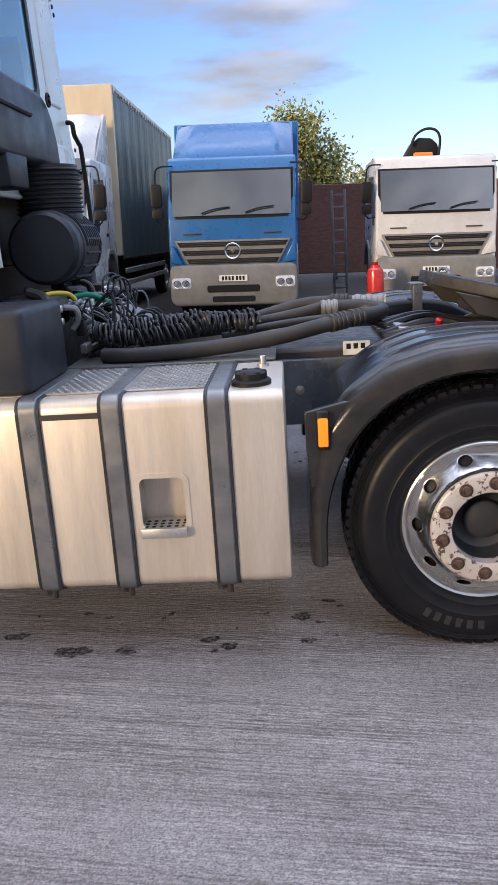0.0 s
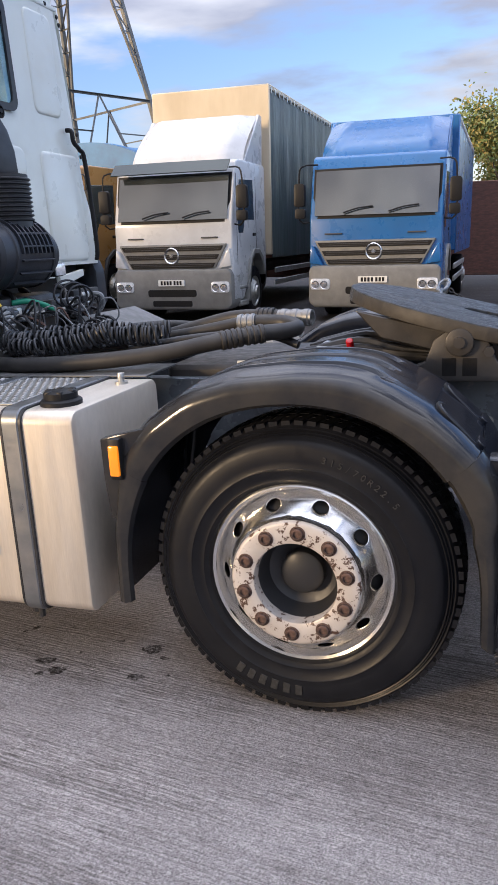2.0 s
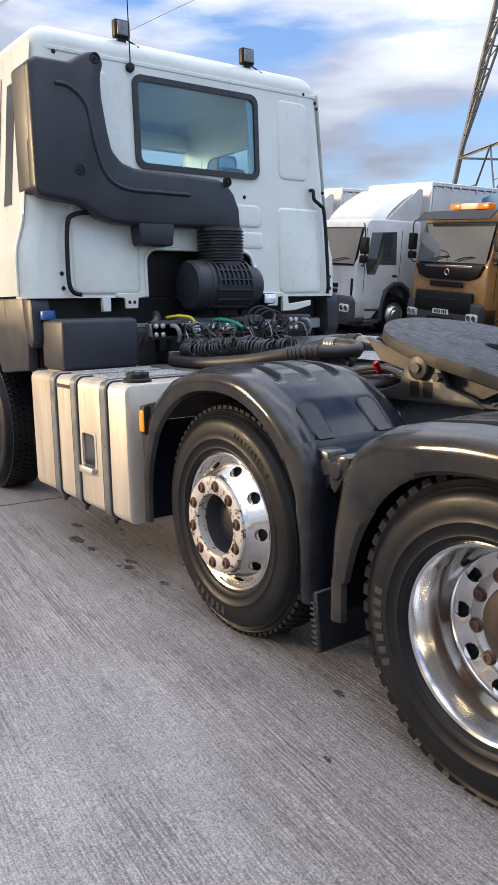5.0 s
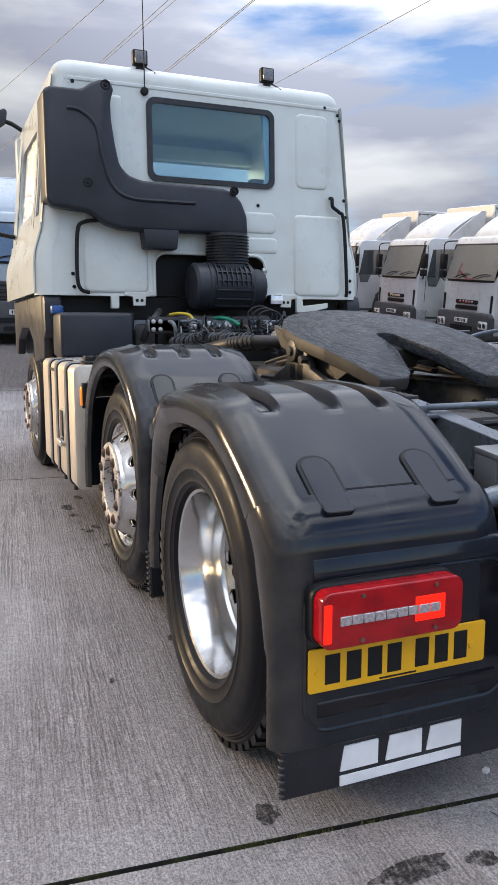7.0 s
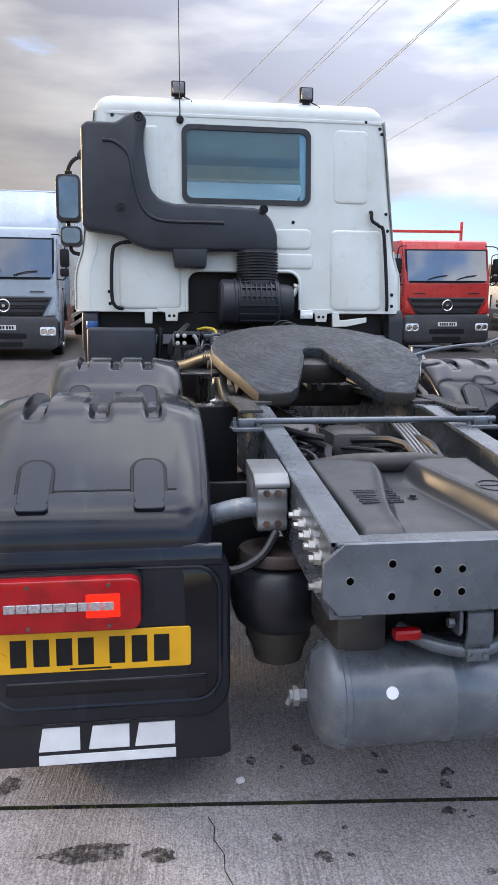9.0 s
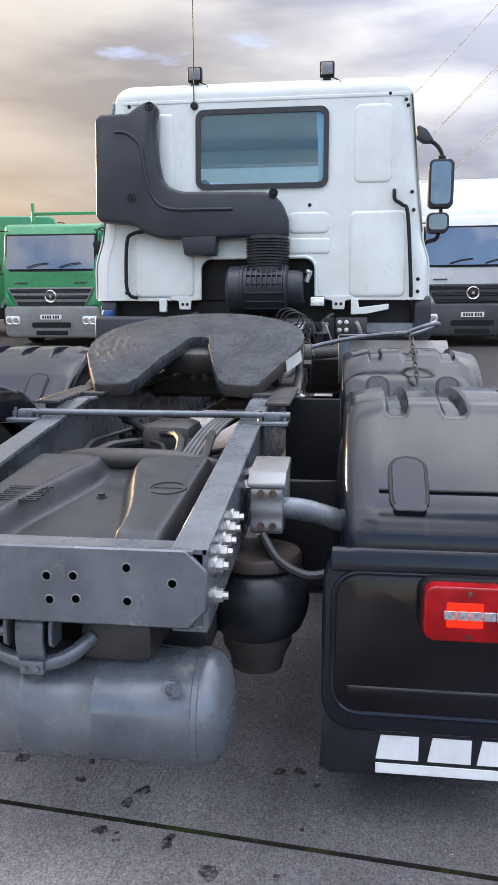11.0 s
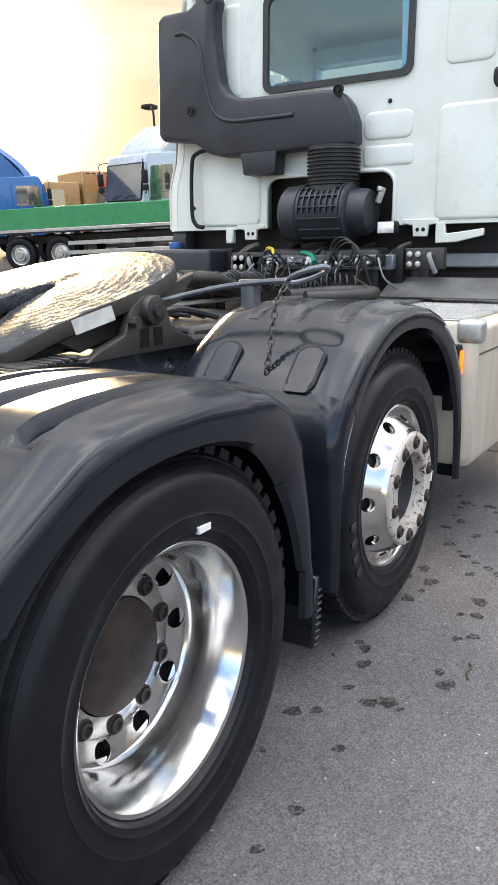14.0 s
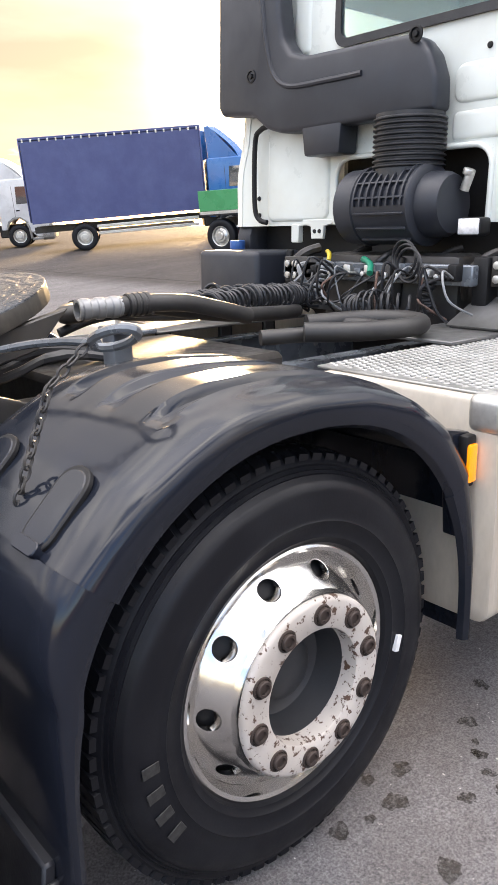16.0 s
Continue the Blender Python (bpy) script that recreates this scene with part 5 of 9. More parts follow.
# rear cross member: bent plate with drilled holes
bm = bmesh.new()
prism(bm, [(3.395, 0.745), (3.445, 0.79), (4.16, 0.79), (4.205, 0.745), (4.205, 0.66), (4.165, 0.615), (3.435, 0.615), (3.395, 0.66)], "x", 3.362, 3.376, 0.004, 1)
box(bm, (3.30, 3.43, 0.778), (3.374, 4.175, 0.79), 0.003, 1)
cross = part("rear_cross_member", bm, M_CHASSIS, tractor, "grey bent steel plate with drilled holes")
for y, z in ((3.46, 0.70), (3.56, 0.738), (3.56, 0.66), (3.67, 0.72), (3.67, 0.665), (3.73, 0.72), (3.73, 0.665), (3.85, 0.722), (3.855, 0.668), (3.91, 0.724), (3.915, 0.672), (4.03, 0.747), (4.03, 0.672), (4.13, 0.716)):
    # a flush black disc stands in for the dark of each hole
    bm = bmesh.new()
    lathe(bm, [(0.0, 0.0008), (0.0088, 0.0008), (0.0090, 0.0)], (3.376, y, z), (1, 0, 0), 16)
    hole = part("drilled_hole", bm, M_VOID, cross)
    bm = bmesh.new()
    lathe(bm, [(0.0091, 0.0006), (0.0115, 0.0005), (0.0120, 0.0)], (3.376, y, z), (1, 0, 0), 16)
    part("chipped_edge", bm, M_STAY, hole, "pale ring round the hole")
# cover over the axle, between the rails
bm = bmesh.new()


def cover_fn(u, v):
    x, y = 2.58 + 0.73 * u, 3.492 + 0.612 * v
    z = 0.868 - 0.085 * u
    mid = abs(y - 3.80)
    wide = 0.028 + 0.105 * smoothstep(0.05, 0.9, u)
    z -= 0.060 * (1 - smoothstep(wide, wide + 0.045, mid)) * (0.55 + 0.45 * smoothstep(0.0, 0.25, u))
    z += 0.007 * math.exp(-((mid - wide - 0.040) / 0.018) ** 2) * smoothstep(0.05, 0.3, u)
    z -= 0.11 * (1 - smoothstep(0.0, 0.045, min(u * 0.66, v * 0.56, (1 - v) * 0.56))) ** 2
    z -= 0.05 * smoothstep(0.90, 1.0, u)
    return V(x, y, z)


sheet(bm, cover_fn, 72, 110, thick=0.006)
cov = part("axle_cover", bm, M_COVER, tractor, "moulded dark plastic cover between the rails")
for k in range(4):
    z = cover_fn((2.955 + 0.032 * k - 2.58) / 0.73, 0.22).z
    bm = bmesh.new()
    for w0, w1 in ((3.575, 3.70),):
        box(bm, (2.944 + 0.032 * k, w0, z - 0.003), (2.948 + 0.032 * k, w1, z + 0.003), 0.001, 1)
        box(bm, (2.962 + 0.032 * k, w0 + 0.004, z - 0.004), (2.966 + 0.032 * k, w1 - 0.004, z + 0.002), 0.001, 1)
        for q in range(5):
            box(bm, (2.948 + 0.032 * k, w0 + 0.01 + 0.026 * q, z - 0.003), (2.963 + 0.032 * k, w0 + 0.014 + 0.026 * q, z + 0.002), 0.001, 1)
    part("moulded_bar", bm, M_COVER, cov)
bm = bmesh.new()
zc = cover_fn((2.93 - 2.58) / 0.73, (4.015 - 3.492) / 0.612).z
lathe(bm, [(0.052, -0.004), (0.051, 0.003), (0.047, 0.003), (0.046, -0.004)], (2.93, 4.015, zc), (0.12, 0, 1), 28)
box(bm, (2.925, 3.975, zc - 0.003), (2.931, 4.055, zc + 0.003), 0.001, 1)
part("moulded_ring", bm, M_COVER, cov)
bm = bmesh.new()
zb = cover_fn(0.36, 0.503).z
lathe(bm, [(0.016, -0.002), (0.016, 0.003), (0.010, 0.004), (0.010, 0.012), (0.0, 0.013)], (2.843, 3.80, zb), (0.1, 0, 1), 8)
part("cover_bolt", bm, M_DARKSTEEL, cov)
# air tank across the tail
bm = bmesh.new()
lathe(bm, [(0, 0), (0.05, 0.004), (0.10, 0.018), (0.128, 0.04), (0.137, 0.065), (0.137, 0.07), (0.1405, 0.072), (0.1405, 0.085), (0.137, 0.087), (0.137, 0.345), (0.1385, 0.347), (0.1385, 0.353), (0.137, 0.355), (0.137, 0.52), (0.1385, 0.522), (0.1385, 0.528), (0.137, 0.53),
            (0.137, 0.753), (0.1405, 0.755), (0.1405, 0.768), (0.137, 0.77), (0.137, 0.775), (0.128, 0.80), (0.10, 0.822), (0.05, 0.836), (0, 0.84)], (3.20, 3.40, 0.350), (0, 1, 0), 48)
air = part("air_tank", bm, M_CHASSIS, tractor, "grey painted cylindrical air tank")
bm = bmesh.new()
lathe(bm, [(0.0, 0.0), (0.0155, 0.0), (0.0155, 0.0015), (0.0, 0.0015)], (3.20 + 0.129, 3.585, 0.400), (0.93, 0, 0.36), 20)
part("sticker", bm, M_MARK, air, "round white sticker")
bm = bmesh.new()
cyl(bm, (3.20, 3.40, 0.345), (3.20, 3.355, 0.345), 0.016, seg=8)
lathe(bm, [(0, 0), (0.026, 0), (0.026, 0.014), (0, 0.014)], (3.20, 3.378, 0.345), (0, -1, 0), 6)
cyl(bm, (3.20, 3.362, 0.345), (3.195, 3.352, 0.322), 0.008, seg=8)
part("drain_valve", bm, M_STAY, air)
bm = bmesh.new()
cyl(bm, (3.30, 4.11, 0.44), (3.335, 4.11, 0.455), 0.022, seg=6)
cyl(bm, (3.33, 4.11, 0.452), (3.35, 4.13, 0.46), 0.014, seg=8)
part("air_fitting", bm, M_CHASSIS, air)
bm = bmesh.new()
tube(bm, [(3.24, 3.625, 0.530), (3.29, 3.68, 0.510), (3.315, 3.74, 0.498), (3.32, 3.79, 0.495), (3.315, 3.84, 0.498), (3.30, 3.88, 0.515), (3.27, 3.915, 0.545)], 0.019, 10, 5)
prism(bm, [(3.335, 0.615), (3.352, 0.600), (3.356, 0.560), (3.350, 0.525), (3.338, 0.505), (3.330, 0.505), (3.338, 0.530), (3.342, 0.560), (3.338, 0.592), (3.32, 0.607)], "y", 3.760, 3.826, 0.002, 1)
box(bm, (3.300, 3.764, 0.476), (3.348, 3.822, 0.508), 0.004, 2)
for y in (3.736, 3.842):
    prism(bm, [(3.30, 0.616), (3.356, 0.616), (3.362, 0.600), (3.362, 0.556), (3.350, 0.545), (3.30, 0.545)], "y", y, y + 0.009, 0.002, 1)
for y in (3.778, 3.808):
    cyl(bm, (3.345, y, 0.492), (3.355, y, 0.492), 0.007, seg=6)
cyl(bm, (3.338, 3.715, 0.575), (3.338, 3.73, 0.575), 0.012, seg=6)
part("tow_bracket", bm, M_CHASSIS, tractor, "grey towing bracket under the cross member")
bm = bmesh.new()
box(bm, (3.30, 3.585, 0.530), (3.335, 3.655, 0.560), 0.01, 2)
part("red_connector", bm, M_RED, tractor, "red plastic connector")
bm = bmesh.new()
for a, b in (((2.95, 3.46, 0.45), (3.25, 3.60, 0.60)), ((3.0, 3.88, 0.48), (3.28, 4.06, 0.585)), ((2.7, 3.5, 0.40), (3.05, 4.15, 0.58))):
    box(bm, a, b, 0.03, 2)
part("brake_gear", bm, M_DARKSTEEL, tractor, "dark brake gear under the tail")
# mudguard stay boxes with tubes, and air springs
for s in (1, -1):
    # black sheets added to hide the bright ground seen past the rail
    for px, z0, z1 in ((1.70, 0.42, 0.965), (2.62, 0.50, 0.80)):
        bm = bmesh.new()
        box(bm, (px, yy(s, 0.645), z0), (px + 0.02, yy(s, 0.415), z1), 0.004, 1)
        part("splash_plate", bm, M_BLACK, tractor, "added black sheet that darkens the gap between rail and fender")
    bm = bmesh.new()
    prism(bm, [(2.80, 0.845), (2.895, 0.832), (2.905, 0.815), (2.898, 0.792), (2.905, 0.765), (2.898, 0.742), (2.905, 0.718), (2.896, 0.700), (2.80, 0.700)], "y", yy(s, 0.505), yy(s, 0.415), 0.008, 2)
    stay = part("stay_box", bm, M_STAY, tractor, "grey cast stay block bolted to the rail")
    bm = bmesh.new()
    prism(bm, [(2.70, 0.884), (2.86, 0.866), (2.904, 0.842), (2.904, 0.828), (2.855, 0.846), (2.70, 0.862)], "y", yy(s, 0.512), yy(s, 0.408), 0.005, 2)
    box(bm, (2.70, yy(s, 0.46) - 0.05, 0.72), (2.80, yy(s, 0.46) + 0.05, 0.868), 0.01, 2)
    part("top_plate", bm, M_STAY, stay, "pale bare metal plate")
    for q, h in ((0.445, 0.725), (0.478, 0.725), (0.445, 0.815), (0.478, 0.815)):
        bm = bmesh.new()
        lathe(bm, [(0.011, -0.001), (0.011, 0.006), (0.0, 0.007)], (2.905, yy(s, q), h), (1, 0, 0), 6)
        part("stay_bolt", bm, M_RUST, stay)
    bm = bmesh.new()
    tube(bm, [(2.86, yy(s, 0.45), 0.765), (2.86, yy(s, 0.54), 0.765), (2.85, yy(s, 0.62), 0.745), (2.83, yy(s, 0.70), 0.71)], 0.031, 12, 5)
    part("stay_tube", bm, M_CHASSIS, tractor, "bent grey mudguard tube")
    bm = bmesh.new()
    lathe(bm, [(0, 0.600), (0.10, 0.600), (0.118, 0.592), (0.136, 0.572), (0.146, 0.540), (0.147, 0.500), (0.141, 0.462), (0.126, 0.425), (0.100, 0.402), (0, 0.398)], (2.84, yy(s, 0.43), 0.0), (0, 0, 1), 32)
    spring = part("air_spring", bm, M_FLAP, tractor, "black rubber air spring")
    bm = bmesh.new()
    lathe(bm, [(0, 0.405), (0.098, 0.405), (0.098, 0.372), (0.080, 0.340), (0.072, 0.30), (0, 0.30)], (2.84, yy(s, 0.43), 0.0), (0, 0, 1), 28)
    part("piston", bm, M_GLINTTAN, spring, "pale dusty piston under the spring")
    bm = bmesh.new()
    lathe(bm, [(0, 0.640), (0.118, 0.640), (0.124, 0.632), (0.124, 0.606), (0.112, 0.598), (0, 0.598)], (2.84, yy(s, 0.43), 0.0), (0, 0, 1), 28)
    part("top_bead", bm, M_HUBRUST, spring, "rusty bead plate")
    bm = bmesh.new()
    tube(bm, [(2.90, yy(s, 0.45), 0.70), (2.94, yy(s, 0.50), 0.64), (2.95, yy(s, 0.58), 0.605), (2.93, yy(s, 0.66), 0.62)], 0.013, 8, 5)
    part("cable", bm, M_CABLE, tractor)
# axle tubes
for x in (AX1, AX2, AX3):
    bm = bmesh.new()
    z = ground_z(x, CY) + 0.49
    cyl(bm, (x, yy(1, 0.92), z), (x, yy(-1, 0.92), z), 0.075, seg=16)
    part("axle", bm, M_DARKSTEEL, tractor, "dark steel axle tube")
bm = bmesh.new()
lathe(bm, [(0, -0.24), (0.15, -0.20), (0.22, -0.08), (0.22, 0.08), (0.15, 0.20), (0, 0.24)], (AX3, CY, 0.43), (0, 1, 0), 24)
part("differential", bm, M_DARKSTEEL, tractor, "dark cast differential housing")


# ---- air lines, hoses and valves on the deck behind the cab
M_HOSE = material("black_ribbed_hose", (0.022, 0.021, 0.021), 0.5, vary=(0.034, 0.032, 0.030), vscale=9, bump=0.2, bscale=120, bdist=0.001)
M_GREYCOIL = material("pale_grey_coil", (0.26, 0.27, 0.28), 0.4, vary=(0.16, 0.17, 0.18), vscale=12)
M_DECK = material("worn_pale_deck_steel", (0.17, 0.17, 0.17), 0.42, metal=0.5, vary=(0.11, 0.11, 0.105), vscale=5, rvary=0.12, spots=(0.10, 0.09, 0.08), spot_scale=9, spot_lo=0.62, spot_hi=0.72)


def coil(path, r, turns, wire, seed=0, flat=1.0):
    """A helix wound along a path of points."""
    rnd_c = random.Random(seed)
    P = [Vector(p) for p in path]
    L = [0.0]
    for a, b in zip(P, P[1:]):
        L.append(L[-1] + (b - a).length)
    n = int(turns * 12)
    pts, u = [], None
    wob = [rnd_c.uniform(0.75, 1.2) for _ in range(int(turns) + 2)]
    for k in range(n + 1):
        s_ = L[-1] * k / n
        i = max(j for j in range(len(P) - 1) if L[j] <= s_ + 1e-9)
        t_ = (s_ - L[i]) / (L[i + 1] - L[i])
        c = P[i].lerp(P[i + 1], t_)
        d = (P[min(i + 2, len(P) - 1)] - P[max(i - 0, 0)]).normalized()
        if u is None:
            u = ring_frame(d)[1]
        u = (u - d * u.dot(d)).normalized()
        w = d.cross(u)
        a = 2 * math.pi * k / 12
        q = k / 12
        rr = r * (wob[int(q)] + (wob[int(q) + 1] - wob[int(q)]) * (q - int(q)))
        v = u * math.cos(a) * rr + w * math.sin(a) * rr
        v.z *= flat
        pts.append(c + v + d * 0.008 * math.sin(q * 1.3 + seed))
    bm = bmesh.new()
    return tube(bm, pts, wire, 6)


part("coiled_air_line", coil([(-0.64, 3.44, 1.16), (-0.50, 3.40, 1.155), (-0.33, 3.42, 1.16), (-0.15, 3.47, 1.165), (0.02, 3.50, 1.165), (0.12, 3.52, 1.16)], 0.042, 34, 0.0075, 1), M_CABLE, tractor, "black coiled air line lying on the deck")
part("coiled_air_line", coil([(-0.60, 3.53, 1.15), (-0.42, 3.58, 1.16), (-0.20, 3.60, 1.17), (0.0, 3.62, 1.165), (0.10, 3.66, 1.16)], 0.045, 26, 0.0075, 2), M_CABLE, tractor, "black coiled air line lying on the deck")
part("coiled_air_line", coil([(-0.56, 3.36, 1.14), (-0.40, 3.33, 1.14), (-0.24, 3.37, 1.145), (-0.10, 3.43, 1.19)], 0.036, 20, 0.0065, 3), M_CABLE, tractor, "black coiled air line lying on the deck")
part("coiled_air_line", coil([(-0.60, 3.82, 1.12), (-0.50, 3.95, 1.13), (-0.46, 4.08, 1.15), (-0.52, 4.20, 1.14)], 0.055, 12, 0.006, 4), M_CABLE, tractor, "black coiled air line lying on the deck")
part("coiled_air_line", coil([(-0.72, 4.14, 1.10), (-0.70, 4.14, 1.17), (-0.71, 4.15, 1.25)], 0.026, 11, 0.005, 5), M_CABLE, tractor, "black coiled air line")
part("coiled_air_line", coil([(-0.735, 3.55, 1.305), (-0.70, 3.545, 1.26), (-0.67, 3.535, 1.20), (-0.655, 3.525, 1.13), (-0.60, 3.51, 1.115), (-0.54, 3.50, 1.12)], 0.024, 13, 0.0085, 6), M_GREYCOIL, tractor, "pale grey coiled air line hanging down")
for pts, r, mat, lab in (
        ([(-0.86, 3.42, 1.335), (-0.80, 3.47, 1.345), (-0.75, 3.53, 1.335), (-0.725, 3.55, 1.305)], 0.011, M_YELLOW, "yellow air line end"),
        ([(-0.78, 3.72, 1.31), (-0.73, 3.77, 1.315), (-0.69, 3.84, 1.295), (-0.64, 3.88, 1.26)], 0.014, M_GREEN, "green air line end"),
        ([(-0.55, 3.27, 1.075), (-0.40, 3.235, 1.075), (-0.10, 3.25, 1.085), (0.20, 3.30, 1.11), (0.42, 3.37, 1.145), (0.58, 3.46, 1.165), (0.68, 3.56, 1.165), (0.70, 3.64, 1.17), (0.62, 3.70, 1.185), (0.46, 3.69, 1.19)], 0.034, M_HOSE, "thick dark hose"),
        ([(-0.40, 3.30, 1.08), (-0.48, 3.36, 1.08), (-0.55, 3.45, 1.085), (-0.50, 3.56, 1.09), (-0.35, 3.66, 1.10), (0.0, 3.72, 1.12), (0.25, 3.71, 1.155), (0.42, 3.74, 1.185)], 0.030, M_HOSE, "thick dark hose"),
        ([(0.0, 3.80, 1.12), (0.18, 3.82, 1.165), (0.35, 3.83, 1.20), (0.52, 3.80, 1.205), (0.60, 3.785, 1.20)], 0.033, M_HOSE, "thick dark hose"),
        ([(-0.05, 3.52, 1.10), (0.20, 3.56, 1.135), (0.45, 3.60, 1.15), (0.60, 3.60, 1.14), (0.72, 3.58, 1.10)], 0.018, M_CABLE, "black cable"),
        ([(0.10, 4.22, 1.10), (-0.05, 4.34, 1.10), (-0.22, 4.42, 1.105), (-0.36, 4.38, 1.105), (-0.42, 4.25, 1.105), (-0.36, 4.10, 1.10), (-0.15, 3.98, 1.09)], 0.036, M_HOSE, "thick dark hose curled on the deck"),
        ([(0.20, 4.10, 1.08), (0.0, 4.20, 1.085), (-0.18, 4.26, 1.085), (-0.30, 4.20, 1.085), (-0.28, 4.05, 1.085)], 0.028, M_HOSE, "thick dark hose curled on the deck")):
    bm = bmesh.new()
    tube(bm, pts, r, 12, 6)
    part("hose", bm, mat, tractor, lab)


def ferrule(a, b, r, rings=4):
    """A pressed metal hose end with rings."""
    bm = bmesh.new()
    a, b = Vector(a), Vector(b)
    L = (b - a).length
    prof = [(0.0, 0.0), (r, 0.0)]
    for k in range(rings):
        h = L * (k + 0.5) / rings
        prof += [(r, h - L * 0.1), (r + 0.004, h - L * 0.07), (r + 0.004, h + L * 0.07), (r, h + L * 0.1)]
    prof += [(r + 0.002, L), (r - 0.008, L), (r - 0.010, L - 0.03), (0.0, L - 0.03)]
    return lathe(bm, prof, a, b - a, 22)


part("hose_end", ferrule((0.58, 3.787, 1.20), (0.74, 3.767, 1.197), 0.035, 3), M_STAY, tractor, "grey ringed hose end")
part("hose_end", ferrule((0.47, 3.80, 1.205), (0.56, 3.792, 1.203), 0.037, 4), M_HOSE, tractor, "dark ringed hose sleeve")
part("hose_end", ferrule((0.50, 3.69, 1.19), (0.42, 3.69, 1.188), 0.036, 3), M_STAY, tractor, "grey ringed hose end")
part("hose_end", ferrule((0.44, 3.38, 1.148), (0.52, 3.425, 1.158), 0.037, 4), M_DARKSTEEL, tractor, "dark ringed hose sleeve")
part("hose_end", ferrule((0.53, 3.43, 1.16), (0.60, 3.475, 1.165), 0.037, 3), M_HOSE, tractor, "dark ringed hose sleeve")
# deck plates under the lines
for lo, hi in (((-0.70, 3.16, 1.035), (0.20, 3.46, 1.045)), ((-0.80, 4.20, 1.045), (-0.30, 4.56, 1.058)), ((-0.66, 3.30, 1.085), (-0.63, 3.74, 1.125))):
    bm = bmesh.new()
    box(bm, lo, hi, 0.003, 1)
    part("deck_plate", bm, M_DECK, tractor, "worn pale deck plate")
bm = bmesh.new()
sheet(bm, lambda u, v: V(-0.85 + 0.22 * u, 4.30 + 0.90 * v, 1.17 - 0.10 * u), 2, 4, thick=0.008)
part("deck_plate", bm, M_DECK, tractor, "pale sloping deck plate")
# cross beam with valves under the cab
bm = bmesh.new()
box(bm, (-0.80, 3.22, 1.215), (-0.735, 4.34, 1.30), 0.006, 1)
beam = part("valve_beam", bm, M_CHASSIS, tractor, "grey cross beam carrying air valves")
rv = random.Random(12)
for k in range(13):
    y = 3.48 + 0.066 * k
    bm = bmesh.new()
    h = rv.uniform(0.03, 0.07)
    box(bm, (-0.745, y - 0.022, 1.235), (-0.745 + rv.uniform(0.03, 0.07), y + 0.022, 1.235 + h), 0.008, 2)
    vb = part("valve", bm, (M_DARKSTEEL, M_CHASSIS, M_BLACK, M_ALUDULL)[rv.randrange(4)], beam)
    bm = bmesh.new()
    cyl(bm, (-0.70, y, 1.25), (-0.66, y + rv.uniform(-0.01, 0.01), 1.255), 0.011, seg=8, bevel=0.002)
    part("union", bm, M_ALUDULL if k % 3 else M_BLACK, vb)
for y0, z0, x0 in ((3.26, 1.285, -0.735), (4.42, 1.30, -0.79)):
    bm = bmesh.new()
    box(bm, (x0 - 0.05, y0 - 0.03, z0 - 0.085), (x0, y0 + 0.20, z0 + 0.035), 0.006, 2)
    vb = part("port_plate", bm, M_DARKSTEEL, beam, "dark plate with round silver ports")
    for i in range(2):
        for j in range(2):
            bm = bmesh.new()
            cyl(bm, (x0 - 0.01, y0 + 0.05 * i, z0 - 0.055 * j), (x0 + 0.014, y0 + 0.05 * i, z0 - 0.055 * j), 0.017, seg=14, bevel=0.004)
            part("port", bm, M_ALUDULL, vb, "round silver port")
    bm = bmesh.new()
    tube(bm, [(x0, y0 + 0.12, z0), (x0 + 0.05, y0 + 0.13, z0 - 0.01), (x0 + 0.05, y0 + 0.15, z0 - 0.06), (x0 + 0.02, y0 + 0.16, z0 - 0.10)], 0.014, 8, 4)
    part("elbow", bm, M_GREYCOIL, vb)
# thin looping pipes in front of the beam
for k in range(26):
    y0 = 3.42 + 0.90 * k / 26 + rv.uniform(-0.03, 0.03)
    y1 = y0 + rv.uniform(-0.22, 0.22)
    up = rv.uniform(1.14, 1.34)
    bm = bmesh.new()
    tube(bm, [(-0.67, y0, 1.25), (-0.60 + rv.uniform(-0.03, 0.05), y0 + (y1 - y0) * 0.3, up), (-0.58 + rv.uniform(-0.04, 0.05), y0 + (y1 - y0) * 0.7, rv.uniform(1.10, 1.20)), (-0.66, y1, rv.uniform(1.06, 1.12))], rv.uniform(0.004, 0.007), 6, 5)
    part("air_pipe", bm, M_GREYCOIL if k % 5 == 0 else M_RUST if k % 7 == 0 else M_CABLE, beam)
for k in range(3):
    bm = bmesh.new()
    c = V(-0.66 + 0.02 * k, 4.05 + 0.03 * k, 1.33 - 0.015 * k)
    tube(bm, [c + V(0.03 * math.cos(a), 0.085 * math.cos(a), 0.07 * math.sin(a)) for a in [2 * math.pi * j / 20 for j in range(21)]], 0.006, 6)
    part("air_pipe", bm, M_CABLE, beam, "looped black pipe")
# label on the rail, bracket by the far fender, perforated plate and red tap
bm = bmesh.new()
box(bm, (0.50, 3.405, 1.000), (0.62, 3.412, 1.062), 0.002, 1)
lb = part("label_plate", bm, M_LABEL, tractor, "pale label plate with plain dark bars")
for k in range(3):
    bm = bmesh.new()
    box(bm, (0.515 + 0.032 * k, 3.4035, 1.028), (0.535 + 0.032 * k, 3.4055, 1.052), 0.0005, 1)
    part("label_bar", bm, M_BLACK, lb)
bm = bmesh.new()
box(bm, (0.98, 4.44, 0.98), (1.035, 4.50, 1.225), 0.006, 2)
br = part("fender_bracket", bm, M_CHASSIS, tractor, "grey steel bracket by the fender")
bm = bmesh.new()
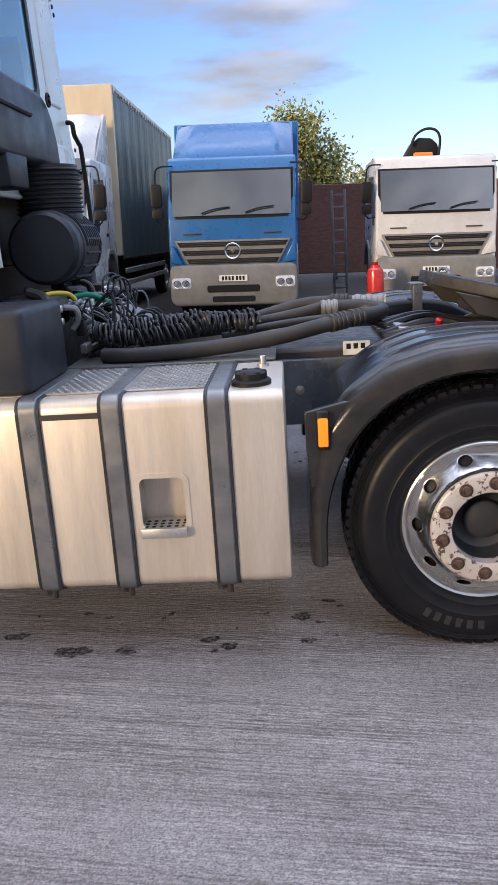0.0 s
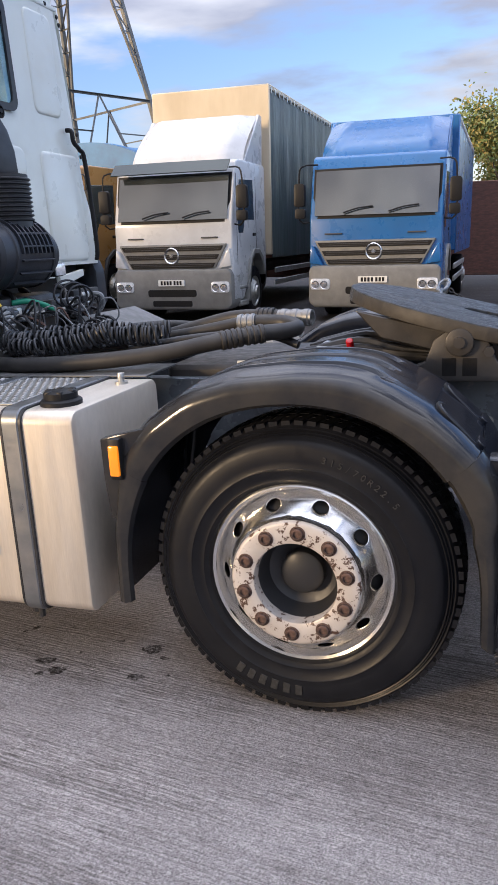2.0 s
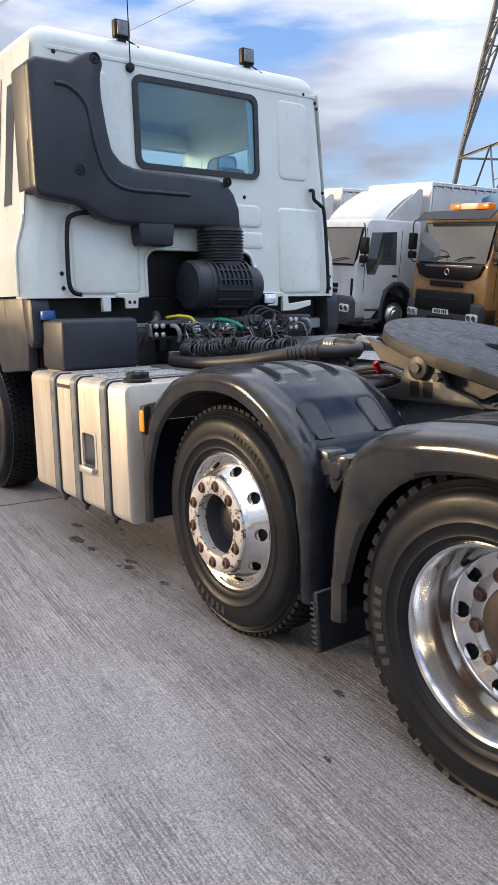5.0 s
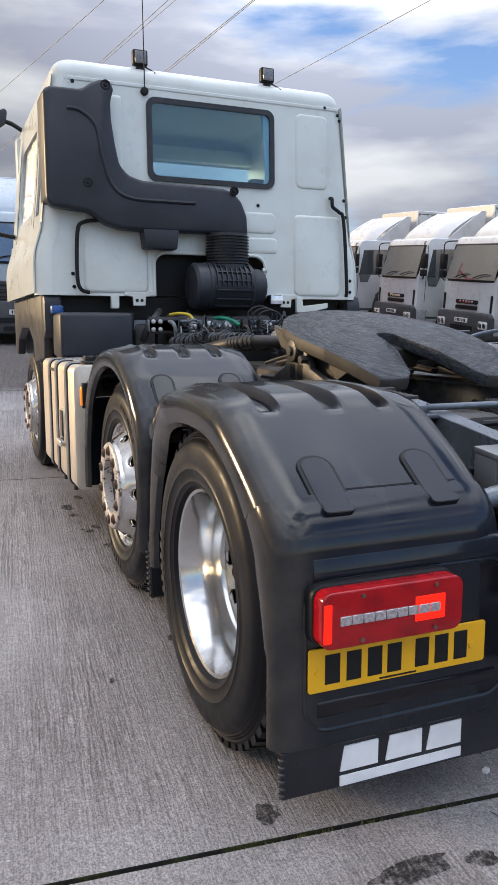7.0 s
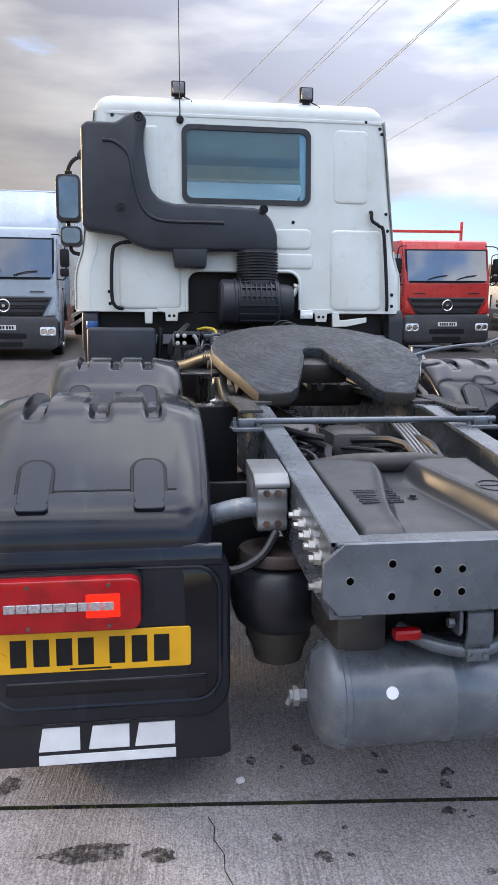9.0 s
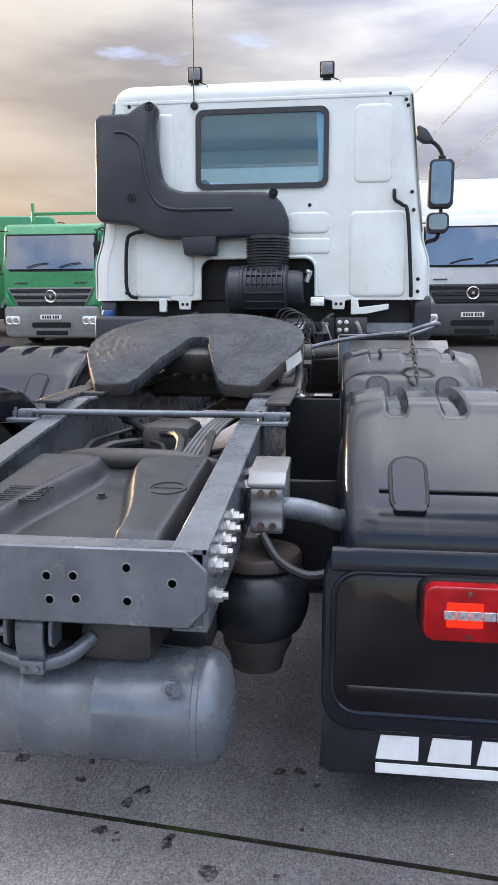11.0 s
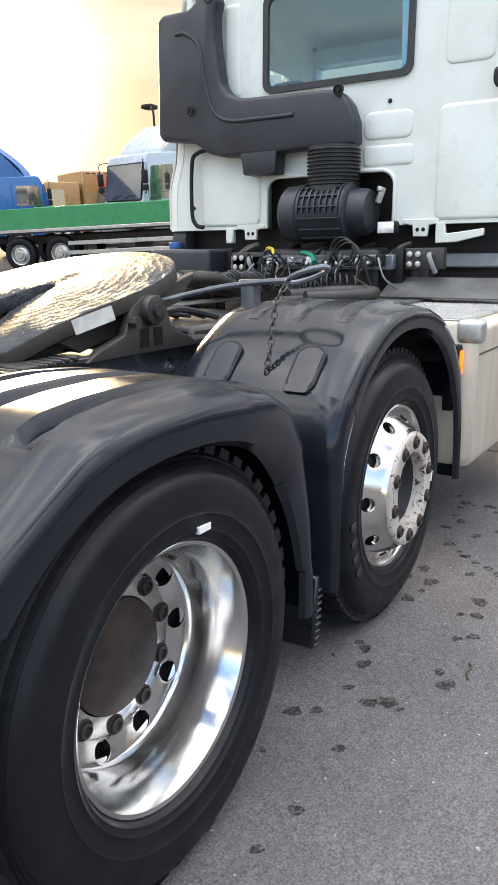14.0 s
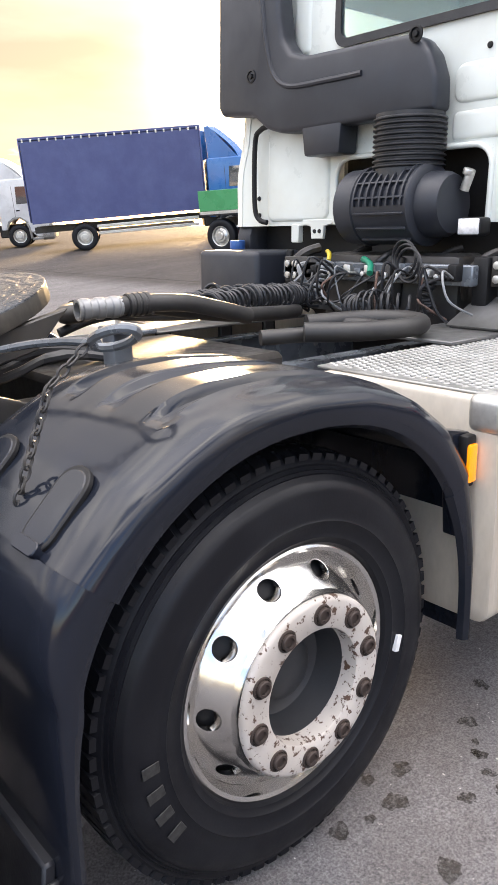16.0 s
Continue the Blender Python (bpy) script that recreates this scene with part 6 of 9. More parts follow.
box(bm, (0.97, 4.44, 1.215), (1.045, 4.60, 1.228), 0.004, 1)
part("bracket_foot", bm, M_CHASSIS, br)
bm = bmesh.new()
box(bm, (0.78, 3.62, 1.06), (1.04, 3.84, 1.072), 0.004, 1, rot=(0, 6, 0))
pl = part("bracket_plate", bm, M_ALUDULL, tractor, "pale slotted bracket plate")
for k in range(3):
    bm = bmesh.new()
    box(bm, (0.82 + 0.07 * k, 3.66, 1.066 - 0.0075 * k), (0.86 + 0.07 * k, 3.74, 1.0765 - 0.0075 * k), 0.002, 1, rot=(0, 6, 0))
    part("slot", bm, M_BLACK, pl)
bm = bmesh.new()
cyl(bm, (0.95, 3.56, 1.07), (0.95, 3.52, 1.125), 0.016, seg=12, bevel=0.004)
part("red_tap", bm, M_RED, tractor, "red plastic tap")
for k in range(9):
    bm = bmesh.new()
    y = 3.50 + 0.075 * k
    tube(bm, [(0.70, y, 1.05), (0.95, y + rv.uniform(-0.06, 0.06), 1.075 + rv.uniform(0, 0.03)), (1.15, y + rv.uniform(-0.06, 0.06), 1.06), (1.45, y + rv.uniform(-0.04, 0.04), 1.03)], rv.uniform(0.010, 0.02), 7, 4)
    part("chassis_hose", bm, M_CABLE, tractor)
bm = bmesh.new()
box(bm, (0.15, 3.46, 0.90), (1.0, 4.18, 1.035), 0.02, 1)
part("gearbox_cover", bm, M_DARKSTEEL, tractor, "dark gearbox housing between the rails")


# ---- fifth wheel
FW_TILT = 14.0
FWM = Matrix.Translation((1.40, CY - 0.015, 1.215)) @ Matrix.Rotation(radians(FW_TILT), 4, "Y")


def put(bm, m):
    bmesh.ops.transform(bm, matrix=m, verts=bm.verts)
    return bm


def plate_outline():
    """Round in front, two horns and a throat behind; local x to the rear."""
    R, pts = 0.485, []
    for k in range(25):
        a = radians(90 + 180 * k / 24)
        pts.append((R * 1.02 * math.cos(a), R * math.sin(a)))
    pts += [(0.10, -0.485), (0.26, -0.455), (0.40, -0.40), (0.545, -0.335), (0.555, -0.30), (0.54, -0.20), (0.50, -0.165), (0.30, -0.105), (0.12, -0.062), (0.05, -0.055)]
    pts += [(0.01, -0.045), (-0.012, -0.02), (-0.015, 0.0), (-0.012, 0.02), (0.01, 0.045)]
    pts += [(0.05, 0.055), (0.12, 0.062), (0.30, 0.105), (0.50, 0.165), (0.54, 0.20), (0.555, 0.30), (0.545, 0.335), (0.40, 0.40), (0.26, 0.455), (0.10, 0.485)]
    return pts


def grease_material():
    """Worn steel under a film of grease, scored in rings round the throat."""
    m = material("greasy_fifth_wheel_steel", (0.028, 0.032, 0.038), 0.46, spec=0.24, vary=(0.052, 0.057, 0.065), vscale=9, vlo=0.40, vhi=0.64, rvary=0.16)
    n, l = m.node_tree.nodes, m.node_tree.links
    b = n["Principled BSDF"]
    tc, mp, rings, lumps, fine_ = n.new("ShaderNodeTexCoord"), n.new("ShaderNodeMapping"), n.new("ShaderNodeTexWave"), n.new("ShaderNodeTexNoise"), n.new("ShaderNodeTexNoise")
    mp.inputs["Location"].default_value = (-1.42, -CY + 0.015, -1.2)
    l.new(tc.outputs["Object"], mp.inputs["Vector"])
    rings.wave_type, rings.rings_direction = "RINGS", "Z"
    for k, v in (("Scale", 8.0), ("Distortion", 8.0), ("Detail", 5.0), ("Detail Scale", 1.4), ("Detail Roughness", 0.7)):
        rings.inputs[k].default_value = v
    l.new(mp.outputs["Vector"], rings.inputs["Vector"])
    for t, sc in ((lumps, 14.0), (fine_, 75.0)):
        t.inputs["Scale"].default_value, t.inputs["Detail"].default_value, t.inputs["Roughness"].default_value = sc, 5, 0.62
        l.new(mp.outputs["Vector"], t.inputs["Vector"])
    add, add2, bp = n.new("ShaderNodeMath"), n.new("ShaderNodeMath"), n.new("ShaderNodeBump")
    add.operation = add2.operation = "MULTIPLY_ADD"
    add.inputs[1].default_value, add2.inputs[1].default_value = 0.22, 0.25
    l.new(rings.outputs["Fac"], add.inputs[0])
    l.new(lumps.outputs["Fac"], add.inputs[2])
    l.new(fine_.outputs["Fac"], add2.inputs[0])
    l.new(add.outputs["Value"], add2.inputs[2])
    bp.inputs["Strength"].default_value, bp.inputs["Distance"].default_value = 1.0, 0.016
    l.new(add2.outputs["Value"], bp.inputs["Height"])
    l.new(bp.outputs["Normal"], b.inputs["Normal"])
    return m


M_GREASE = grease_material()
fifth = thing("fifth_wheel", "greasy dark fifth wheel coupling plate with a slotted throat", "coupling", (1.40, CY, 0.985))
bm = bmesh.new()
prism(bm, plate_outline(), "z", -0.055, 0.0, 0.006, 2)
for v in bm.verts:                      # the horns bend down
    if v.co.x > 0.25:
        v.co.z -= 0.30 * (v.co.x - 0.25) ** 1.5
cplate = part("coupling_plate", put(bm, FWM), M_GREASE, fifth, "scarred plate smeared with grease, with sun glint painted on its dirty edge")
# rim faces turn tan: dirt plus the low sun's glint put into the colour
cplate.data.materials.append(M_GLINTTAN)
for f in cplate.data.polygons:
    if f.normal.z < 0.35 and abs(f.center.y - CY) > 0.22:
        f.material_index = 1
bm = bmesh.new()
prism(bm, [(-0.40, -0.06), (0.40, -0.06), (0.30, -0.14), (-0.28, -0.14)], "y", -0.40, -0.37, 0.004, 1)
prism(bm, [(-0.40, -0.06), (0.40, -0.06), (0.30, -0.14), (-0.28, -0.14)], "y", 0.37, 0.40, 0.004, 1)
box(bm, (-0.25, -0.16, -0.15), (0.10, 0.16, -0.05), 0.02, 2)
box(bm, (0.02, -0.36, -0.12), (0.06, 0.36, -0.06), 0.006, 1)
part("plate_rib", put(bm, FWM), M_DARKSTEEL, fifth)
for s in (1, -1):
    bm = bmesh.new()
    y = yy(s, 0.475)
    prism(bm, [(1.10, 0.985), (1.72, 0.985), (1.66, 1.02), (1.53, 1.06), (1.49, 1.15), (1.43, 1.185), (1.36, 1.185), (1.30, 1.14), (1.27, 1.06), (1.16, 1.02)], "y", y, y + s * 0.035, 0.006, 2)
    cyl(bm, (1.395, y - s * 0.03, 1.135), (1.395, y + s * 0.06, 1.135), 0.052, seg=18, bevel=0.006)
    cyl(bm, (1.395, y - s * 0.042, 1.135), (1.395, y - s * 0.02, 1.135), 0.022, seg=8)
    cyl(bm, (1.50, y - s * 0.035, 1.10), (1.50, y, 1.10), 0.02, seg=6)
    part("pivot_bracket", bm, M_DARKSTEEL, fifth, "dark cast pivot bracket")
    for k in range(2):
        bm = bmesh.new()
        box(bm, (1.33 + 0.075 * k, y - s * 0.0015, 1.005), (1.385 + 0.075 * k, y + s * 0.004, 1.075), 0.004, 1)
        part("bracket_slot", bm, M_BLACK, fifth)
bm = bmesh.new()
prism(bm, rounded(0.15, 0.05, 0.004, cx=0.0, cy=0.0), "y", -0.001, 0.001)
part("label_plate", put(bm, Matrix.Translation((1.645, 4.262, 1.118)) @ Matrix.Rotation(radians(-22), 4, "Z") @ Matrix.Rotation(radians(16), 4, "Y")), M_LABEL, fifth, "worn pale maker's label")
bm = bmesh.new()
tube(bm, [(1.35, 4.2, 1.14), (1.26, 4.45, 1.20), (1.23, 4.62, 1.225), (1.225, 4.76, 1.235)], 0.010, 8, 4)
loop = []
for k in range(21):
    a = 2 * math.pi * k / 20
    loop.append((1.228 + 0.03 * math.cos(a), 4.83 + 0.075 * math.sin(a), 1.252 + 0.012 * math.cos(a) + 0.024 * math.sin(a)))
tube(bm, loop, 0.010, 8)
part("release_handle", bm, M_CHASSIS, fifth, "steel release handle with a loop")


def chain(pts, link=0.017):
    bm = bmesh.new()
    for i, (a, b) in enumerate(zip(pts, pts[1:])):
        a, b = Vector(a), Vector(b)
        n = max(1, int((b - a).length / (link * 1.35)))
        for k in range(n):
            c = a.lerp(b, (k + 0.5) / n)
            d, u, w = ring_frame(b - a)
            side = u if k % 2 else w
            tube(bm, [c + d * (link * math.cos(2 * math.pi * j / 10)) + side * (link * 0.55 * math.sin(2 * math.pi * j / 10)) for j in range(11)], 0.0032, 5, caps=False)
    return bm


part("chain", chain([(1.26, 4.775, 1.235), (1.35, 4.78, 1.165), (1.42, 4.80, 1.02), (1.455, 4.80, 0.93)]), M_DARKSTEEL, fifth, "thin hanging chain")

# mounting plate, ladder angles and cross bar behind it
for s in (1, -1):
    bm = bmesh.new()
    box(bm, (0.95, yy(s, 0.46), 0.985), (1.95, yy(s, 0.30), 1.003), 0.004, 1)
    ang = part("mounting_angle", bm, M_DARKSTEEL, tractor, "toothed dark steel mounting angle")
    for k in range(14):
        bm = bmesh.new()
        box(bm, (1.75 + 0.035 * k, yy(s, 0.47), 1.0 - 0.0015 * k), (1.768 + 0.035 * k, yy(s, 0.38), 1.014 - 0.0015 * k), 0.003, 1)
        part("angle_tooth", bm, M_DARKSTEEL, ang)
bm = bmesh.new()
cyl(bm, (2.33, 3.36, 0.962), (2.33, 4.30, 0.962), 0.012, seg=12)
for y in (3.36, 4.24):
    box(bm, (2.285, y - 0.055, 0.928), (2.385, y + 0.055, 0.944), 0.004, 1)
    box(bm, (2.312, y - 0.030, 0.940), (2.348, y + 0.030, 0.972), 0.008, 2)
    for q in (-0.042, 0.042):
        cyl(bm, (2.33, y + q, 0.942), (2.33, y + q, 0.962), 0.011, seg=6)
        cyl(bm, (2.33, y + q, 0.960), (2.33, y + q, 0.976), 0.006, seg=8)
part("cross_bar", bm, M_CHASSIS, tractor, "grey cross bar clamped over the rails")
rnd = random.Random(7)
for k in range(16):
    bm = bmesh.new()
    y0, y1 = rnd.uniform(3.5, 4.15), rnd.uniform(3.5, 4.15)
    z = rnd.uniform(0.74, 0.93)
    tube(bm, [(1.75, y0, z), (2.05, (y0 + y1) / 2 + rnd.uniform(-0.12, 0.12), z - 0.03), (2.4, y1, z + rnd.uniform(-0.05, 0.0)), (2.7, y1 + rnd.uniform(-0.05, 0.05), 0.70)], rnd.uniform(0.008, 0.016), 7, 4)
    part("chassis_hose", bm, M_CABLE, tractor, "black hose between the rails")
for k in range(5):
    bm = bmesh.new()
    tube(bm, [(1.9, 4.02 + 0.016 * k, 0.93), (2.2, 3.98 + 0.016 * k, 0.90), (2.45, 3.96 + 0.016 * k, 0.85), (2.62, 3.95 + 0.016 * k, 0.80)], 0.007, 6, 4)
    part("brake_pipe", bm, M_STRAP, tractor, "grey pipe of a bundle")
bm = bmesh.new()
tube(bm, [(2.5, 3.52, 0.80), (2.58, 3.65, 0.84), (2.62, 3.80, 0.85), (2.58, 3.95, 0.84), (2.5, 4.08, 0.80)], 0.035, 10, 4)
box(bm, (1.75, 3.55, 0.62), (2.55, 4.08, 0.72), 0.05, 2)
box(bm, (1.9, 3.72, 0.70), (2.15, 3.92, 0.90), 0.04, 2)
part("suspension_member", bm, M_DARKSTEEL, tractor, "dark suspension members between the rails")


# ---- cab
def outer_d(z):
    """Half width of the cab by height."""
    pts = [(1.30, 1.29), (1.70, 1.29), (1.78, 1.28), (1.92, 1.235), (2.2, 1.20), (2.6, 1.163), (2.85, 1.14), (2.98, 1.125)]
    for (z0, d0), (z1, d1) in zip(pts, pts[1:]):
        if z <= z1:
            return d0 + (d1 - d0) * max(0, (z - z0)) / (z1 - z0)
    return pts[-1][1]


def back_x(z):
    return -0.985 - 0.045 * (z - 1.47) / 1.5


def ring_panel(bm, put3, a0, b0, a1, b1, hole, n=12, thick=0.03):
    """A panel from (a0, b0) to (a1, b1) with a rounded window; put3 lays it in space, with a third value for depth."""
    cx, cy, w, h, r = hole
    inn = rounded(w, h, r, n // 2, cx, cy)
    out = []
    for x, y in inn:
        dx, dy = x - cx, y - cy
        t = 1e9
        if dx > 1e-9:
            t = min(t, (a1 - cx) / dx)
        elif dx < -1e-9:
            t = min(t, (a0 - cx) / dx)
        if dy > 1e-9:
            t = min(t, (b1 - cy) / dy)
        elif dy < -1e-9:
            t = min(t, (b0 - cy) / dy)
        out.append([cx + dx * t, cy + dy * t])
    for corner in ((a0, b0), (a1, b0), (a0, b1), (a1, b1)):
        k = min(range(len(out)), key=lambda i: (out[i][0] - corner[0]) ** 2 + (out[i][1] - corner[1]) ** 2)
        out[k] = list(corner)
    t = bmesh.new()
    rows = []
    for f in (0.0, 0.25, 0.6, 1.0):
        rows.append([t.verts.new(put3(i[0] + (o[0] - i[0]) * f, i[1] + (o[1] - i[1]) * f, 0.0)) for i, o in zip(inn, out)])
    rows.insert(0, [t.verts.new(put3(i[0], i[1], thick)) for i in inn])
    m = len(inn)
    for A, B in zip(rows, rows[1:]):
        for k in range(m):
            j = (k + 1) % m
            t.faces.new((A[k], A[j], B[j], B[k]))
    merge(bm, t)


cab = part("cab", bmesh.new(), M_WHITE, tractor, "white painted day cab")
# back wall: upper part round the window, lower part with the air filter's notch
bm = bmesh.new()


def on_back(y, z, depth):
    f = max(-1.0, min(1.0, (y - CY) / 1.0))
    lim = outer_d(z) - 0.105
    q = max(-lim, min(lim, (y - CY) * lim / 1.12))
    return V(back_x(z) - depth, CY - 0.03 + q, z)


WIN = (3.815, 2.585, 0.95, 0.53, 0.05)
ring_panel(bm, on_back, CY - 1.12, 1.93, CY + 1.12, 2.97, WIN, 14)
sheet(bm, lambda u, v: on_back(CY - 1.12 + (3.40 - CY + 1.12) * u, 1.47 + 0.46 * v, 0), 8, 6)
sheet(bm, lambda u, v: on_back(4.24 + (CY + 1.12 - 4.24) * u, 1.47 + 0.46 * v, 0), 8, 6)
sheet(bm, lambda u, v: on_back(3.40 + 0.84 * u, 1.79 + 0.14 * v, 0), 8, 2)
for yc, g in ((3.40, 1), (4.24, -1)):    # rounded upper corners of the notch
    fan = bmesh.new()
    arc = [fan.verts.new(on_back(yc + g * (0.085 - 0.085 * math.sin(radians(9 * k))), 1.705 + 0.085 * math.cos(radians(9 * k)), 0)) for k in range(11)]
    tip = fan.verts.new(on_back(yc, 1.79, 0))
    for a, b in zip(arc, arc[1:]):
        fan.faces.new((tip, a, b))
    merge(bm, fan)
part("back_wall", bm, M_WHITE, cab, "white pressed rear wall of the cab")
lip_path = [(3.40, 1.475), (3.40, 1.60), (3.40, 1.705)]
lip_path += [(3.485 - 0.085 * math.cos(radians(15 * k)), 1.705 + 0.085 * math.sin(radians(15 * k))) for k in range(1, 7)]
lip_path += [(7.64 - y, z) for y, z in reversed(lip_path)]
bm = bmesh.new()
tube(bm, [on_back(y, z, -0.002) for y, z in lip_path], 0.013, 10)
part("notch_lip", bm, M_WHITE, cab)
# black sheets added for the dark in the notch, under the cab and at the arches
for lo, hi in (((-1.16, 3.30, 1.475), (-1.12, 4.34, 1.90)), ((-1.16, CY - 1.19, 1.032), (-1.12, CY + 1.13, 1.47)), ((-1.155, CY - 1.19, 0.72), (-1.125, CY - 0.57, 1.028)), ((-1.155, CY + 0.55, 0.72), (-1.125, CY + 1.17, 1.028))):
    bm = bmesh.new()
    box(bm, lo, hi, 0.004, 1)
    part("engine_cover", bm, M_BLACK, cab, "added black sheet for the dark behind and under the cab")
# rounded corner posts, sides, roof
for s in (1, -1):
    bm = bmesh.new()

    def corner(u, v, s=s):
        z = 1.47 + 1.50 * v
        D = outer_d(z)
        a = radians(90 * u)
        r = 0.11
        x = back_x(z)
        return V(x - r + r * math.cos(a), yy(s, 0.03 * s + D - r + r * math.sin(a)), z)

    sheet(bm, corner, 8, 40, thick=0.004)
    part("corner_post", bm, M_WHITE, cab)
    bm = bmesh.new()

    def on_side(x, z, depth, s=s):
        return V(x, yy(s, 0.03 * s + outer_d(z) - depth), z)

    ring_panel(bm, on_side, -3.05, 1.97, -1.05, 2.97, (-2.12, 2.42, 0.95, 0.62, 0.10), 12)
    sheet(bm, lambda u, v, s=s: V(-3.05 + 2.0 * u, yy(s, 0.03 * s + outer_d(1.485 + 0.485 * v)), 1.485 + 0.485 * v), 6, 12, thick=0.01)
    part("side_wall", bm, M_WHITE, cab)
    bm = bmesh.new()
    sheet(bm, lambda u, v, s=s: V(-2.58 + 0.92 * u, yy(s, 0.03 * s + outer_d(2.12 + 0.60 * v) - 0.02), 2.12 + 0.60 * v), 4, 6, thick=0.004)
    part("side_window", bm, M_GLASS, cab, "clear side window").visible_shadow = False
    for x in (-1.52, -2.72):
        bm = bmesh.new()
        sheet(bm, lambda u, v, s=s, x=x: V(x + 0.008 * u, yy(s, 0.03 * s + outer_d(1.35 + 1.5 * v) + 0.002), 1.35 + 1.5 * v), 1, 14, thick=0.002)
        part("door_gap", bm, M_BLACK, cab)
    bm = bmesh.new()
    sheet(bm, lambda u, v, s=s: V(-1.40 + 0.13 * u, yy(s, 0.03 * s + outer_d(2.05 + 0.73 * v) + 0.003), 2.05 + 0.73 * v), 1, 8, thick=0.003)
    part("quarter_window", bm, M_TINT, cab, "narrow dark quarter window")
    # dark lower corner and wheel arch
    bm = bmesh.new()
    prism(bm, [(-1.16, 1.50), (-1.02, 1.50), (-0.99, 1.42), (-0.985, 1.22), (-1.03, 1.16), (-1.10, 1.20), (-1.14, 1.34)], "y", yy(s, 1.275), yy(s, 1.15), 0.02)
    prism(bm, [(-1.02, 1.50), (-3.05, 1.50), (-3.05, 1.0), (-2.88, 1.0), (-2.78, 1.14), (-2.5, 1.24), (-2.0, 1.24), (-1.72, 1.14), (-1.62, 0.98), (-1.12, 1.02), (-1.08, 1.30)], "y", yy(s, 1.27), yy(s, 1.20), 0.015)
    part("lower_trim", bm, M_PLASTIC, cab, "dark grey plastic arch trim")
bm = bmesh.new()


xb = back_x(2.965)
prev = None
for k in range(9):
    a = radians(-6 + 96 * k / 8)
    e, z = 0.13 * (1 - math.cos(a)), 2.965 + 0.128 * math.sin(a)
    ring = [bm.verts.new((px, py, z)) for px, py in rounded(2.03 - 2 * e, 2 * outer_d(2.965) - 2 * e, max(0.03, 0.112 - 0.4 * e), 8, xb - 1.015, CY - 0.03)]
    if prev:
        for i in range(len(ring)):
            j = (i + 1) % len(ring)
            bm.faces.new((prev[i], prev[j], ring[j], ring[i]))
    prev = ring
mid = bm.verts.new((xb - 1.015, CY - 0.03, 3.108))
for i in range(len(prev)):
    bm.faces.new((prev[i], prev[(i + 1) % len(prev)], mid))
part("roof", bm, M_ROOFTRIM, cab, "pale roof panel")
bm = bmesh.new()
box(bm, (-3.0, CY - 1.2, 1.22), (-1.08, CY + 1.2, 1.30), 0.01, 1)
box(bm, (-3.06, CY - 1.18, 1.0), (-3.0, CY + 1.18, 2.02), 0.02, 2)
for y in (CY - 0.62, CY + 0.62):
    box(bm, (-1.62, y - 0.26, 1.45), (-1.45, y + 0.26, 2.25), 0.06, 3)
    box(bm, (-1.60, y - 0.13, 2.24), (-1.48, y + 0.13, 2.47), 0.05, 3)
    box(bm, (-2.1, y - 0.26, 1.30), (-1.5, y + 0.26, 1.60), 0.06, 2)
box(bm, (-3.0, CY - 1.1, 1.7), (-2.6, CY + 1.1, 2.08), 0.05, 2)
part("interior", bm, material("grey_cab_trim", (0.26, 0.28, 0.30), 0.7, vary=(0.18, 0.19, 0.205), vscale=4), cab, "dark seats and dashboard")
bm = bmesh.new()
sheet(bm, lambda u, v: V(-3.07 + 0.10 * v, CY - 1.12 + 2.24 * u, 2.03 + 0.86 * v), 4, 4, thick=0.006)
part("windscreen", bm, M_GLASS, cab, "clear windscreen").visible_shadow = False
bm = bmesh.new()
box(bm, (-3.08, CY - 1.16, 2.86), (-2.9, CY + 1.16, 3.0), 0.03, 2)
for s in (1, -1):
    box(bm, (-3.08, yy(s, 1.17) - 0.03, 1.9), (-2.95, yy(s, 1.17) + 0.03, 2.95), 0.02, 2)
part("windscreen_frame", bm, M_WHITE, cab)
# rear window
bm = bmesh.new()
w0, w1 = rounded(1.00, 0.58, 0.065, 6, WIN[0], WIN[1]), rounded(0.925, 0.505, 0.045, 6, WIN[0], WIN[1])
t = bmesh.new()
prev = None
for wv, x in ((w0, 0.0), (w0, 0.018), (w1, 0.018), (w1, -0.012)):
    ring = [t.verts.new(V(back_x(z) + x, y, z)) for y, z in wv]
    if prev:
        for k in range(len(ring)):
            j = (k + 1) % len(ring)
            t.faces.new((prev[k], prev[j], ring[j], ring[k]))
    prev = ring
merge(bm, t)
rw = part("rear_window", bm, M_CABLE, cab, "black rubber window seal")
bm = bmesh.new()
sheet(bm, lambda u, v: V(back_x(WIN[1]) + 0.004 - 0.03 * (v - 0.5) * 0.53, WIN[0] - 0.465 + 0.93 * u, WIN[1] - 0.255 + 0.51 * v), 2, 2, thick=0.004)
part("pane", bm, M_REARGLASS, rw, "bluish rear glass reflecting the sky").visible_shadow = False


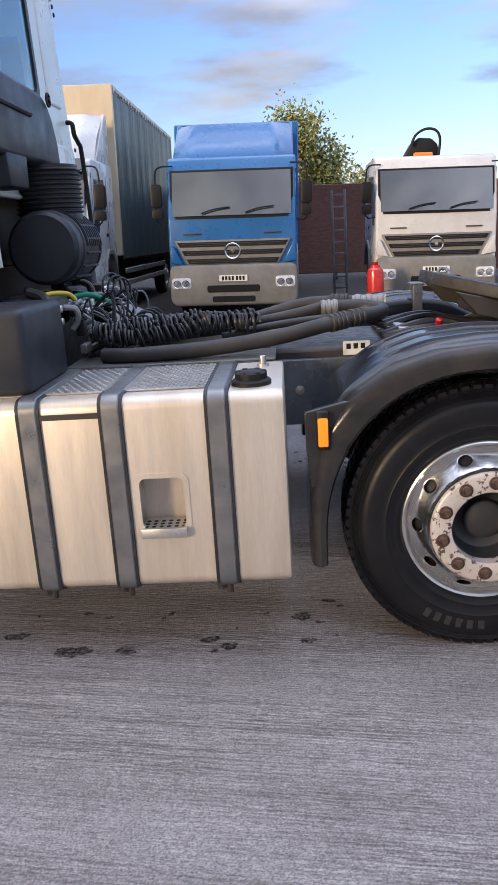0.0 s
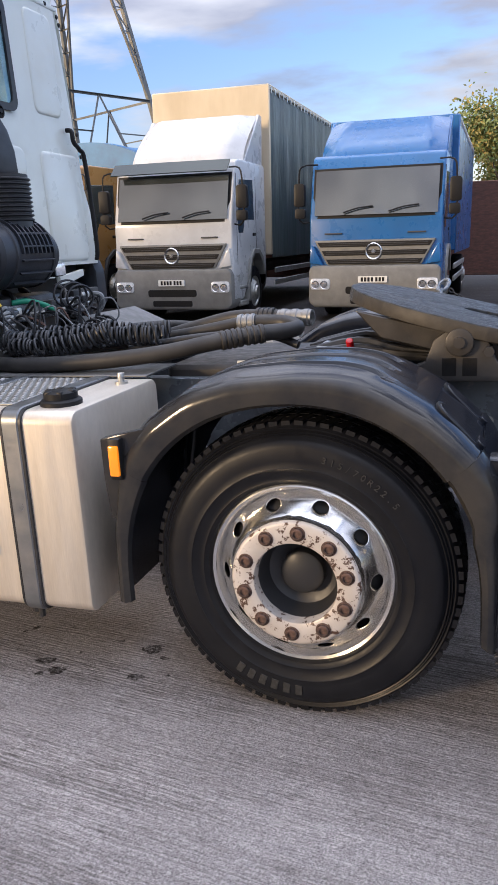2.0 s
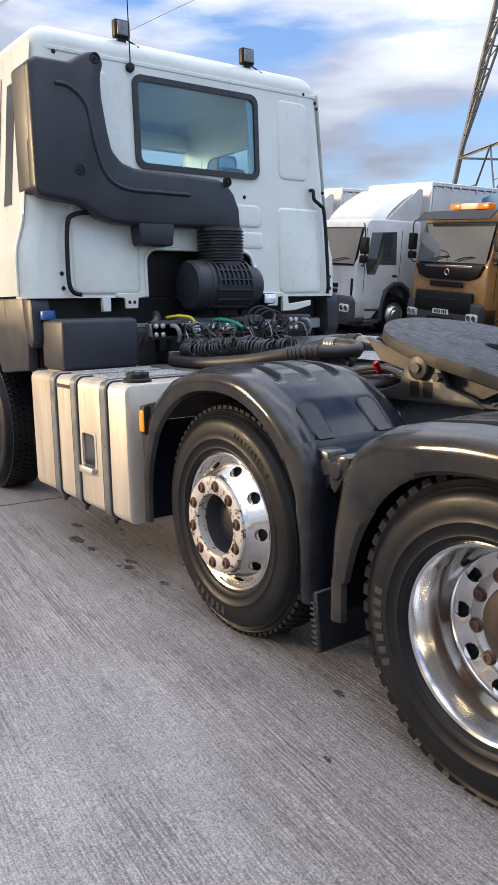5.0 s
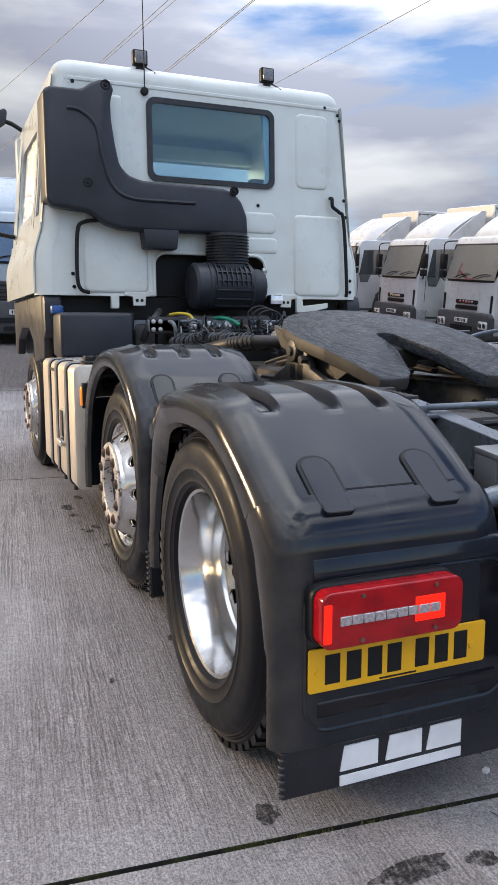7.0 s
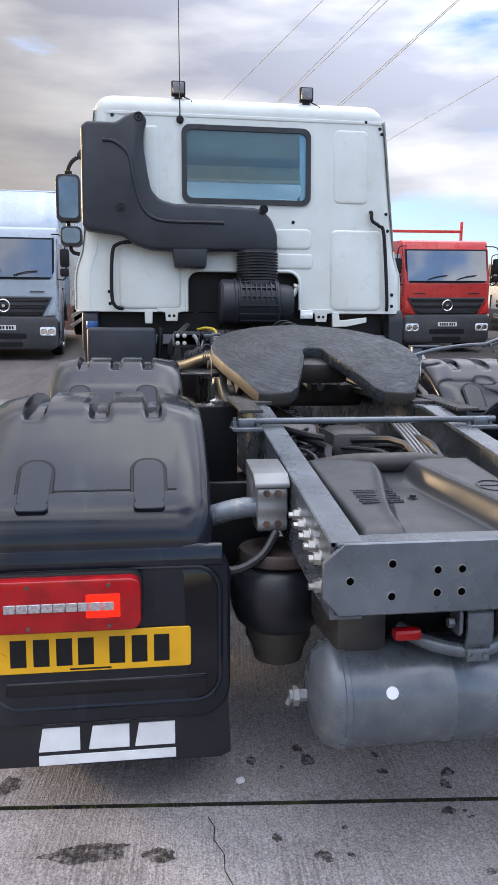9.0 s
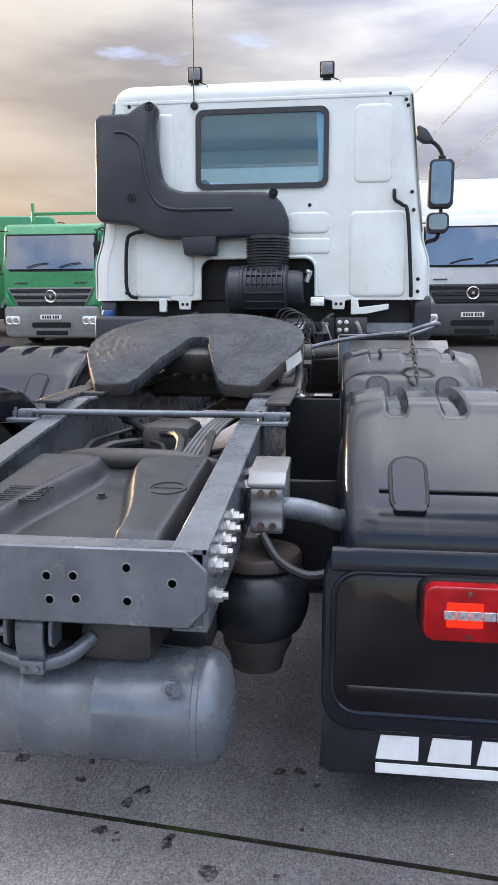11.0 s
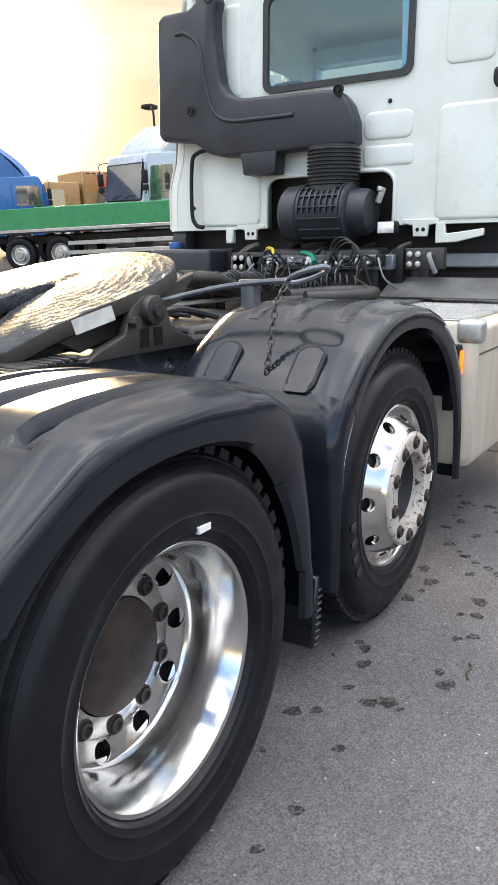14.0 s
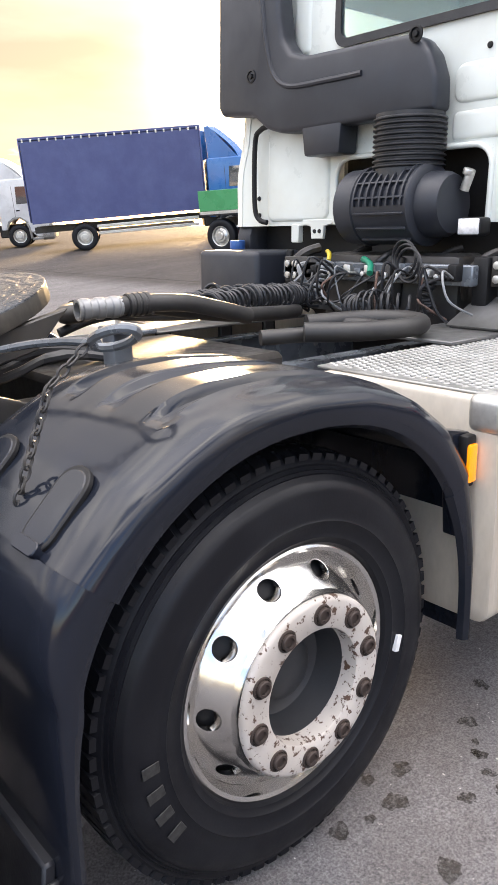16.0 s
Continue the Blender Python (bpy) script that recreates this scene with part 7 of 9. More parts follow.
# pressed fields of the back wall
def press(y0, y1, z0, z1, r=0.05, up=0.012):
    bm = bmesh.new()
    t = bmesh.new()
    cy, cz, w, h = (y0 + y1) / 2, (z0 + z1) / 2, y1 - y0, z1 - z0
    prev = None
    for e, up_ in ((0.0, -0.001), (0.004, 0.004), (0.012, up * 0.85), (0.022, up)):
        ring = [t.verts.new(V(back_x(z) + up_, y, z)) for y, z in rounded(w - 2 * e, h - 2 * e, max(0.01, r - e), 5, cy, cz)]
        if prev:
            for k in range(len(ring)):
                j = (k + 1) % len(ring)
                t.faces.new((prev[k], prev[j], ring[j], ring[k]))
        prev = ring
    t.faces.new(prev)
    merge(bm, t)
    part("pressed_panel", bm, M_WHITE, cab)


press(2.83, 3.30, 1.49, 2.06)
press(4.48, 4.90, 1.49, 2.12)
press(4.50, 4.78, 2.32, 2.88, up=0.008)
press(4.02, 4.33, 1.96, 2.12, up=0.008)
press(3.02, 3.14, 2.30, 2.86, 0.03)
press(2.74, 4.88, 2.925, 2.955, 0.012, 0.006)
press(4.02, 4.34, 1.81, 1.93, 0.03, 0.008)
first = None
for y, z in ((4.755, 2.945), (4.87, 2.90), (4.885, 2.86), (4.93, 2.25), (4.945, 2.12), (4.99, 1.62), (4.99, 1.53), (2.755, 1.62), (2.76, 1.53), (2.80, 2.92), (4.18, 2.17)):
    p = V(back_x(z) + 0.002, y, z)
    if first is None:
        bm = bmesh.new()
        lathe(bm, [(0.0, 0.008), (0.010, 0.007), (0.014, 0.0)], p, (1, 0, 0), 14)
        first, p0 = part("plug", bm, M_BLACK, cab, "small black plug"), p
    else:
        twin(first, Matrix.Translation(p - p0), cab)
# grab handle tubes
for pts in ([(-1.0, 4.80, 2.26), (-0.965, 4.80, 2.25), (-0.96, 4.805, 2.19), (-0.955, 4.86, 2.15), (-0.95, 4.90, 2.08), (-0.945, 4.935, 1.60), (-0.96, 4.94, 1.49)],
            [(-0.97, 3.05, 2.0), (-0.94, 2.95, 1.99), (-0.935, 2.83, 1.97), (-0.935, 2.785, 1.90), (-0.935, 2.775, 1.60), (-0.94, 2.80, 1.51), (-0.95, 2.86, 1.49)]):
    bm = bmesh.new()
    tube(bm, pts, 0.014, 10, 5)
    part("grab_handle", bm, M_BLACK, cab, "black grab handle tube")
# mounting brackets under the back wall
for y in (3.227, 4.407):
    bm = bmesh.new()
    prism(bm, [(y - 0.11, 1.50), (y + 0.11, 1.50), (y + 0.11, 1.475), (y + 0.05, 1.465), (y + 0.045, 1.40), (y - 0.045, 1.40), (y - 0.05, 1.465), (y - 0.11, 1.475)], "x", -0.992, -0.972, 0.004, 1)
    br = part("cab_bracket", bm, M_WHITE, cab, "white cab mounting bracket")
    for dy in (-0.018, 0.018):
        bm = bmesh.new()
        lathe(bm, [(0.012, 0.0), (0.010, 0.004), (0.0, 0.004)], (-0.972, y + dy, 1.44), (1, 0, 0), 10)
        part("bracket_bolt", bm, M_BLACK, br)
bm = bmesh.new()
prism(bm, [(4.50, 1.48), (4.55, 1.48), (4.56, 1.415), (4.62, 1.42), (4.78, 1.44), (4.78, 1.40), (4.62, 1.365), (4.50, 1.36)], "x", -1.0, -0.97, 0.004, 1)
part("bracket_arm", bm, M_WHITE, cab)
bm = bmesh.new()
box(bm, (-1.02, 3.02, 1.38), (-0.98, 3.08, 1.48), 0.006, 1)
part("bracket_arm", bm, M_WHITE, cab)


# ---- raised air intake behind the cab
def intake_outline():
    return [(2.575, 2.80), (2.570, 2.10), (2.60, 2.055), (2.86, 2.03), (2.97, 1.955), (3.08, 1.925), (3.24, 1.92), (3.72, 1.925), (4.035, 1.925), (4.03, 2.06), (3.99, 2.16), (3.93, 2.225),
            (3.86, 2.25), (3.24, 2.265), (3.14, 2.295), (3.08, 2.36), (3.055, 2.48), (3.03, 2.66), (3.03, 2.78), (3.055, 2.86), (3.03, 2.905), (2.97, 2.915), (2.90, 2.885), (2.83, 2.835), (2.62, 2.835)]


bm = bmesh.new()
prism(bm, intake_outline(), "x", -0.965, -0.845, 0.026, 3)
for v in bm.verts:
    v.co.x -= 0.03 * (v.co.z - 1.9)
intake = part("air_intake", bm, M_PLASTIC, tractor, "dark grey plastic air intake duct")
bm = bmesh.new()
prism(bm, [(2.572, 2.81), (2.572, 2.09), (2.70, 2.06), (2.70, 2.82)], "x", -1.16, -0.90, 0.03, 3)
part("intake_scoop", bm, M_PLASTIC, intake)
bm = bmesh.new()
tube(bm, [(-0.872, 2.73, 2.70), (-0.870, 2.82, 2.69), (-0.866, 2.92, 2.60), (-0.862, 2.96, 2.40), (-0.856, 3.02, 2.22), (-0.853, 3.14, 2.14), (-0.852, 3.40, 2.13), (-0.852, 3.62, 2.13)], 0.014, 8, 5)
part("moulded_rib", bm, M_PLASTIC, intake)
bm = bmesh.new()
prism(bm, [(3.23, 1.95), (3.50, 1.95), (3.485, 1.80), (3.25, 1.80)], "x", -0.98, -0.85, 0.012, 2)
part("duct_box", bm, M_PLASTIC, intake)
for y, z, x in ((2.853, 2.225, -0.855), (3.922, 2.235, -0.846), (2.995, 2.875, -0.875)):
    bm = bmesh.new()
    lathe(bm, [(0.034, -0.004), (0.034, 0.004), (0.026, 0.006), (0.024, -0.002), (0.014, -0.002), (0.012, 0.010), (0.0, 0.011)], (x, y, z), (1, 0, 0), 20)
    part("duct_bolt", bm, M_BLACK, intake)
bm = bmesh.new()
prof = [(0.150, 1.93)]
for k in range(10):
    z = 1.915 - 0.0215 * k
    prof += [(0.150, z), (0.162, z - 0.006), (0.162, z - 0.011), (0.150, z - 0.017)]
prof += [(0.152, 1.69), (0.152, 1.64)]
lathe(bm, prof, (-0.885, 3.880, 0.0), (0, 0, 1), 36)
part("bellows", bm, M_CABLE, intake, "ribbed black rubber bellows")
bm = bmesh.new()
lathe(bm, [(0, 0), (0.15, 0.0), (0.168, 0.02), (0.168, 0.10), (0.175, 0.105), (0.175, 0.125), (0.168, 0.13), (0.168, 0.42), (0.175, 0.425), (0.175, 0.44), (0.165, 0.45), (0.14, 0.455), (0.135, 0.53), (0.12, 0.56), (0, 0.56)], (-0.86, 3.585, 1.545), (0, 1, 0), 40)
can = part("air_filter", bm, M_PLASTIC, tractor, "ribbed dark air filter canister")
bm = bmesh.new()
for k in range(8):
    lathe(bm, [(0.166, -0.006), (0.183, -0.0045), (0.183, 0.0045), (0.166, 0.006)], (-0.86, 3.735 + 0.038 * k, 1.545), (0, 1, 0), 40, 200, 360)
for k in range(7):
    a = radians(-55 + 22 * k)
    box(bm, (-0.86 + 0.174 * math.cos(a) - 0.008, 3.73, 1.545 + 0.174 * math.sin(a) - 0.005), (-0.86 + 0.174 * math.cos(a) + 0.008, 4.01, 1.545 + 0.174 * math.sin(a) + 0.005), 0.002, 1, rot=(0, -math.degrees(a), 0))
part("filter_rib", bm, M_PLASTIC, can)
bm = bmesh.new()
cyl(bm, (-0.90, 4.165, 1.60), (-0.90, 4.19, 1.665), 0.02, seg=10)
cyl(bm, (-0.90, 4.18, 1.66), (-0.90, 4.19, 1.685), 0.026, seg=12, bevel=0.004)
part("valve", bm, M_ALUDULL, can)
# work lamp under the cab's edge
bm = bmesh.new()
box(bm, (-0.90, 4.20, 1.415), (-0.815, 4.31, 1.49), 0.016, 3)
wlamp = part("work_lamp", bm, M_BLACK, tractor, "small square work lamp")
bm = bmesh.new()
box(bm, (-0.82, 4.205, 1.42), (-0.808, 4.305, 1.485), 0.01, 3)
part("lens", bm, M_LAMPGLASS, wlamp, "clear lamp lens")
# roof lamps and aerial
for y in (3.297, 4.291):
    bm = bmesh.new()
    box(bm, (-1.13, y - 0.055, 3.095), (-1.075, y + 0.055, 3.205), 0.014, 3)
    tube(bm, [(-1.10, y + 0.03, 3.10), (-1.09, y + 0.09, 3.07), (-1.06, y + 0.10, 3.05)], 0.005, 6, 4)
    box(bm, (-1.115, y - 0.03, 3.05), (-1.09, y + 0.03, 3.10), 0.004, 1)
    rl = part("roof_lamp", bm, M_BLACK, tractor, "square black roof work lamp")
    bm = bmesh.new()
    box(bm, (-1.078, y - 0.042, 3.108), (-1.066, y + 0.042, 3.192), 0.01, 2)
    part("lens", bm, M_LAMPDARK, rl, "dull lamp lens")
bm = bmesh.new()
cyl(bm, (-1.035, 3.305, 2.905), (-1.0, 3.305, 2.905), 0.028, seg=16, bevel=0.006)
cyl(bm, (-1.01, 3.305, 2.91), (-1.02, 3.295, 4.4), 0.0045, 0.002, seg=6)
part("aerial", bm, M_BLACK, tractor, "thin whip aerial")


# mirrors on long arms
def mirror(s):
    bm = bmesh.new()
    prism(bm, rounded(0.235, 0.45, 0.05, 5, cx=yy(s, 1.52), cy=2.635), "x", -2.99, -2.86, 0.03, 3)
    mr = part("mirror", bm, M_PLASTIC, cab, "dark door mirror pair on an arm")
    bm = bmesh.new()
    prism(bm, rounded(0.21, 0.19, 0.05, 5, cx=yy(s, 1.50), cy=2.27), "x", -2.99, -2.86, 0.03, 3)
    low = part("lower_mirror", bm, M_PLASTIC, mr)
    bm = bmesh.new()
    tube(bm, [(-2.92, yy(s, 1.13), 3.0), (-2.93, yy(s, 1.28), 3.075), (-2.93, yy(s, 1.43), 3.03), (-2.93, yy(s, 1.51), 2.94), (-2.93, yy(s, 1.525), 2.80), (-2.93, yy(s, 1.52), 2.20), (-2.92, yy(s, 1.42), 2.10), (-2.92, yy(s, 1.22), 2.06)], 0.020, 8, 4)
    cyl(bm, (-2.93, yy(s, 1.52), 2.86), (-2.93, yy(s, 1.52), 2.90), 0.04, seg=12, bevel=0.006)
    part("mirror_arm", bm, M_BLACK, mr)
    bm = bmesh.new()
    prism(bm, [(yy(s, 1.43), 3.02), (yy(s, 1.44), 3.05), (yy(s, 1.37), 3.15), (yy(s, 1.29), 3.19), (yy(s, 1.27), 3.16), (yy(s, 1.285), 3.06), (yy(s, 1.34), 3.02)], "x", -2.98, -2.90, 0.02, 2)
    part("kerb_mirror", bm, M_PLASTIC, mr, "dark kerb mirror shell")
    bm = bmesh.new()
    prism(bm, rounded(0.185, 0.39, 0.04, 5, cx=yy(s, 1.515), cy=2.64), "x", -2.862, -2.857)
    part("mirror_glass", bm, M_MIRROR, mr, "mirror glass")
    bm = bmesh.new()
    prism(bm, rounded(0.17, 0.14, 0.04, 5, cx=yy(s, 1.50), cy=2.275), "x", -2.862, -2.857)
    part("mirror_glass", bm, M_MIRROR, low, "mirror glass")


mirror(1)
mirror(-1)
# black box and battery case behind the cab, near side
bm = bmesh.new()
box(bm, (-1.0, 2.60, 1.04), (-0.66, 3.10, 1.345), 0.03, 3)
part("battery_box", bm, M_PLASTIC, tractor, "black plastic box behind the cab")
bm = bmesh.new()
cyl(bm, (-0.93, 2.625, 1.34), (-0.93, 2.625, 1.395), 0.045, seg=16, bevel=0.008)
part("blue_cap", bm, material("blue_filler_cap", (0.03, 0.09, 0.28), 0.35), tractor, "blue filler cap")
bm = bmesh.new()
box(bm, (-2.9, 3.2, 0.75), (-1.05, 4.45, 1.28), 0.05, 2)
part("engine_block", bm, M_DARKSTEEL, tractor, "dark engine under the cab")
bm = bmesh.new()
box(bm, (-1.05, 3.42, 0.95), (-0.82, 4.22, 1.34), 0.04, 2)
part("gearbox", bm, M_DARKSTEEL, tractor, "dark gearbox behind the engine")
for k in range(16):
    y = 3.12 + 0.085 * k
    bm = bmesh.new()
    x0 = -0.86 + rnd.uniform(-0.08, 0.06)
    if k % 3 == 0:
        cyl(bm, (x0, y, 1.10), (x0 + rnd.uniform(-0.02, 0.02), y + 0.02, 1.28 + rnd.uniform(0, 0.1)), rnd.uniform(0.02, 0.04), seg=12, bevel=0.006)
    elif k % 3 == 1:
        tube(bm, [(x0, y, 1.15), (x0 + 0.05, y + 0.03, 1.25), (x0 + 0.02, y + 0.10, 1.33), (x0 - 0.06, y + 0.14, 1.36)], rnd.uniform(0.015, 0.028), 8, 4)
    else:
        box(bm, (x0, y, 1.12), (x0 + rnd.uniform(0.04, 0.09), y + rnd.uniform(0.04, 0.08), 1.25 + rnd.uniform(0, 0.12)), 0.012, 2)
    part("valve_housing", bm, M_DARKSTEEL if k % 2 else M_BLACK, tractor)


# ---------------------------------------------------------------- lorries standing round the yard
def paint(name, c, rough=0.3):
    d = tuple(v * 0.86 for v in c)
    return material(name, c, rough, coat=0.4, vary=d, vscale=1.5, rvary=0.08)


P_WHITE = paint("white_lorry_paint", (0.57, 0.585, 0.60))
P_BLUE = paint("blue_lorry_paint", (0.024, 0.122, 0.355))
P_BRONZE = paint("bronze_lorry_paint", (0.33, 0.19, 0.065))
P_RED = paint("red_lorry_paint", (0.52, 0.03, 0.025))
P_GREEN = paint("green_lorry_paint", (0.05, 0.26, 0.10))
P_SILVER = paint("pale_blue_lorry_paint", (0.39, 0.452, 0.515))
M_GREY = material("grey_bumper_plastic", (0.21, 0.21, 0.20), 0.55, vary=(0.16, 0.16, 0.155), vscale=4)
M_DKGREY = material("dark_bumper_plastic", (0.045, 0.046, 0.05), 0.55, vary=(0.065, 0.065, 0.068), vscale=4)
M_CREAM = material("cream_box_panel", (0.60, 0.53, 0.40), 0.5, vary=(0.50, 0.43, 0.31), vscale=1.6, stretch=(1, 1, 0.3))
M_CURTAIN = material("grey_green_curtain", (0.10, 0.118, 0.118), 0.45, vary=(0.065, 0.09, 0.085), vscale=1.0, stretch=(1, 3, 0.5), rvary=0.1, bump=0.4, bscale=3, bdist=0.05)
M_BCURTAIN = material("blue_curtain", (0.045, 0.055, 0.15), 0.5, vary=(0.06, 0.075, 0.18), vscale=1.2, bump=0.4, bscale=3, bdist=0.05)
M_TARP = material("blue_sheet", (0.03, 0.17, 0.40), 0.5, vary=(0.02, 0.12, 0.3), vscale=2)
M_SCREEN = material("windscreen_glass", (0.035, 0.042, 0.047), 0.03, coat=1.0, spec=1.0, ior=1.9, vary=(0.075, 0.085, 0.09), vscale=1.0)
M_ORANGE = material("orange_beacon", (0.85, 0.22, 0.02), 0.25, coat=0.5)


def lorry_wheel(root, x, y, r=0.50, w=0.3, side=1):
    """A plain lorry wheel; side +1 faces +x."""
    bm = bmesh.new()
    ax = V(side, 0, 0)
    o = V(x, y, r)
    lathe(bm, [(0.29, -w), (0.42, -w), (0.48, -w + 0.03), (0.50, -w + 0.06), (0.50, -0.06), (0.48, -0.02), (0.42, 0.0), (0.32, 0.0), (0.29, -0.02)], o, ax, 32)
    wob = part("wheel", bm, M_RUBBER, root)
    bm = bmesh.new()
    lathe(bm, [(0.30, -0.02), (0.295, 0.0), (0.275, -0.01), (0.26, -0.06), (0.19, 0.0), (0.17, 0.03), (0.12, 0.03), (0.10, 0.06), (0.0, 0.065)], o, ax, 28)
    part("rim", bm, M_ALUDULL, wob)


def lorry(name, label, heading, at, coat, style="star", bumper=None, deflector=True, body=None, length=7.0, top=4.0, dtop=None, group="lorries parked round the yard", wide=2.36, lowcab=False,
          visor=None, plate=True, screen_top=2.66, roof=2.92, extras=None):
    """A cab-over lorry. Local: the front looks to -y, x across, z from the ground. heading: degrees turned from that."""
    root = thing(name, label, "truck", group=group)
    H = wide / 2
    bumper = bumper or M_GREY
    k = roof / 2.92
    zb, zs = 0.30, 1.84 * (0.93 if lowcab else 1.0)
    zg = 1.02 if not lowcab else 0.98

    def side_outline(x0):
        return [(0.02, zb + 0.10), (0.0, zg), (0.015, zs - 0.04), (0.10, zs + 0.3), (0.24, screen_top), (0.34, roof - 0.04), (0.46, roof), (2.02, roof), (2.08, roof - 0.06), (2.10, zb + 0.5), (1.86, zb + 0.5), (1.80, zb + 0.80), (1.55, zb + 0.97), (1.20, zb + 0.97), (0.95, zb + 0.80), (0.88, zb + 0.4), (0.6, zb + 0.10)]

    bm = bmesh.new()
    prism(bm, side_outline(0), "x", -H, H, 0.05, 3)
    cabp = part("cab", bm, coat, root)
    # windscreen with dark surround, following the slope of the front
    bm = bmesh.new()
    sheet(bm, lambda u, v: V(-H + 0.05 + (wide - 0.10) * u, 0.035 + 0.205 * v - 0.03 - 0.05 * (1 - (2 * u - 1) ** 2) * 0.6 + 0.02, zs - 0.02 + (screen_top - zs + 0.04) * v), 14, 8, thick=0.03)
    part("screen_surround", bm, M_BLACK, cabp)
    bm = bmesh.new()
    sheet(bm, lambda u, v: V(-H + 0.095 + (wide - 0.19) * u, 0.035 + 0.205 * (0.03 + 0.93 * v) - 0.045 - 0.05 * (1 - (2 * u - 1) ** 2) * 0.6, zs + 0.03 + (screen_top - zs - 0.05) * v), 14, 8, thick=0.01)
    part("windscreen", bm, M_SCREEN, cabp, "dark windscreen reflecting clouds")
    for wx in (-0.55, 0.25):
        bm = bmesh.new()
        tube(bm, [(wx, -0.07, zs + 0.07), (wx + 0.25, -0.06, zs + 0.14), (wx + 0.52, -0.04, zs + 0.17)], 0.014, 6, 3)
        part("wiper", bm, M_BLACK, cabp)
    # side windows and door lines
    for s in (1, -1):
        bm = bmesh.new()
        prism(bm, [(0.30, zs + 0.02), (0.42, screen_top - 0.10), (1.25, screen_top - 0.06), (1.30, zs + 0.02), (0.72, zs + 0.02), (0.62, zs - 0.22), (0.36, zs - 0.22)], "x", s * (H - 0.01), s * (H + 0.006), 0.004, 1)
        part("side_window", bm, M_SCREEN, cabp, "dark side window")
        bm = bmesh.new()
        box(bm, (s * H - 0.004, 0.26, zb + 0.75), (s * H + 0.004, 0.275, screen_top), 0.001, 1)
        part("door_line", bm, M_BLACK, cabp)
        bm = bmesh.new()
        box(bm, (s * H - 0.004, 1.42, zb + 1.0), (s * H + 0.004, 1.435, screen_top), 0.001, 1)
        part("door_line", bm, M_BLACK, cabp)
        bm = bmesh.new()
        box(bm, (s * H - 0.01, 1.20, zs - 0.28), (s * H + 0.02, 1.36, zs - 0.22), 0.01, 1)
        part("door_handle", bm, M_BLACK, cabp)
        # mirrors
        bm = bmesh.new()
        prism(bm, rounded(0.20, 0.40, 0.05, 4, cx=s * (H + 0.19), cy=screen_top - 0.42), "y", 0.0, 0.12, 0.03, 2)
        prism(bm, rounded(0.19, 0.18, 0.04, 4, cx=s * (H + 0.18), cy=screen_top - 0.74), "y", 0.0, 0.12, 0.03, 2)
        mr = part("mirror", bm, M_BLACK, cabp, "black mirror pair on an arm")
        bm = bmesh.new()
        tube(bm, [(s * (H - 0.1), 0.24, screen_top + 0.10), (s * (H + 0.15), 0.05, screen_top + 0.06), (s * (H + 0.20), 0.05, screen_top - 0.2), (s * (H + 0.20), 0.06, screen_top - 0.85), (s * (H - 0.02), 0.16, screen_top - 0.88)], 0.016, 6, 3)
        part("mirror_arm", bm, M_BLACK, mr)
        # wheel arch and step
        bm = bmesh.new()
        pts = [(0.80, zb + 0.05), (0.86, zb + 0.55), (1.0, zb + 0.86), (1.22, zb + 1.02), (1.53, zb + 1.02), (1.78, zb + 0.86), (1.92, zb + 0.5), (1.84, zb + 0.5), (1.72, zb + 0.78), (1.5, zb + 0.93), (1.25, zb + 0.93), (1.06, zb + 0.80), (0.94, zb + 0.52), (0.90, zb + 0.05)]
        prism(bm, pts, "x", s * (H - 0.16), s * (H + 0.04), 0.01, 1)
        part("wheel_arch", bm, bumper if style != "plain" else M_DKGREY, cabp)
        bm = bmesh.new()
        box(bm, (s * (H - 0.12), 0.35, zb - 0.02), (s * (H + 0.02), 0.84, zb + 0.09), 0.02, 1)
        box(bm, (s * (H - 0.12), 0.35, zb + 0.30), (s * (H + 0.015), 0.84, zb + 0.36), 0.015, 1)
        part("cab_step", bm, bumper, cabp)
        lorry_wheel(root, s * (H - 0.02), 1.37, side=s)
    # bumper, grille, lamps
    bm = bmesh.new()
    prism(bm, [(-H, zb + 0.05), (-H + 0.10, zb - 0.05), (H - 0.10, zb - 0.05), (H, zb + 0.05), (H, zg - 0.10), (H - 0.06, zg - 0.02), (-H + 0.06, zg - 0.02), (-H, zg - 0.10)], "y", -0.12, 0.42, 0.05, 2)
    bp = part("bumper", bm, bumper, root, "")
    bm = bmesh.new()
    prism(bm, rounded(0.98, 0.13, 0.04, 4, 0, zb + 0.26), "y", -0.128, -0.10, 0.006, 1)
    prism(bm, rounded(0.80, 0.11, 0.03, 4, 0, zb + 0.07), "y", -0.128, -0.10, 0.006, 1)
    part("bumper_slot", bm, M_BLACK, bp)
    for s in (1, -1):
        bm = bmesh.new()
        prism(bm, rounded(0.36, 0.20, 0.05, 4, s * (H - 0.22), zb + 0.37), "y", -0.135, -0.05, 0.012, 2)
        hl = part("headlight", bm, M_LAMPGLASS, bp, "clear headlight")
        bm = bmesh.new()
        for dx in (-0.085, 0.075):
            lathe(bm, [(0.0, 0.004), (0.060, 0.0), (0.072, 0.008)], (s * (H - 0.22) + dx, -0.139, zb + 0.36), (0, -1, 0), 14)
        part("reflector", bm, M_CHROME, hl)
    bm = bmesh.new()
    if style == "star":
        prism(bm, [(-H + 0.34, zg - 0.02), (H - 0.34, zg - 0.02), (H - 0.10, zg + 0.42), (-H + 0.10, zg + 0.42)], "y", -0.06, 0.12, 0.03, 2)
        gr = part("grille", bm, bumper, root)
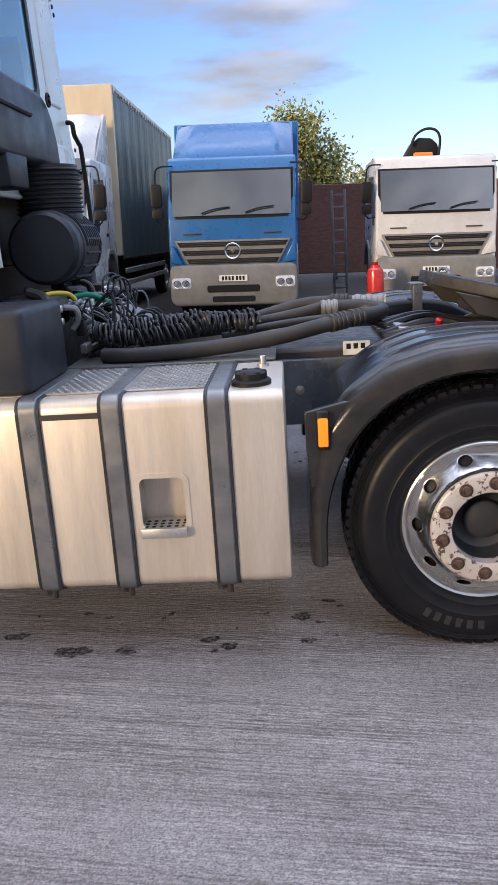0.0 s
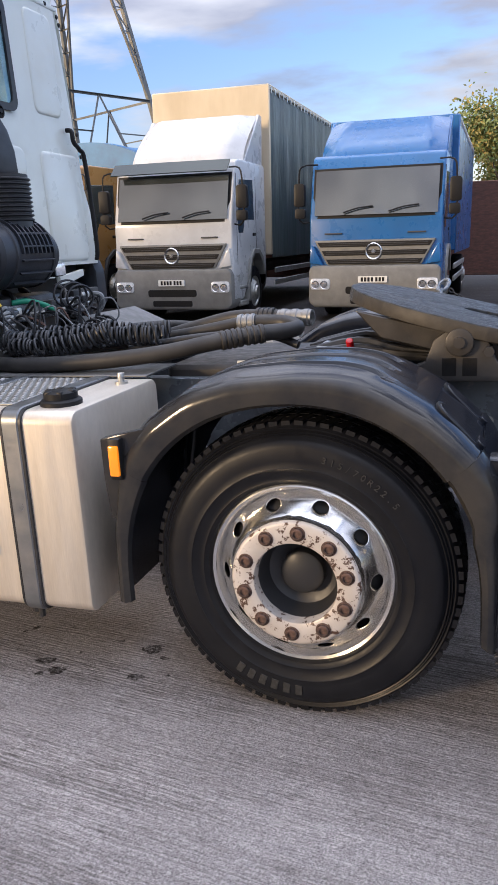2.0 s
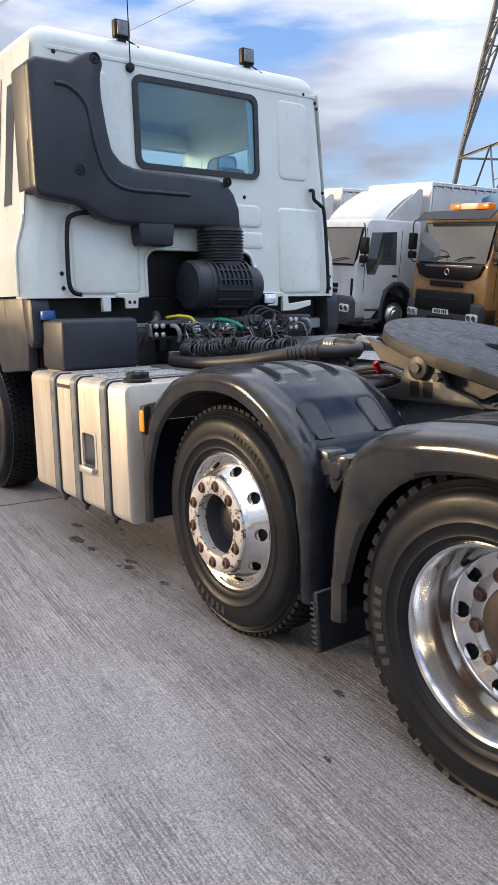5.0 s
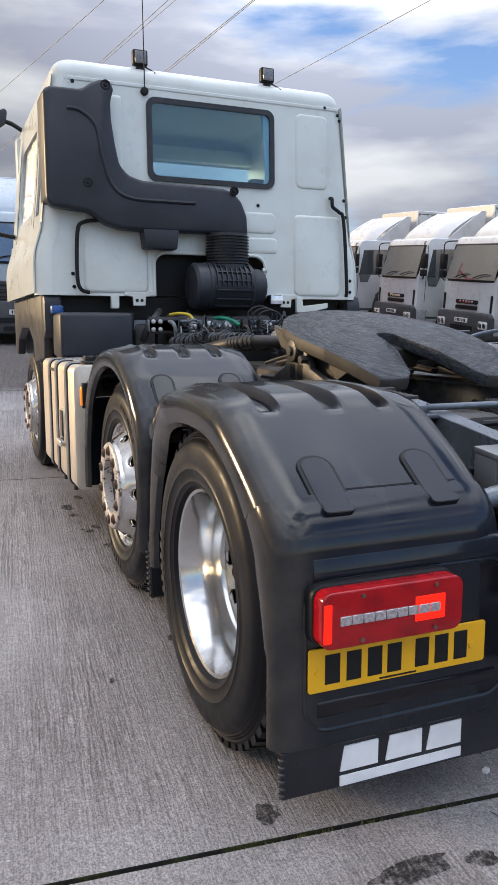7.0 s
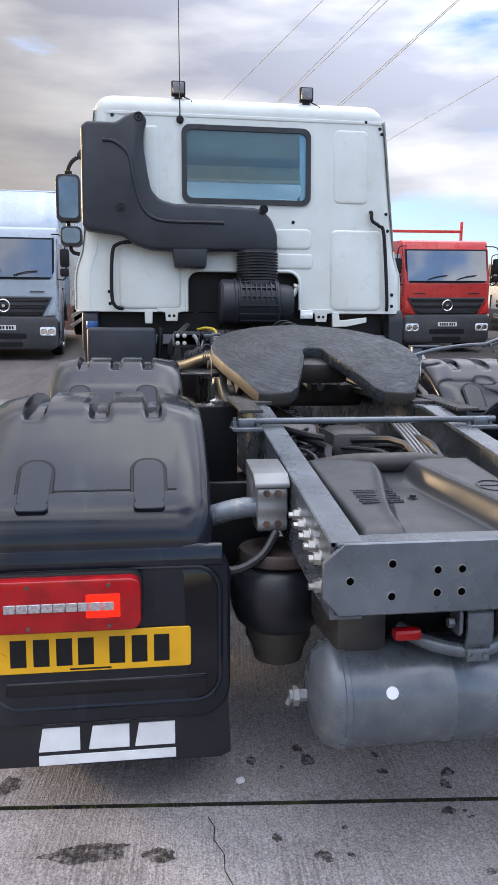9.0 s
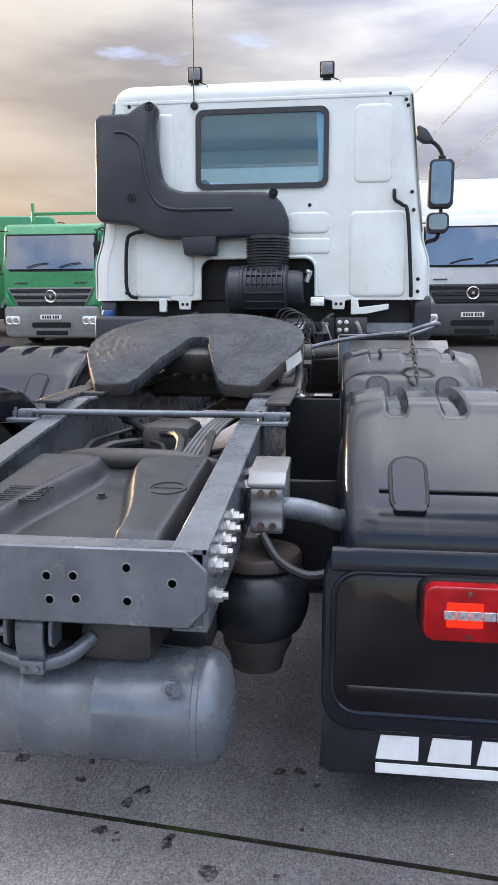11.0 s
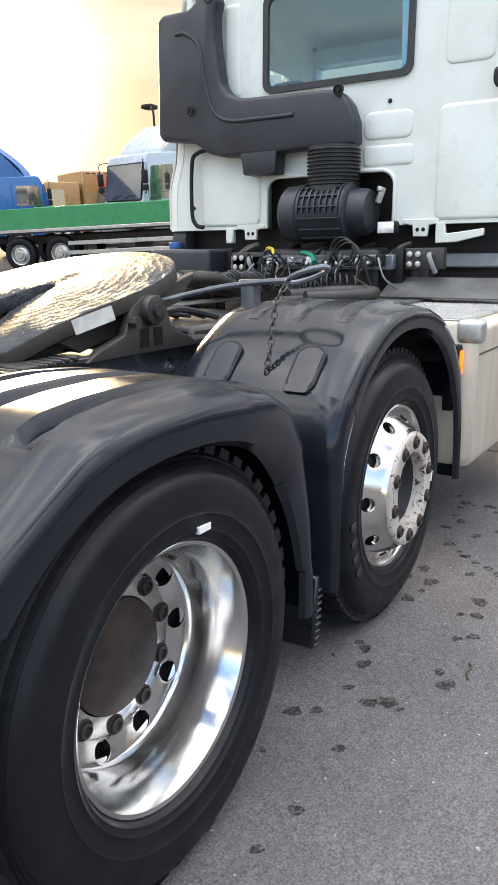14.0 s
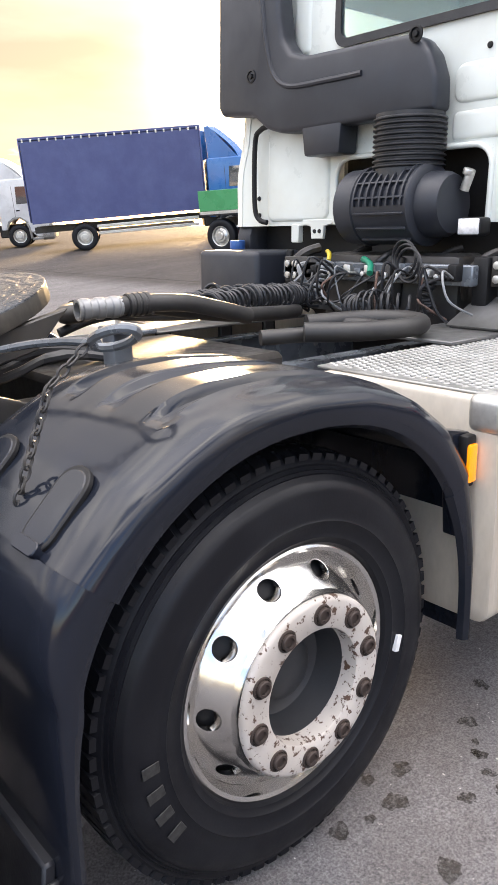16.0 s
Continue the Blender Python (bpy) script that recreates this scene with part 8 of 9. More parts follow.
        for z, w in ((zg + 0.345, wide - 0.36), (zg + 0.195, wide - 0.52), (zg + 0.045, wide - 0.68)):
            bm = bmesh.new()
            prism(bm, [(-w / 2 + 0.03, z - 0.045), (w / 2 - 0.03, z - 0.045), (w / 2 + 0.02, z + 0.04), (-w / 2 - 0.02, z + 0.04)], "y", -0.074, -0.04, 0.006, 1)
            slat = part("grille_slat", bm, M_BLACK, gr)
            bm = bmesh.new()
            for q in (-0.022, 0.008):
                box(bm, (-w / 2 + 0.06, -0.080, z + q), (w / 2 - 0.06, -0.070, z + q + 0.008), 0.002, 1)
            part("slat_edge", bm, M_DKGREY, slat)
        bm = bmesh.new()
        lathe(bm, [(0.118, 0.0), (0.137, 0.014), (0.152, 0.0)], (0, -0.076, zg + 0.215), (0, -1, 0), 32)
        lathe(bm, [(0.0, 0.012), (0.035, 0.010), (0.040, 0.0)], (0, -0.078, zg + 0.215), (0, -1, 0), 24)
        part("badge", bm, M_CHROME, gr, "plain round chrome badge")
        for s in (1, -1):
            bm = bmesh.new()
            prism(bm, [(s * (H - 0.01), zg + 0.02), (s * (H - 0.26), zg - 0.02), (s * (H - 0.10), zg + 0.30), (s * (H - 0.04), zg + 0.34)], "y", -0.075, 0.2, 0.025, 2)
            part("corner_deflector", bm, coat, root)
            bm = bmesh.new()
            box(bm, (s * (H - 0.60), -0.020, zg + 0.52), (s * (H - 0.28), 0.03, zg + 0.545), 0.006, 1)
            part("panel_line", bm, M_DKGREY, root)
    elif style == "band":
        prism(bm, [(-H + 0.10, zs - 0.02), (H - 0.10, zs - 0.02), (H - 0.25, zs - 0.28), (H - 0.55, zs - 0.36), (-H + 0.55, zs - 0.36), (-H + 0.25, zs - 0.28)], "y", -0.05, 0.1, 0.02, 2)
        gr = part("grille", bm, M_BLACK, root, "black front band")
        bm = bmesh.new()
        box(bm, (-0.78, -0.06, zs - 0.09), (0.78, -0.04, zs - 0.03), 0.01, 1)
        lathe(bm, [(0.05, 0.0), (0.065, 0.01), (0.08, 0.0)], (0, -0.055, zs - 0.19), (0, -1, 0), 24)
        part("badge", bm, M_CHROME, gr, "chrome strip and plain ring")
        bm = bmesh.new()
        box(bm, (-0.55, -0.055, zg + 0.30), (0.55, -0.02, zg + 0.42), 0.01, 1)
        box(bm, (-0.95, -0.14, zb + 0.42), (0.95, -0.03, zg + 0.20), 0.06, 2)
        box(bm, (-0.70, -0.15, zb + 0.52), (0.70, -0.10, zg + 0.05), 0.03, 1)
        part("lower_grille", bm, M_BLACK, gr)
    else:
        prism(bm, rounded(0.92, 0.10, 0.03, 4, 0, zg + 0.22), "y", -0.03, 0.05, 0.006, 1)
        gr = part("grille", bm, M_BLACK, root)
        bm = bmesh.new()
        prism(bm, rounded(0.92, 0.10, 0.03, 4, 0, zg + 0.08), "y", -0.03, 0.05, 0.006, 1)
        part("lower_grille", bm, M_BLACK, gr)
        for s in (1, -1):
            bm = bmesh.new()
            prism(bm, rounded(0.07, 0.42, 0.03, 4, s * (H - 0.12), zg + 0.20), "y", -0.02, 0.05, 0.006, 1)
            part("corner_vent", bm, M_BLACK, gr)
        bm = bmesh.new()
        for q in range(5):
            box(bm, (-0.30 + 0.125 * q, -0.042, zg + 0.19), (-0.21 + 0.125 * q, -0.028, zg + 0.25), 0.004, 1)
        part("badge", bm, M_CHROME, gr, "plain chrome bars")
    if plate:
        bm = bmesh.new()
        prism(bm, rounded(0.52, 0.111, 0.01, 3, 0, zb + 0.45), "y", -0.148, -0.12)
        pl = part("number_plate", bm, M_PLATEW, bp, "white plate with plain dark bars")
        for q in (0.05, 0.11, 0.17, 0.23, 0.31, 0.37, 0.43):
            bm = bmesh.new()
            box(bm, (-0.26 + q, -0.1505, zb + 0.413), (-0.26 + q + 0.04, -0.147, zb + 0.487), 0.0005, 1)
            part("plate_bar", bm, M_BLACK, pl)
    bm = bmesh.new()
    if visor is not None:
        sheet(bm, lambda u, v: V(-H + 0.04 + (wide - 0.08) * u, 0.14 - 0.22 * v - 0.05 * (1 - (2 * u - 1) ** 2), roof - 0.03 - 0.20 * v), 12, 3, thick=0.02)
        part("sun_visor", bm, visor, cabp)
    else:
        bm.free()
    if deflector:
        bm = bmesh.new()
        dt = dtop or top - 0.06

        def defl(u, v):
            q = 2 * u - 1
            z = roof - 0.03 + (dt - roof) * v
            y = 0.55 + 1.05 * v ** 1.5 + 0.5 * max(0, abs(q) - 0.72) * 2.2
            return V((H - 0.04) * q * (1 - 0.02 * v), y, z)

        sheet(bm, defl, 20, 10, thick=0.03)
        for s in (1, -1):
            prism(bm, [(0.86, roof - 0.03), (2.0, roof - 0.03), (2.06, dt - 0.02), (1.90, dt)], "x", s * (H - 0.10), s * (H - 0.03), 0.01, 1)
        part("wind_deflector", bm, coat, root)
    wb = wide / 2 + 0.09
    if body is not None:
        y0, y1 = 2.22, 2.22 + length
        bm = bmesh.new()
        box(bm, (-wb, y0, 1.18), (wb, y0 + 0.06, top), 0.02, 1)
        box(bm, (-wb + 0.005, y0 + 0.005, top - 0.10), (wb - 0.005, y1 - 0.005, top + 0.006), 0.02, 1)
        box(bm, (-wb, y1 - 0.05, 1.18), (wb, y1, top), 0.02, 1)
        bodyp = part("box_frame", bm, body[0], root)
        for s in (1, -1):
            bm = bmesh.new()
            sheet(bm, lambda u, v, s=s: V(s * (wb - 0.01 + 0.012 * math.sin(u * length * 7.0)), y0 + 0.07 + (length - 0.14) * u, 1.12 + (top - 1.24) * v), int(length * 8), 4, thick=0.01)
            part("box_side", bm, body[1], bodyp)
            bm = bmesh.new()
            for q in range(int(length / 0.30)):
                box(bm, (s * wb - 0.012, y0 + 0.1 + 0.30 * q, top - 0.16), (s * wb + 0.012, y0 + 0.16 + 0.30 * q, top - 0.05), 0.004, 1)
            tagged(part("curtain_runner", bm, M_ALUDULL, bodyp), kind="stuff")
            for q in (0.55, 0.80):
                bm = bmesh.new()
                box(bm, (s * (wb - 0.06), y0 + 0.35, q), (s * (wb - 0.02), y1 - 2.4, q + 0.11), 0.01, 1)
                part("side_guard", bm, M_ALUDULL, root)
            lorry_wheel(root, s * (wb - 0.08), y1 - 1.9, side=s)
    elif extras == "bed":
        y0, y1 = 2.25, 2.25 + length
        bm = bmesh.new()
        box(bm, (-wb, y0, 1.10), (wb, y1, 1.22), 0.02, 1)
        part("load_bed", bm, M_DKGREY, root)
        for s in (1, -1):
            bm = bmesh.new()
            box(bm, (s * wb - 0.02, y0 + 0.1, 1.24), (s * wb + 0.02, y1, 1.82), 0.008, 1)
            part("drop_side", bm, coat, root)
            bm = bmesh.new()
            box(bm, (s * wb - 0.03, y0, 1.14), (s * wb + 0.03, y1, 1.23), 0.01, 1)
            part("bed_rail", bm, M_ALUDULL, root)
            for q in (0.45, 0.72):
                bm = bmesh.new()
                box(bm, (s * (wb - 0.06), y0 + 0.3, q), (s * (wb - 0.02), y1 - 2.2, q + 0.12), 0.01, 1)
                part("side_guard", bm, M_ALUDULL, root)
            for wy in (y1 - 1.9, y1 - 0.6):
                lorry_wheel(root, s * (wb - 0.08), wy, side=s)
        bm = bmesh.new()
        for s in (1, -1):
            box(bm, (s * (wb - 0.08), y0 - 0.08, 1.1), (s * wb, y0, roof + 0.62), 0.02, 1)
        for z in (1.9, 2.4, roof + 0.30):
            box(bm, (-wb, y0 - 0.07, z), (wb, y0 - 0.01, z + 0.08), 0.01, 1)
        part("headboard", bm, coat, root)
    bm = bmesh.new()
    for s in (1, -1):
        box(bm, (s * 0.40, 0.6, 0.75), (s * 0.33, 2.2 + length, 0.98), 0.01, 1)
    box(bm, (-0.5, 0.5, 0.45), (0.5, 2.3, 1.0), 0.05, 1)
    part("chassis", bm, M_DARKSTEEL, root)
    x, y = at
    # stand it on the slope of the yard
    h = radians(heading)
    back, side = V(-math.sin(h), math.cos(h), 0), V(math.cos(h), math.sin(h), 0)
    run = 2.0 + length * 0.8
    back.z = (ground_z(x + back.x * run, y + back.y * run) - ground_z(x, y)) / run
    side.z = (ground_z(x + side.x, y + side.y) - ground_z(x - side.x, y - side.y)) / 2
    back.normalize()
    up = side.cross(back).normalized()
    side = back.cross(up)
    m = Matrix((side, back, up)).transposed().to_4x4()
    m.translation = (x, y, ground_z(x, y))
    root.matrix_basis = m
    return root


# the row that faces the tractor's near side
lorry("box_lorry", "white curtain-sided lorry with a grey bumper and dark visor", 0, (-4.36, 13.85), P_WHITE, body=(M_CREAM, M_CURTAIN), length=8.2, top=4.45, dtop=3.85, visor=material("smoked_visor", (0.02, 0.03, 0.03), 0.25))
lorry("box_lorry", "blue box lorry with a blue wind deflector and grey bumper", 0, (-0.72, 14.45), P_BLUE, body=(P_BLUE, P_BLUE), length=6.6, top=3.72)
crane = lorry("crane_lorry", "white flatbed lorry with a folded black crane behind the cab", 0, (3.22, 15.7), P_WHITE, deflector=False, length=6.0, bumper=M_GREY)
bm = bmesh.new()
prism(bm, [(-0.36, 2.9), (0.46, 2.9), (0.50, 3.12), (0.44, 3.34), (0.30, 3.46), (0.02, 3.48), (-0.14, 3.36), (-0.28, 3.12)], "y", 2.45, 2.75, 0.04, 2)
box(bm, (-0.3, 2.35, 1.0), (0.4, 2.9, 2.95), 0.05, 1)
tube(bm, [(0.46, 2.4, 3.1), (0.47, 2.35, 3.42), (0.38, 2.35, 3.60), (0.16, 2.35, 3.64), (-0.06, 2.35, 3.52), (-0.16, 2.35, 3.30)], 0.03, 6, 4)
part("crane", bm, M_BLACK, crane, "folded black loading crane")
bm = bmesh.new()
box(bm, (-0.10, 2.30, 3.02), (0.32, 2.44, 3.16), 0.03, 2)
part("beacon", bm, M_ORANGE, crane, "orange beacon bar")
lorry("tipper_lorry", "bronze tipper lorry with a black front band and orange beacons", -8, (-8.35, 15.3), P_BRONZE, style="band", bumper=M_DKGREY, deflector=False, body=(P_BRONZE, P_BRONZE), length=6.2, top=3.35, visor=M_BLACK, wide=2.45, screen_top=2.75, roof=3.05)
tip = scene.objects["tipper_lorry"]
bm = bmesh.new()
sheet(bm, lambda u, v: V(-1.30 + 2.60 * u, 2.15 + 6.2 * v, 3.44 + 0.24 * (1 - (2 * u - 1) ** 2) + 0.02 * math.sin(v * 40)), 12, 30, thick=0.02)
prism(bm, [(-1.30, 3.0)] + [(-1.30 + 0.26 * k, 3.44 + 0.24 * (1 - (0.2 * k - 1) ** 2)) for k in range(11)] + [(1.30, 3.0)], "y", 2.08, 2.14)
part("tarpaulin", bm, M_TARP, tip, "blue tarpaulin over the tipper body")

for x0, x1, mt in ((-0.62, -0.28, M_ORANGE), (-0.28, 0.28, M_CREAM), (0.28, 0.62, M_ORANGE)):
    bm = bmesh.new()
    box(bm, (x0, 0.42, 3.06), (x1, 0.66, 3.20), 0.03, 2)
    part("beacon", bm, mt, tip, "segment of the roof beacon bar")
for b_at, b_h in (((-11.4, 14.3), -4), ((-14.9, 14.5), -4), ((-18.6, 14.5), -4)):
    lorry("box_lorry", "small white box lorry with a plain dark bumper", b_h, b_at, P_WHITE, style="plain", bumper=M_DKGREY, body=(P_WHITE, P_WHITE), length=6.5, top=3.80, dtop=3.62, wide=2.25, lowcab=True, screen_top=2.60, roof=2.82)
# the row that looks at the tractor's nose side
lorry("flatbed_lorry", "red flatbed lorry with a red headboard frame", 90, (-14.6, 11.0), P_RED, deflector=False, extras="bed", length=6.5, bumper=M_DKGREY)
lorry("box_lorry", "white high-roof lorry with a dark bumper", 90, (-13.6, 7.3), P_WHITE, body=(P_WHITE, P_WHITE), length=7.5, top=3.95, bumper=M_DKGREY, screen_top=2.72, roof=2.98)
lorry("box_lorry", "pale blue high-roof lorry with a dark grille", 90, (-13.1, -0.07), P_SILVER, body=(P_SILVER, P_SILVER), length=7.5, top=3.95, bumper=M_DKGREY, screen_top=2.72, roof=2.98)
lorry("box_lorry", "silver high-roof lorry standing beside the pale blue one", 90, (-13.9, 3.75), P_SILVER, body=(P_SILVER, P_SILVER), length=7.5, top=3.9, bumper=M_DKGREY, screen_top=2.72, roof=2.98)
lorry("drop_side_lorry", "green lorry with a grey bumper beside the pale blue one", 90, (-13.0, -2.6), P_GREEN, deflector=False, extras="bed", length=6.0)
lorry("drop_side_lorry", "green drop-side lorry with a grey bumper", 200.5, (-17.25, -3.7), P_GREEN, deflector=False, extras="bed", length=8.0, roof=3.25, screen_top=2.98)
# further lorries towards the low sun
lorry("tractor_lorry", "pale tractor lorry standing behind the drop-side lorry", 72, (-16.3, -11.2), P_SILVER, deflector=True, length=3.0, top=4.2, roof=3.25, screen_top=2.95)
lorry("box_lorry", "red lorry far across the yard", 72, (-24.0, -19.0), P_RED, body=(P_RED, P_RED), length=6.0, top=3.6)
lorry("box_lorry", "bronze lorry far across the yard", 72, (-22.0, -22.0), P_BRONZE, body=(P_BRONZE, P_BRONZE), length=6.0, top=3.4, deflector=False)
lorry("curtain_lorry", "blue curtain-sided lorry far across the yard", 238, (-19.2, -17.8), P_BLUE, body=(M_BCURTAIN, M_BCURTAIN), length=6.6, top=4.1)
lorry("box_lorry", "white box lorry far across the yard", 238, (-15.0, -27.5), P_WHITE, body=(P_WHITE, P_WHITE), length=8.0, top=3.9)


# ---------------------------------------------------------------- lattice tower and lines
M_GALV = material("galvanised_steel", (0.20, 0.21, 0.21), 0.6, metal=0.3, vary=(0.13, 0.135, 0.14), vscale=2)


def tower(x, y, turn):
    root = thing("pylon", "tall grey steel lattice power pylon", "pylon")
    g = -1.0

    def half(z):
        return max(0.7, 3.3 - 0.155 * (z - 9.6)) if z > 9.6 else 3.3 + 0.14 * (9.6 - z)

    def bar(a, b, r):
        """An angle bar."""
        bm = bmesh.new()
        a, b = Vector(a), Vector(b)
        d, u, w = ring_frame(b - a)
        for f, h in ((u, w), (w, u)):
            k = [bm.verts.new(p + f * e + h * q) for p in (a, b) for e in (0, r * 2) for q in (-r * 0.18, r * 0.18)]
            for i in ((0, 1, 3, 2), (4, 6, 7, 5), (0, 2, 6, 4), (1, 5, 7, 3), (0, 4, 5, 1), (2, 3, 7, 6)):
                bm.faces.new([k[j] for j in i])
        return bm

    def corner(i, z):
        h = half(z)
        return V((-h, h, h, -h)[i], (-h, -h, h, h)[i], z)

    waist, top, tip_z = 9.6, 24.5, 40.0
    for i in range(4):
        part("leg", bar(corner(i, g), corner(i, waist), 0.10), M_GALV, root)
        part("leg", bar(corner(i, waist), corner(i, top), 0.10), M_GALV, root)
        part("leg", bar(corner(i, top), corner(i, tip_z), 0.10), M_GALV, root)
    for i in range(4):
        j = (i + 1) % 4
        a, b, c, d = corner(i, waist), corner(j, waist), corner(i, top), corner(j, top)
        part("ring_beam", bar(a, b, 0.055), M_GALV, root)
        part("ring_beam", bar(c, d, 0.06), M_GALV, root)
        # one large cross in each face, with small struts between it and the legs
        for p, q, leg0, leg1 in ((a, d, a, c), (b, c, b, d)):
            part("diagonal", bar(p, q, 0.055), M_GALV, root)
            last = None
            for n in range(1, 7):
                f = 0.075 * n
                u, v = leg0.lerp(leg1, f), p.lerp(q, f)
                part("strut", bar(u, v, 0.028), M_GALV, root)
                if last is not None:
                    part("strut", bar(last, v, 0.03), M_GALV, root)
                last = u
        # below the waist: a wide inverted V to the feet, and its struts
        m = (a + b) / 2
        for foot, leg in ((corner(i, g), a), (corner(j, g), b)):
            part("diagonal", bar(m, foot, 0.05), M_GALV, root)
            last = None
            for n in range(1, 6):
                f = 0.17 * n
                u, v = leg.lerp(foot, f), m.lerp(foot, f)
                part("strut", bar(u, v, 0.03), M_GALV, root)
                if last is not None:
                    part("strut", bar(last, v, 0.03), M_GALV, root)
                last = u
        for z0, z1 in ((24.5, 28.0), (28.0, 31.0), (31.0, 34.0), (34.0, 37.0), (37.0, 40.0)):
            part("diagonal", bar(corner(i, z0), corner(j, z1), 0.05), M_GALV, root)
            part("diagonal", bar(corner(j, z0), corner(i, z1), 0.05), M_GALV, root)
    root.matrix_basis = pose(x, y, -0.3, 0, 0, turn)


tower(-20.9, 38.6, -23)
for pts in (((-66, 18), (-90, 13.2), 30), ((-65, 23), (-90.7, 19.7), 30), ((-70.7, 26.8), (-104, 23.7), 28.0), ((-70.9, 27.4), (-104, 24.6), 28.3), ((-99.8, 35.8), (-136, 31), 28), ((-60, 27.0), (-92, 22.5), 32.5)):
    (x0, y0), (x1, y1), z = pts
    dx, dy = x1 - x0, y1 - y0
    bm = bmesh.new()
    P = []
    for q in range(25):
        t = -2.0 + 6.5 * q / 24
        P.append((x0 + dx * t, y0 + dy * t, z + 0.00010 * (dx * (t - 0.4)) ** 2))
    tube(bm, P, 0.030, 5)
    tagged(part("power_line", bm, M_GALV, None), "thin dark overhead power line", "power line", group="overhead power lines")


# ---------------------------------------------------------------- wall, gate and tree behind the row
M_BRICK = material("brick_wall", (0.16, 0.078, 0.058), 0.85, vary=(0.10, 0.055, 0.045), vscale=7, stretch=(1, 1, 3), fine=0.3, fscale=14, bump=0.5, bscale=20, bdist=0.01)
bm = bmesh.new()
box(bm, (-40, 24.5, -0.2), (30, 24.8, 2.45), 0.02, 1)
for v in bm.verts:
    v.co.z += ground_z(v.co.x, 20)
w = part("wall_north", bm, M_BRICK, None)
tagged(w, "red brick boundary wall", "wall", kind="structure")
bm = bmesh.new()
box(bm, (-52, -60, 0.6), (-51.6, 40, 3.8), 0.02, 1)
w = part("wall_west", bm, M_BRICK, None)
tagged(w, "red brick boundary wall", "wall", kind="structure")
gate = thing("steel_gate", "grey steel ladder frame leaning by the wall", "gate", (1.65, 19.0, 0.0))
for x in (1.45, 1.75):
    bm = bmesh.new()
    box(bm, (x - 0.03, 18.97, -0.02), (x + 0.03, 19.03, 2.5), 0.01, 1)
    part("upright", bm, M_GALV, gate)
for k in range(9):
    bm = bmesh.new()
    box(bm, (1.45, 18.98, 0.2 + 0.27 * k), (1.75, 19.02, 0.24 + 0.27 * k), 0.005, 1)
    part("rung", bm, M_GALV, gate)

M_BARK = material("grey_bark", (0.12, 0.10, 0.08), 0.9, vary=(0.06, 0.05, 0.04), vscale=9)


def leaf_material():
    m = material("autumn_leaf", (0.075, 0.10, 0.03), 0.6)
    n, l = m.node_tree.nodes, m.node_tree.links
    b = n["Principled BSDF"]
    g, r = n.new("ShaderNodeNewGeometry"), n.new("ShaderNodeValToRGB")
    r.color_ramp.elements[0].color, r.color_ramp.elements[1].color = (0.15, 0.22, 0.08, 1), (0.42, 0.31, 0.10, 1)
    e = r.color_ramp.elements.new(0.6)
    e.color = (0.22, 0.26, 0.09, 1)
    l.new(g.outputs["Random Per Island"], r.inputs["Fac"])
    l.new(r.outputs["Color"], b.inputs["Base Color"])
    return m


M_LEAF = leaf_material()


